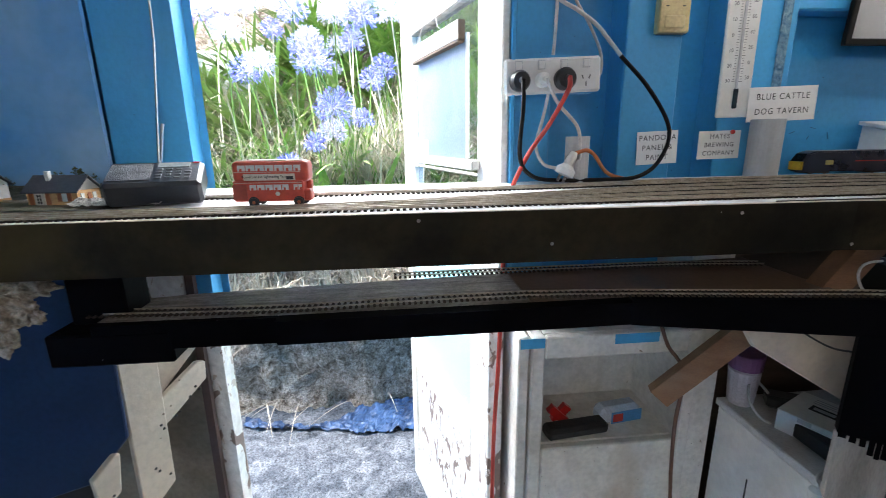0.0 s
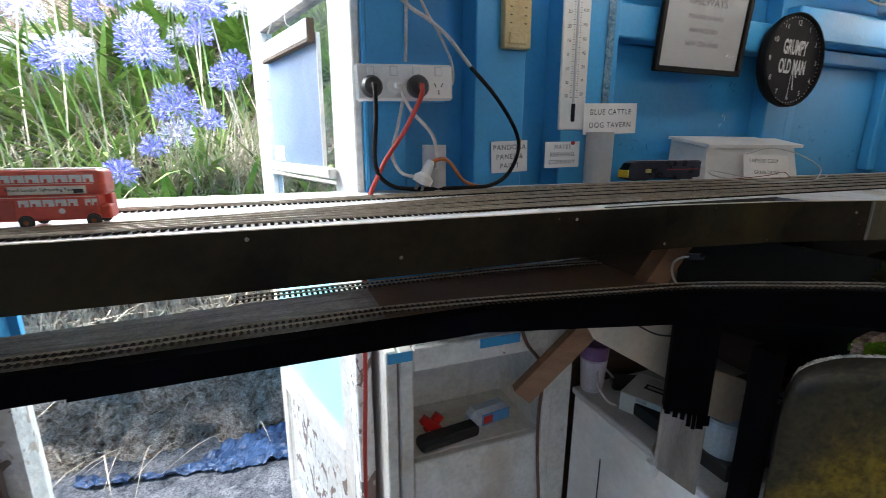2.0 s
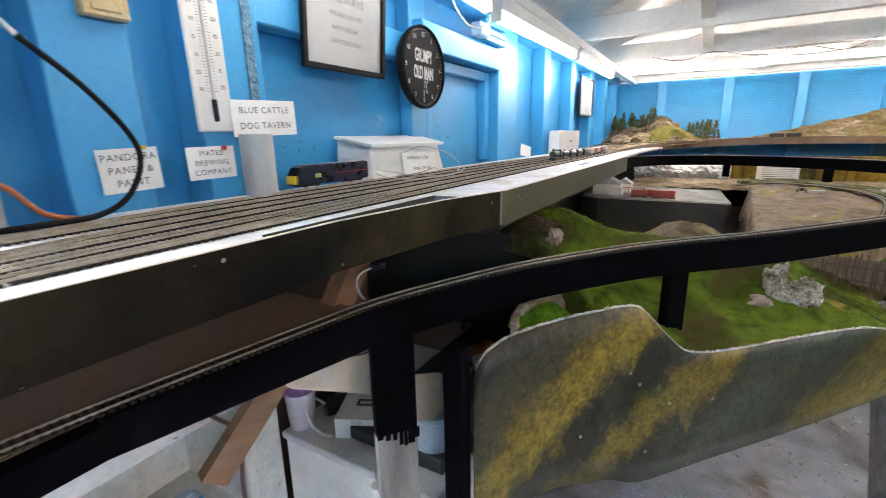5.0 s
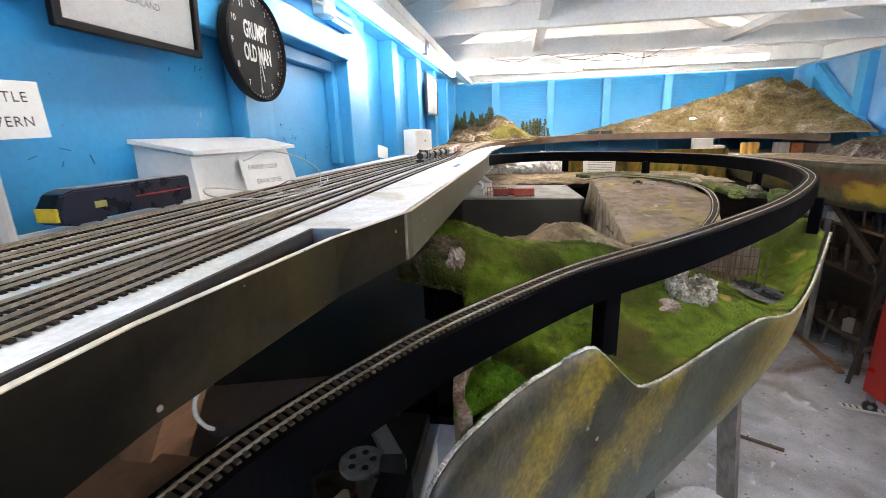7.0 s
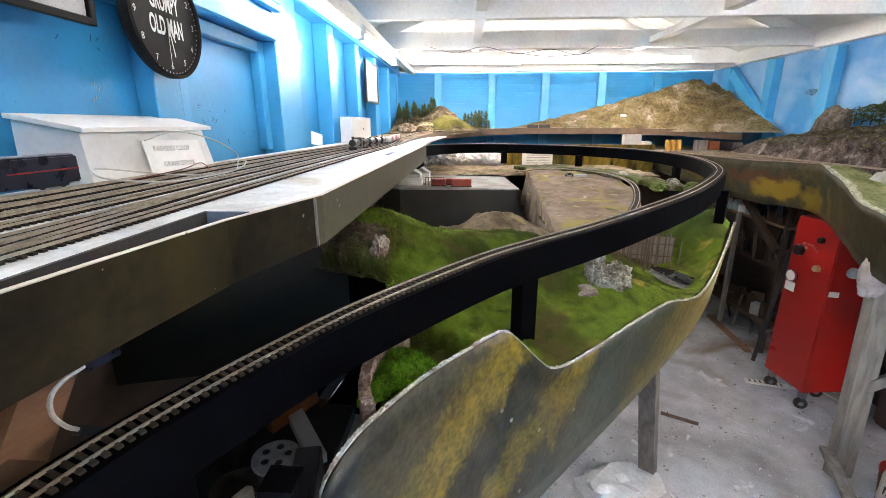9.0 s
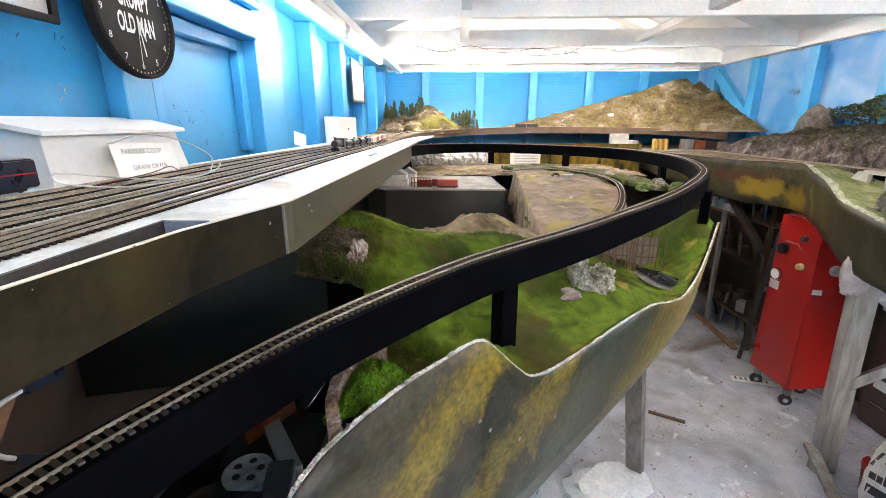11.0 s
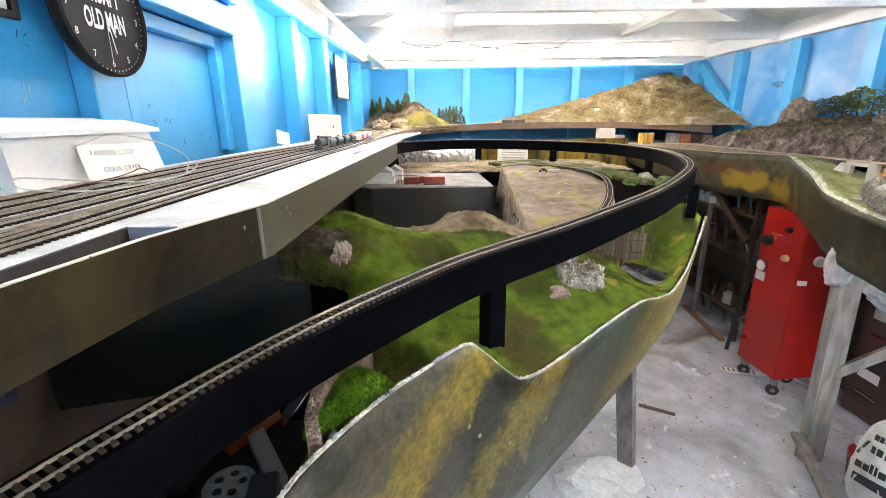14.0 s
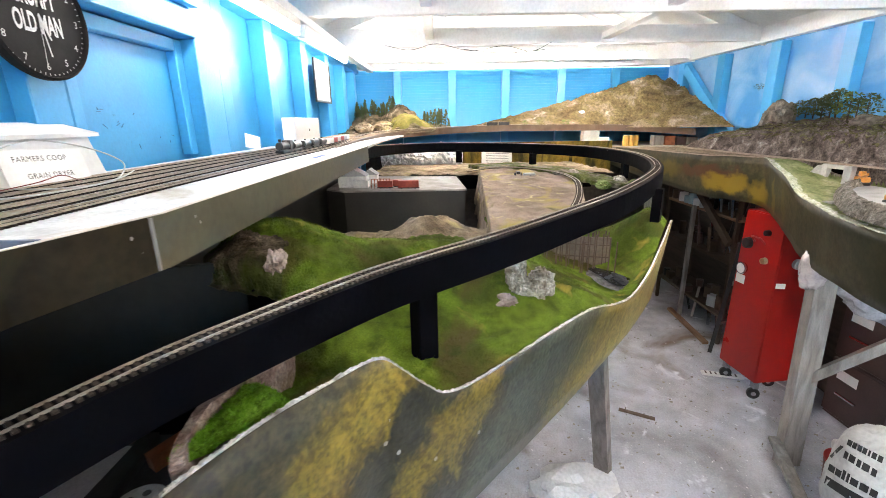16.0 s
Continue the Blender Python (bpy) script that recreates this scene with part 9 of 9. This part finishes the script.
        d1 = (bank[i + 1] - bank[i]).normalized()
        out = Vector((-d1.y, d1.x, 0))
        out = out if out.y > 0 else -out
        a = ((0.034, 1.305), (0.024, 1.335), (0.012, 1.355), (0.0, 1.362), (-0.010, 1.362), (-0.016, 1.348), (-0.022, 1.322))
        j = min(5, int(v * 6))
        f2 = v * 6 - j
        o, z = a[j][0] * (1 - f2) + a[j + 1][0] * f2, a[j][1] * (1 - f2) + a[j + 1][1] * f2
        n = bumps(q.x * 3, q.y * 3 + z * 4, 30, 5)
        p = q + out * (o + 0.006 * n)
        return (p.x, p.y, z + 0.007 * bumps(q.x * 2, o + q.y, 46, 9))
    vs, fs = patch(rubble, 200, 18)
    tagged(link("quarry_bank", vs, fs, R("rubble_bank", ((0.06, 0.055, 0.045), (0.13, 0.12, 0.10), (0.21, 0.195, 0.17), (0.33, 0.31, 0.29)), 40, rough=0.95, fine=220, bump=1.0, grain=0.8), smooth=True), "grey brown rubble bank round the model quarry", "model landscape")

    def quarry_floor(u, v):
        q = bank[min(len(bank) - 1, int(u * (len(bank) - 1)))]
        return (q.x + (2.05 - q.x) * v * 0.9, q.y + (-1.50 - q.y) * v, 1.331 + 0.002 * bumps(u * 3, v * 2, 20))
    vs, fs = patch(quarry_floor, 50, 14)
    tagged(link("quarry_slab", vs, fs, M("pale_grey_slab", (0.34, 0.34, 0.335), 0.8, (0.26, 0.255, 0.25), 12)), "pale grey flat quarry floor of the model", "model landscape")
    model_tree(3.99, -1.86, 1.835, 0.045, CONIFER, rnd, 80, 0.9, "model_twig", "dark twig of model foliage stuck on the stud", "model tree", False)

    # red cabinet
    t = thing("red_cabinet", (3.0, -1.55, 0), "red enamelled workshop cabinet on castors with dials", "cabinet")
    P = [(3.165, -1.335), (2.864, -1.36), (2.888, -1.61), (3.185, -1.585)]
    bm = bmesh.new()
    lo = [bm.verts.new((x, y, 0.12)) for x, y in P]
    hi = [bm.verts.new((x * 0.96 + 3.02 * 0.04, y * 0.96 - 1.47 * 0.04, 1.125)) for x, y in P]
    bm.faces.new(hi[::-1]), bm.faces.new(lo)
    for i in range(4):
        bm.faces.new((lo[(i + 1) % 4], lo[i], hi[i], hi[(i + 1) % 4]))
    bmesh.ops.recalc_face_normals(bm, faces=bm.faces)
    bmesh.ops.bevel(bm, geom=bm.edges[:], offset=0.006, segments=2, affect="EDGES")
    part("body", bm, RED, t)
    ax = Vector((2.864 - 3.165, -1.36 + 1.335, 0)).normalized()
    nrm = Vector((-ax.y, ax.x, 0))
    nrm = nrm if nrm.y > 0 else -nrm

    def on_face(a, z):
        p = Vector((3.165, -1.335, 0)).lerp(Vector((2.864, -1.36, 0)), a) + Vector((0, 0, z))
        k = (z - 0.12) / 1.04 * 0.04
        p = Vector((p.x * (1 - k) + 3.02 * k, p.y * (1 - k) - 1.47 * k, z)) + nrm * 0.002
        return Matrix.Translation(p) @ Matrix([[-ax.x, 0, nrm.x, 0], [-ax.y, 0, nrm.y, 0], [0, 1, 0, 0], [0, 0, 0, 1]])
    g = part("gauge", lathe([(0.036, 0), (0.038, 0.01), (0.036, 0.018), (0.032, 0.018)], (0, 0, 0), 24, axis=on_face(0.20, 0.77)), CHROME, t, "round chrome gauge")
    part("dial", lathe([(0.031, 0.0182), (0.030, 0.0188)], (0, 0, 0), 24, axis=on_face(0.20, 0.77)), PAPER, g)
    part("tag", slab(0.07, 0.055, 0.001, on_face(0.17, 0.70)), PAPER, t, "white paper tag")
    for a, z, r, mt in ((0.70, 0.86, 0.02, CREAM), (0.66, 1.02, 0.018, BLACK_PLASTIC), (0.22, 0.93, 0.034, BLACK_PLASTIC)):
        part("knob", lathe([(r, 0), (r * 0.9, 0.022), (r * 0.6, 0.024)], (0, 0, 0), 16, axis=on_face(a, z)), mt, t)
    part("handle", tube([on_face(0.36, 0.95).translation, on_face(0.38, 0.985) @ Vector((0, 0, 0.03)), on_face(0.60, 0.985) @ Vector((0, 0, 0.03)), on_face(0.62, 0.95).translation], 0.006, 8), M("worn_red_handle", (0.55, 0.10, 0.08), 0.3, bump=0), t, "paler red carrying handle")
    part("label", slab(0.05, 0.03, 0.001, Matrix.Translation((2.864, -1.395, 0.74)) @ Matrix([[-0.2, 0, -0.98, 0], [-0.98, 0, 0.2, 0], [0, 1, 0, 0], [0, 0, 0, 1]])), PAPER, t, "small white label")
    part("dial_knob", lathe([(0.03, 0), (0.028, 0.02), (0.01, 0.022)], (0, 0, 0), 18, axis=Matrix.Translation((2.874, -1.47, 0.865)) @ Matrix.Rotation(radians(-90), 4, "Y")), GREY_PVC, t, "grey dial")
    for x, y in ((3.13, -1.37), (2.895, -1.39), (3.02, -1.57), (3.15, -1.55)):
        c = part("castor", lathe([(0.014, -0.011), (0.033, -0.011), (0.035, -0.006), (0.035, 0.006), (0.033, 0.011), (0.014, 0.011)], (0, 0, 0), 20, axis=Matrix.Translation((x, y, 0.036)) @ Matrix.Rotation(radians(70), 4, "Z") @ Matrix.Rotation(radians(90), 4, "X")), BLACK_PLASTIC, t)
        part("fork", B(x - 0.020, x + 0.020, y - 0.016, y + 0.016, 0.0715, 0.119, 0.003), CHROME, c)
        part("hub", lathe([(0.0135, -0.0125), (0.0135, 0.0125)], (0, 0, 0), 14, axis=Matrix.Translation((x, y, 0.036)) @ Matrix.Rotation(radians(70), 4, "Z") @ Matrix.Rotation(radians(90), 4, "X")), CHROME, c)

    # shelving with clutter
    s = thing("tool_rack", (4.2, -1.65, 0), "dark workshop shelving with tools and tins", "shelving")
    for z in (0.20, 0.62, 0.94):
        part("shelf", B(3.55, 4.55, -1.86, -1.58, z, z + 0.02, 0.002), RAW_DARK if z < 0.9 else RAW_WOOD, s)
    for x in (3.57, 4.53):
        part("upright", B(x - 0.012, x + 0.012, -1.60, -1.575, 0, 1.10), RAW_DARK, s)
        part("upright", B(x - 0.012, x + 0.012, -1.87, -1.845, 0, 1.10), RAW_DARK, s)
    part("upright", B(4.065, 4.095, -1.578, -1.55, 0, 0.965), GREY_WOOD, s, "pale grey front upright")
    part("diagonal", beam((4.10, -1.545, 1.15), (3.55, -1.535, 0.79), 0.03, 0.05), RAW_DARK, s, "dark diagonal timber")
    for k in range(34):
        z = (0.2205, 0.6405, 0.9605)[k % 3]
        x = 3.62 + 0.027 * k + rnd.uniform(-0.01, 0.01)
        y = rnd.uniform(-1.78, -1.62)
        h = rnd.uniform(0.05, 0.16)
        mt = (BLACK_PLASTIC, BROWN_STEEL, RAW_DARK, BLACK_PLASTIC, BROWN_STEEL, RAW_DARK, GREY_PVC, RAW_DARK)[rnd.randrange(8)]
        if k % 2:
            solid("storage_tin", lathe([(0.02 + 0.02 * rnd.random(), 0), (0.03, h)], (x, y, z), 14), mt, "assorted workshop tin on the rack", "tin", "rack clutter")
        else:
            solid("tool_box", add_box(bmesh.new(), -0.035, 0.035, -0.03, 0.03, 0, h * 0.7, 0.004, Matrix.Translation((x, y, z)) @ Matrix.Rotation(rnd.uniform(-0.5, 0.5), 4, "Z")), mt, "assorted small box on the rack", "box", "rack clutter")
    for x, h, mt in ((4.33, 0.075, WHITE_PLASTIC), (4.25, 0.06, PALE_TEAL), (4.18, 0.085, PALE_TEAL), (4.11, 0.055, WHITE_PLASTIC), (4.02, 0.05, GREY_PVC)):
        solid("paint_tin", lathe([(0.032, 0), (0.034, 0.004), (0.034, h), (0.030, h), (0.029, h - 0.004)], (x, -1.605, 0.9605), 18), mt, "pale paint tin on the rack", "tin", "paint tins")
    d = thing("sack_truck", (3.35, -1.6, 0), "dark steel frame leaning beside the red cabinet", "trolley")
    for a, b in (((3.42, -1.44, 0.02), (3.36, -1.52, 1.12)), ((3.50, -1.62, 0.02), (3.44, -1.68, 1.12))):
        part("upright", beam(a, b, 0.025, 0.025), BLACK_PLASTIC, d)
    for z in (0.25, 0.55, 0.85, 1.08):
        k = z / 1.12
        part("rung", beam((3.42 - 0.06 * k, -1.44 - 0.08 * k, z), (3.50 - 0.06 * k, -1.62 - 0.06 * k, z), 0.02, 0.02), GREY_WOOD, d)
    for k in range(7):
        solid("hanging_tool", beam((3.28 + 0.03 * k, -1.60 - 0.02 * k, 0.88 + 0.03 * rnd.random()), (3.30 + 0.03 * k, -1.58 - 0.02 * k, 1.12 + 0.05 * rnd.random()), 0.018, 0.018), (BLACK_PLASTIC, CHROME, RED, DEEP_BLUE)[k % 4], "hand tool standing in the dark frame", "tool", "hand tools")

    for k in range(26):
        x, y, z = 3.62 + 0.55 * rnd.random(), -1.74 + 0.16 * rnd.random(), (0.6405, 0.9605, 0.02)[k % 3]
        ln, a = rnd.uniform(0.16, 0.34), rnd.uniform(-0.5, 0.5)
        solid("leaning_stick", beam((x, y, z), (x + ln * math.sin(a), y + 0.03, z + min(ln * math.cos(a), 1.33 - z)), 0.012 + 0.012 * rnd.random(), 0.012), (BLACK_PLASTIC, RAW_DARK, GREY_WOOD, BROWN_STEEL, CHROME)[k % 5], "thin rod leaning among the stored tools", "rod", "stored rods")

    # brown filing cabinet
    t = thing("filing_cabinet", (2.68, -1.8, 0), "brown steel filing cabinet with label holders", "filing cabinet")
    part("carcass", B(2.42, 2.78, -1.94, -1.722, 0, 0.72, 0.004), BROWN_STEEL, t)
    for z in (0.03, 0.375):
        dr = part("drawer", B(2.43, 2.77, -1.7215, -1.70, z, z + 0.325, 0.003), BROWN_STEEL, t)
        part("label_holder", B(2.60, 2.72, -1.6995, -1.697, z + 0.22, z + 0.275), PAPER, dr, "cream label card")
        part("handle", B(2.58, 2.70, -1.6995, -1.685, z + 0.13, z + 0.142, 0.002), CHROME, dr)
    solid("plastic_bag", lump((2.42, -1.55, 0.84), (0.22, 0.18, 0.10), 31, rough=0.6), M("crumpled_clear_bag", (0.62, 0.66, 0.72), 0.2, (0.45, 0.5, 0.56), 30, 90, 1.0), "crumpled clear plastic bag on the filing cabinet", "bag", smooth=True)
    solid("plastic_wrap", lump((2.40, -1.14, 1.0), (0.06, 0.05, 0.10), 33, rough=0.4), M("crumpled_wrap", (0.66, 0.60, 0.58), 0.15, (0.52, 0.44, 0.44), 12, 60, 0.5), "crumpled clear wrap tied to the grey leg", "bag", smooth=True)
    solid("leg_brace", beam((2.40, -1.22, 0.45), (2.15, -1.45, 0.85), 0.05, 0.04), GREY_WOOD, "weathered diagonal leg brace", "brace")
    solid("second_leg", beam((2.46, -1.23, 0.15), (2.47, -1.235, 0.9), 0.03, 0.05), GREY_WOOD, "thin grey upright beside the leg", "post")
    t = thing("cement_bag", (1.93, -1.12, 0), "part used white paper sack with black print", "sack")
    bm = lump((1.93, -1.14, 0.27), (0.16, 0.13, 0.28), 41, rough=0.18)
    skin = mathutils.bvhtree.BVHTree.FromBMesh(bm)
    part("sack", bm, M("paper_sack", (0.66, 0.65, 0.63), 0.7, (0.5, 0.5, 0.49), 9, 60, 0.9), t, smooth=True)
    to = Vector((-0.62, 0.78, 0.55)).normalized()
    right = Vector((-0.78, -0.62, 0)).normalized()
    up = right.cross(to) * (1 if right.cross(to).z > 0 else -1)

    def printed(corners, name="printed_bar"):
        """A patch of ink lying on the paper, from four corners across and up the sack."""
        def f(u, v):
            a = Vector(corners[0]).lerp(Vector(corners[1]), u)
            b = Vector(corners[3]).lerp(Vector(corners[2]), u)
            p = a.lerp(b, v)
            o = Vector((1.915, -1.03, 0.38)) + right * p.x + up * p.y + to * 0.3
            hit = skin.ray_cast(o, -to)
            return hit[0] + to * 0.0015 if hit[0] else None
        vs, fs = patch(f, 8, 4)
        if None not in vs:
            link(name, vs, fs, INK, t)
    for k, (a, b) in enumerate(((-0.040, -0.026), (-0.024, -0.012), (-0.008, 0.004), (0.006, 0.018), (0.022, 0.028), (0.032, 0.045), (0.049, 0.062))):
        printed(((a, 0.075 - 0.12 * a), (b, 0.075 - 0.12 * b), (b, 0.097 - 0.12 * b), (a, 0.097 - 0.12 * a)))
    printed(((-0.088, 0.085), (-0.045, 0.062), (-0.045, 0.073), (-0.088, 0.097)))
    printed(((-0.056, 0.068), (-0.045, 0.068), (-0.072, 0.005), (-0.082, 0.008)))
    for a, w in ((-0.038, 0.012), (-0.022, 0.018), (0.002, 0.012), (0.018, 0.020), (0.044, 0.014)):
        printed(((a, 0.022 - 0.2 * a), (a + w, 0.020 - 0.2 * a), (a + w, 0.046 - 0.2 * a), (a, 0.049 - 0.2 * a)))
    for a, w, h in ((-0.072, 0.022, 0.026), (-0.047, 0.018, 0.026), (-0.026, 0.010, 0.036), (-0.012, 0.008, 0.034), (0.0, 0.022, 0.026), (0.027, 0.024, 0.026), (0.056, 0.02, 0.026)):
        printed(((a, -0.050 - 0.1 * a), (a + w, -0.052 - 0.1 * a), (a + w, -0.052 + h - 0.1 * a), (a, -0.050 + h - 0.1 * a)))
    printed(((-0.07, -0.098), (0.08, -0.115), (0.08, -0.075), (-0.07, -0.066)))
    t = thing("red_bucket", (2.12, -1.28, 0), "red and brown bucket with a white wire handle", "bucket")
    part("pail", lathe([(0.075, 0), (0.09, 0.17), (0.085, 0.17), (0.07, 0.01)], (2.17, -1.30, 0), 24), M("brown_pail", (0.15, 0.05, 0.04), 0.5), t)
    part("rim", lathe([(0.093, 0.165), (0.093, 0.18), (0.086, 0.18)], (2.17, -1.30, 0), 24), RED, t, "red rim")
    part("handle", tube(curve_through([(2.255, -1.30, 0.17), (2.235, -1.27, 0.24), (2.17, -1.25, 0.27), (2.105, -1.27, 0.24), (2.085, -1.30, 0.17)], 6), 0.008, 8), WHITE_PLASTIC, t, "white handle")
    solid("floor_plank", beam((2.40, -1.14, 0.125), (1.98, -1.02, 0.02), 0.05, 0.02), GREY_WOOD, "grey plank leaning over the floor", "plank")
    solid("floor_stick", beam((4.20, -1.543, 0.012), (3.562, -1.496, 0.012), 0.04, 0.02), RAW_WOOD, "pale timber offcut on the floor", "offcut")
    solid("floor_stick", beam((2.80, -0.539, 0.008), (2.706, -0.708, 0.008), 0.018, 0.012), RAW_DARKER, "short brown stick on the floor", "offcut")
    g = thing("striped_strip", (3.14, -1.36, 0), "white slotted plastic strip on the floor", "offcut")
    part("strip", beam((3.174, -1.242, 0.008), (3.104, -1.476, 0.008), 0.045, 0.012), WHITE_PLASTIC, g)
    for k in range(7):
        p = Vector((3.174, -1.242, 0.0145)).lerp(Vector((3.104, -1.476, 0.0145)), 0.1 + 0.12 * k)
        part("slot", add_box(bmesh.new(), -0.016, 0.016, -0.005, 0.005, -0.0004, 0.0006, 0, Matrix.Translation(p) @ Matrix.Rotation(radians(-17), 4, "Z")), BROWN_STEEL, g)
    solid("crumpled_sack", lump((2.215, -0.09, 0.018), (0.16, 0.20, 0.05), 51, 3, rough=1.0), M("white_sack", (0.80, 0.80, 0.81), 0.5, (0.66, 0.67, 0.69), 9, 60, 0.6), "crumpled white paper sack on the floor", "sack")
    vs, fs = [], []
    for _ in range(700):
        x, y = rnd.uniform(1.7, 4.0), rnd.uniform(-1.6, 0.5)
        s2 = rnd.uniform(0.002, 0.009)
        a = rnd.uniform(0, 6.28)
        n = len(vs)
        c = Vector((x, y, 0.0015))
        d1, d2 = Vector((math.cos(a), math.sin(a), 0)) * s2, Vector((-math.sin(a), math.cos(a), 0)) * s2 * rnd.uniform(0.3, 0.9)
        vs += [c - d1 - d2, c + d1 - d2, c + d1 + d2 + Vector((0, 0, 0.003)), c - d1 + d2]
        fs.append((n, n + 1, n + 2, n + 3))
    tagged(link("floor_debris", vs, fs, M("debris", (0.45, 0.40, 0.34), 0.9, (0.12, 0.10, 0.08), 2, 30, 0)), "scattered chips and scraps on the concrete", "debris", kind="stuff")


south_details()


# ---- added dark sheets for the dim space below the boards ----
DIM_BACKING = M("dim_backing_tone", (0.05, 0.036, 0.028), 0.8, (0.09, 0.07, 0.055), 4, 60, 0.3, stretch=(1, 6, 6))
solid("dim_backing_sheet", B(1.2, 5.46, -1.8795, -1.872, 0, 1.36), DIM_BACKING, "dark sheet standing in for dim space below the layout", "wall panel", kind="structure")
solid("dim_backing_sheet", B(5.47, 5.495, -1.92, 1.3, 0, 1.37), DIM_BACKING, "dark sheet standing in for dim space below the layout", "wall panel", kind="structure")
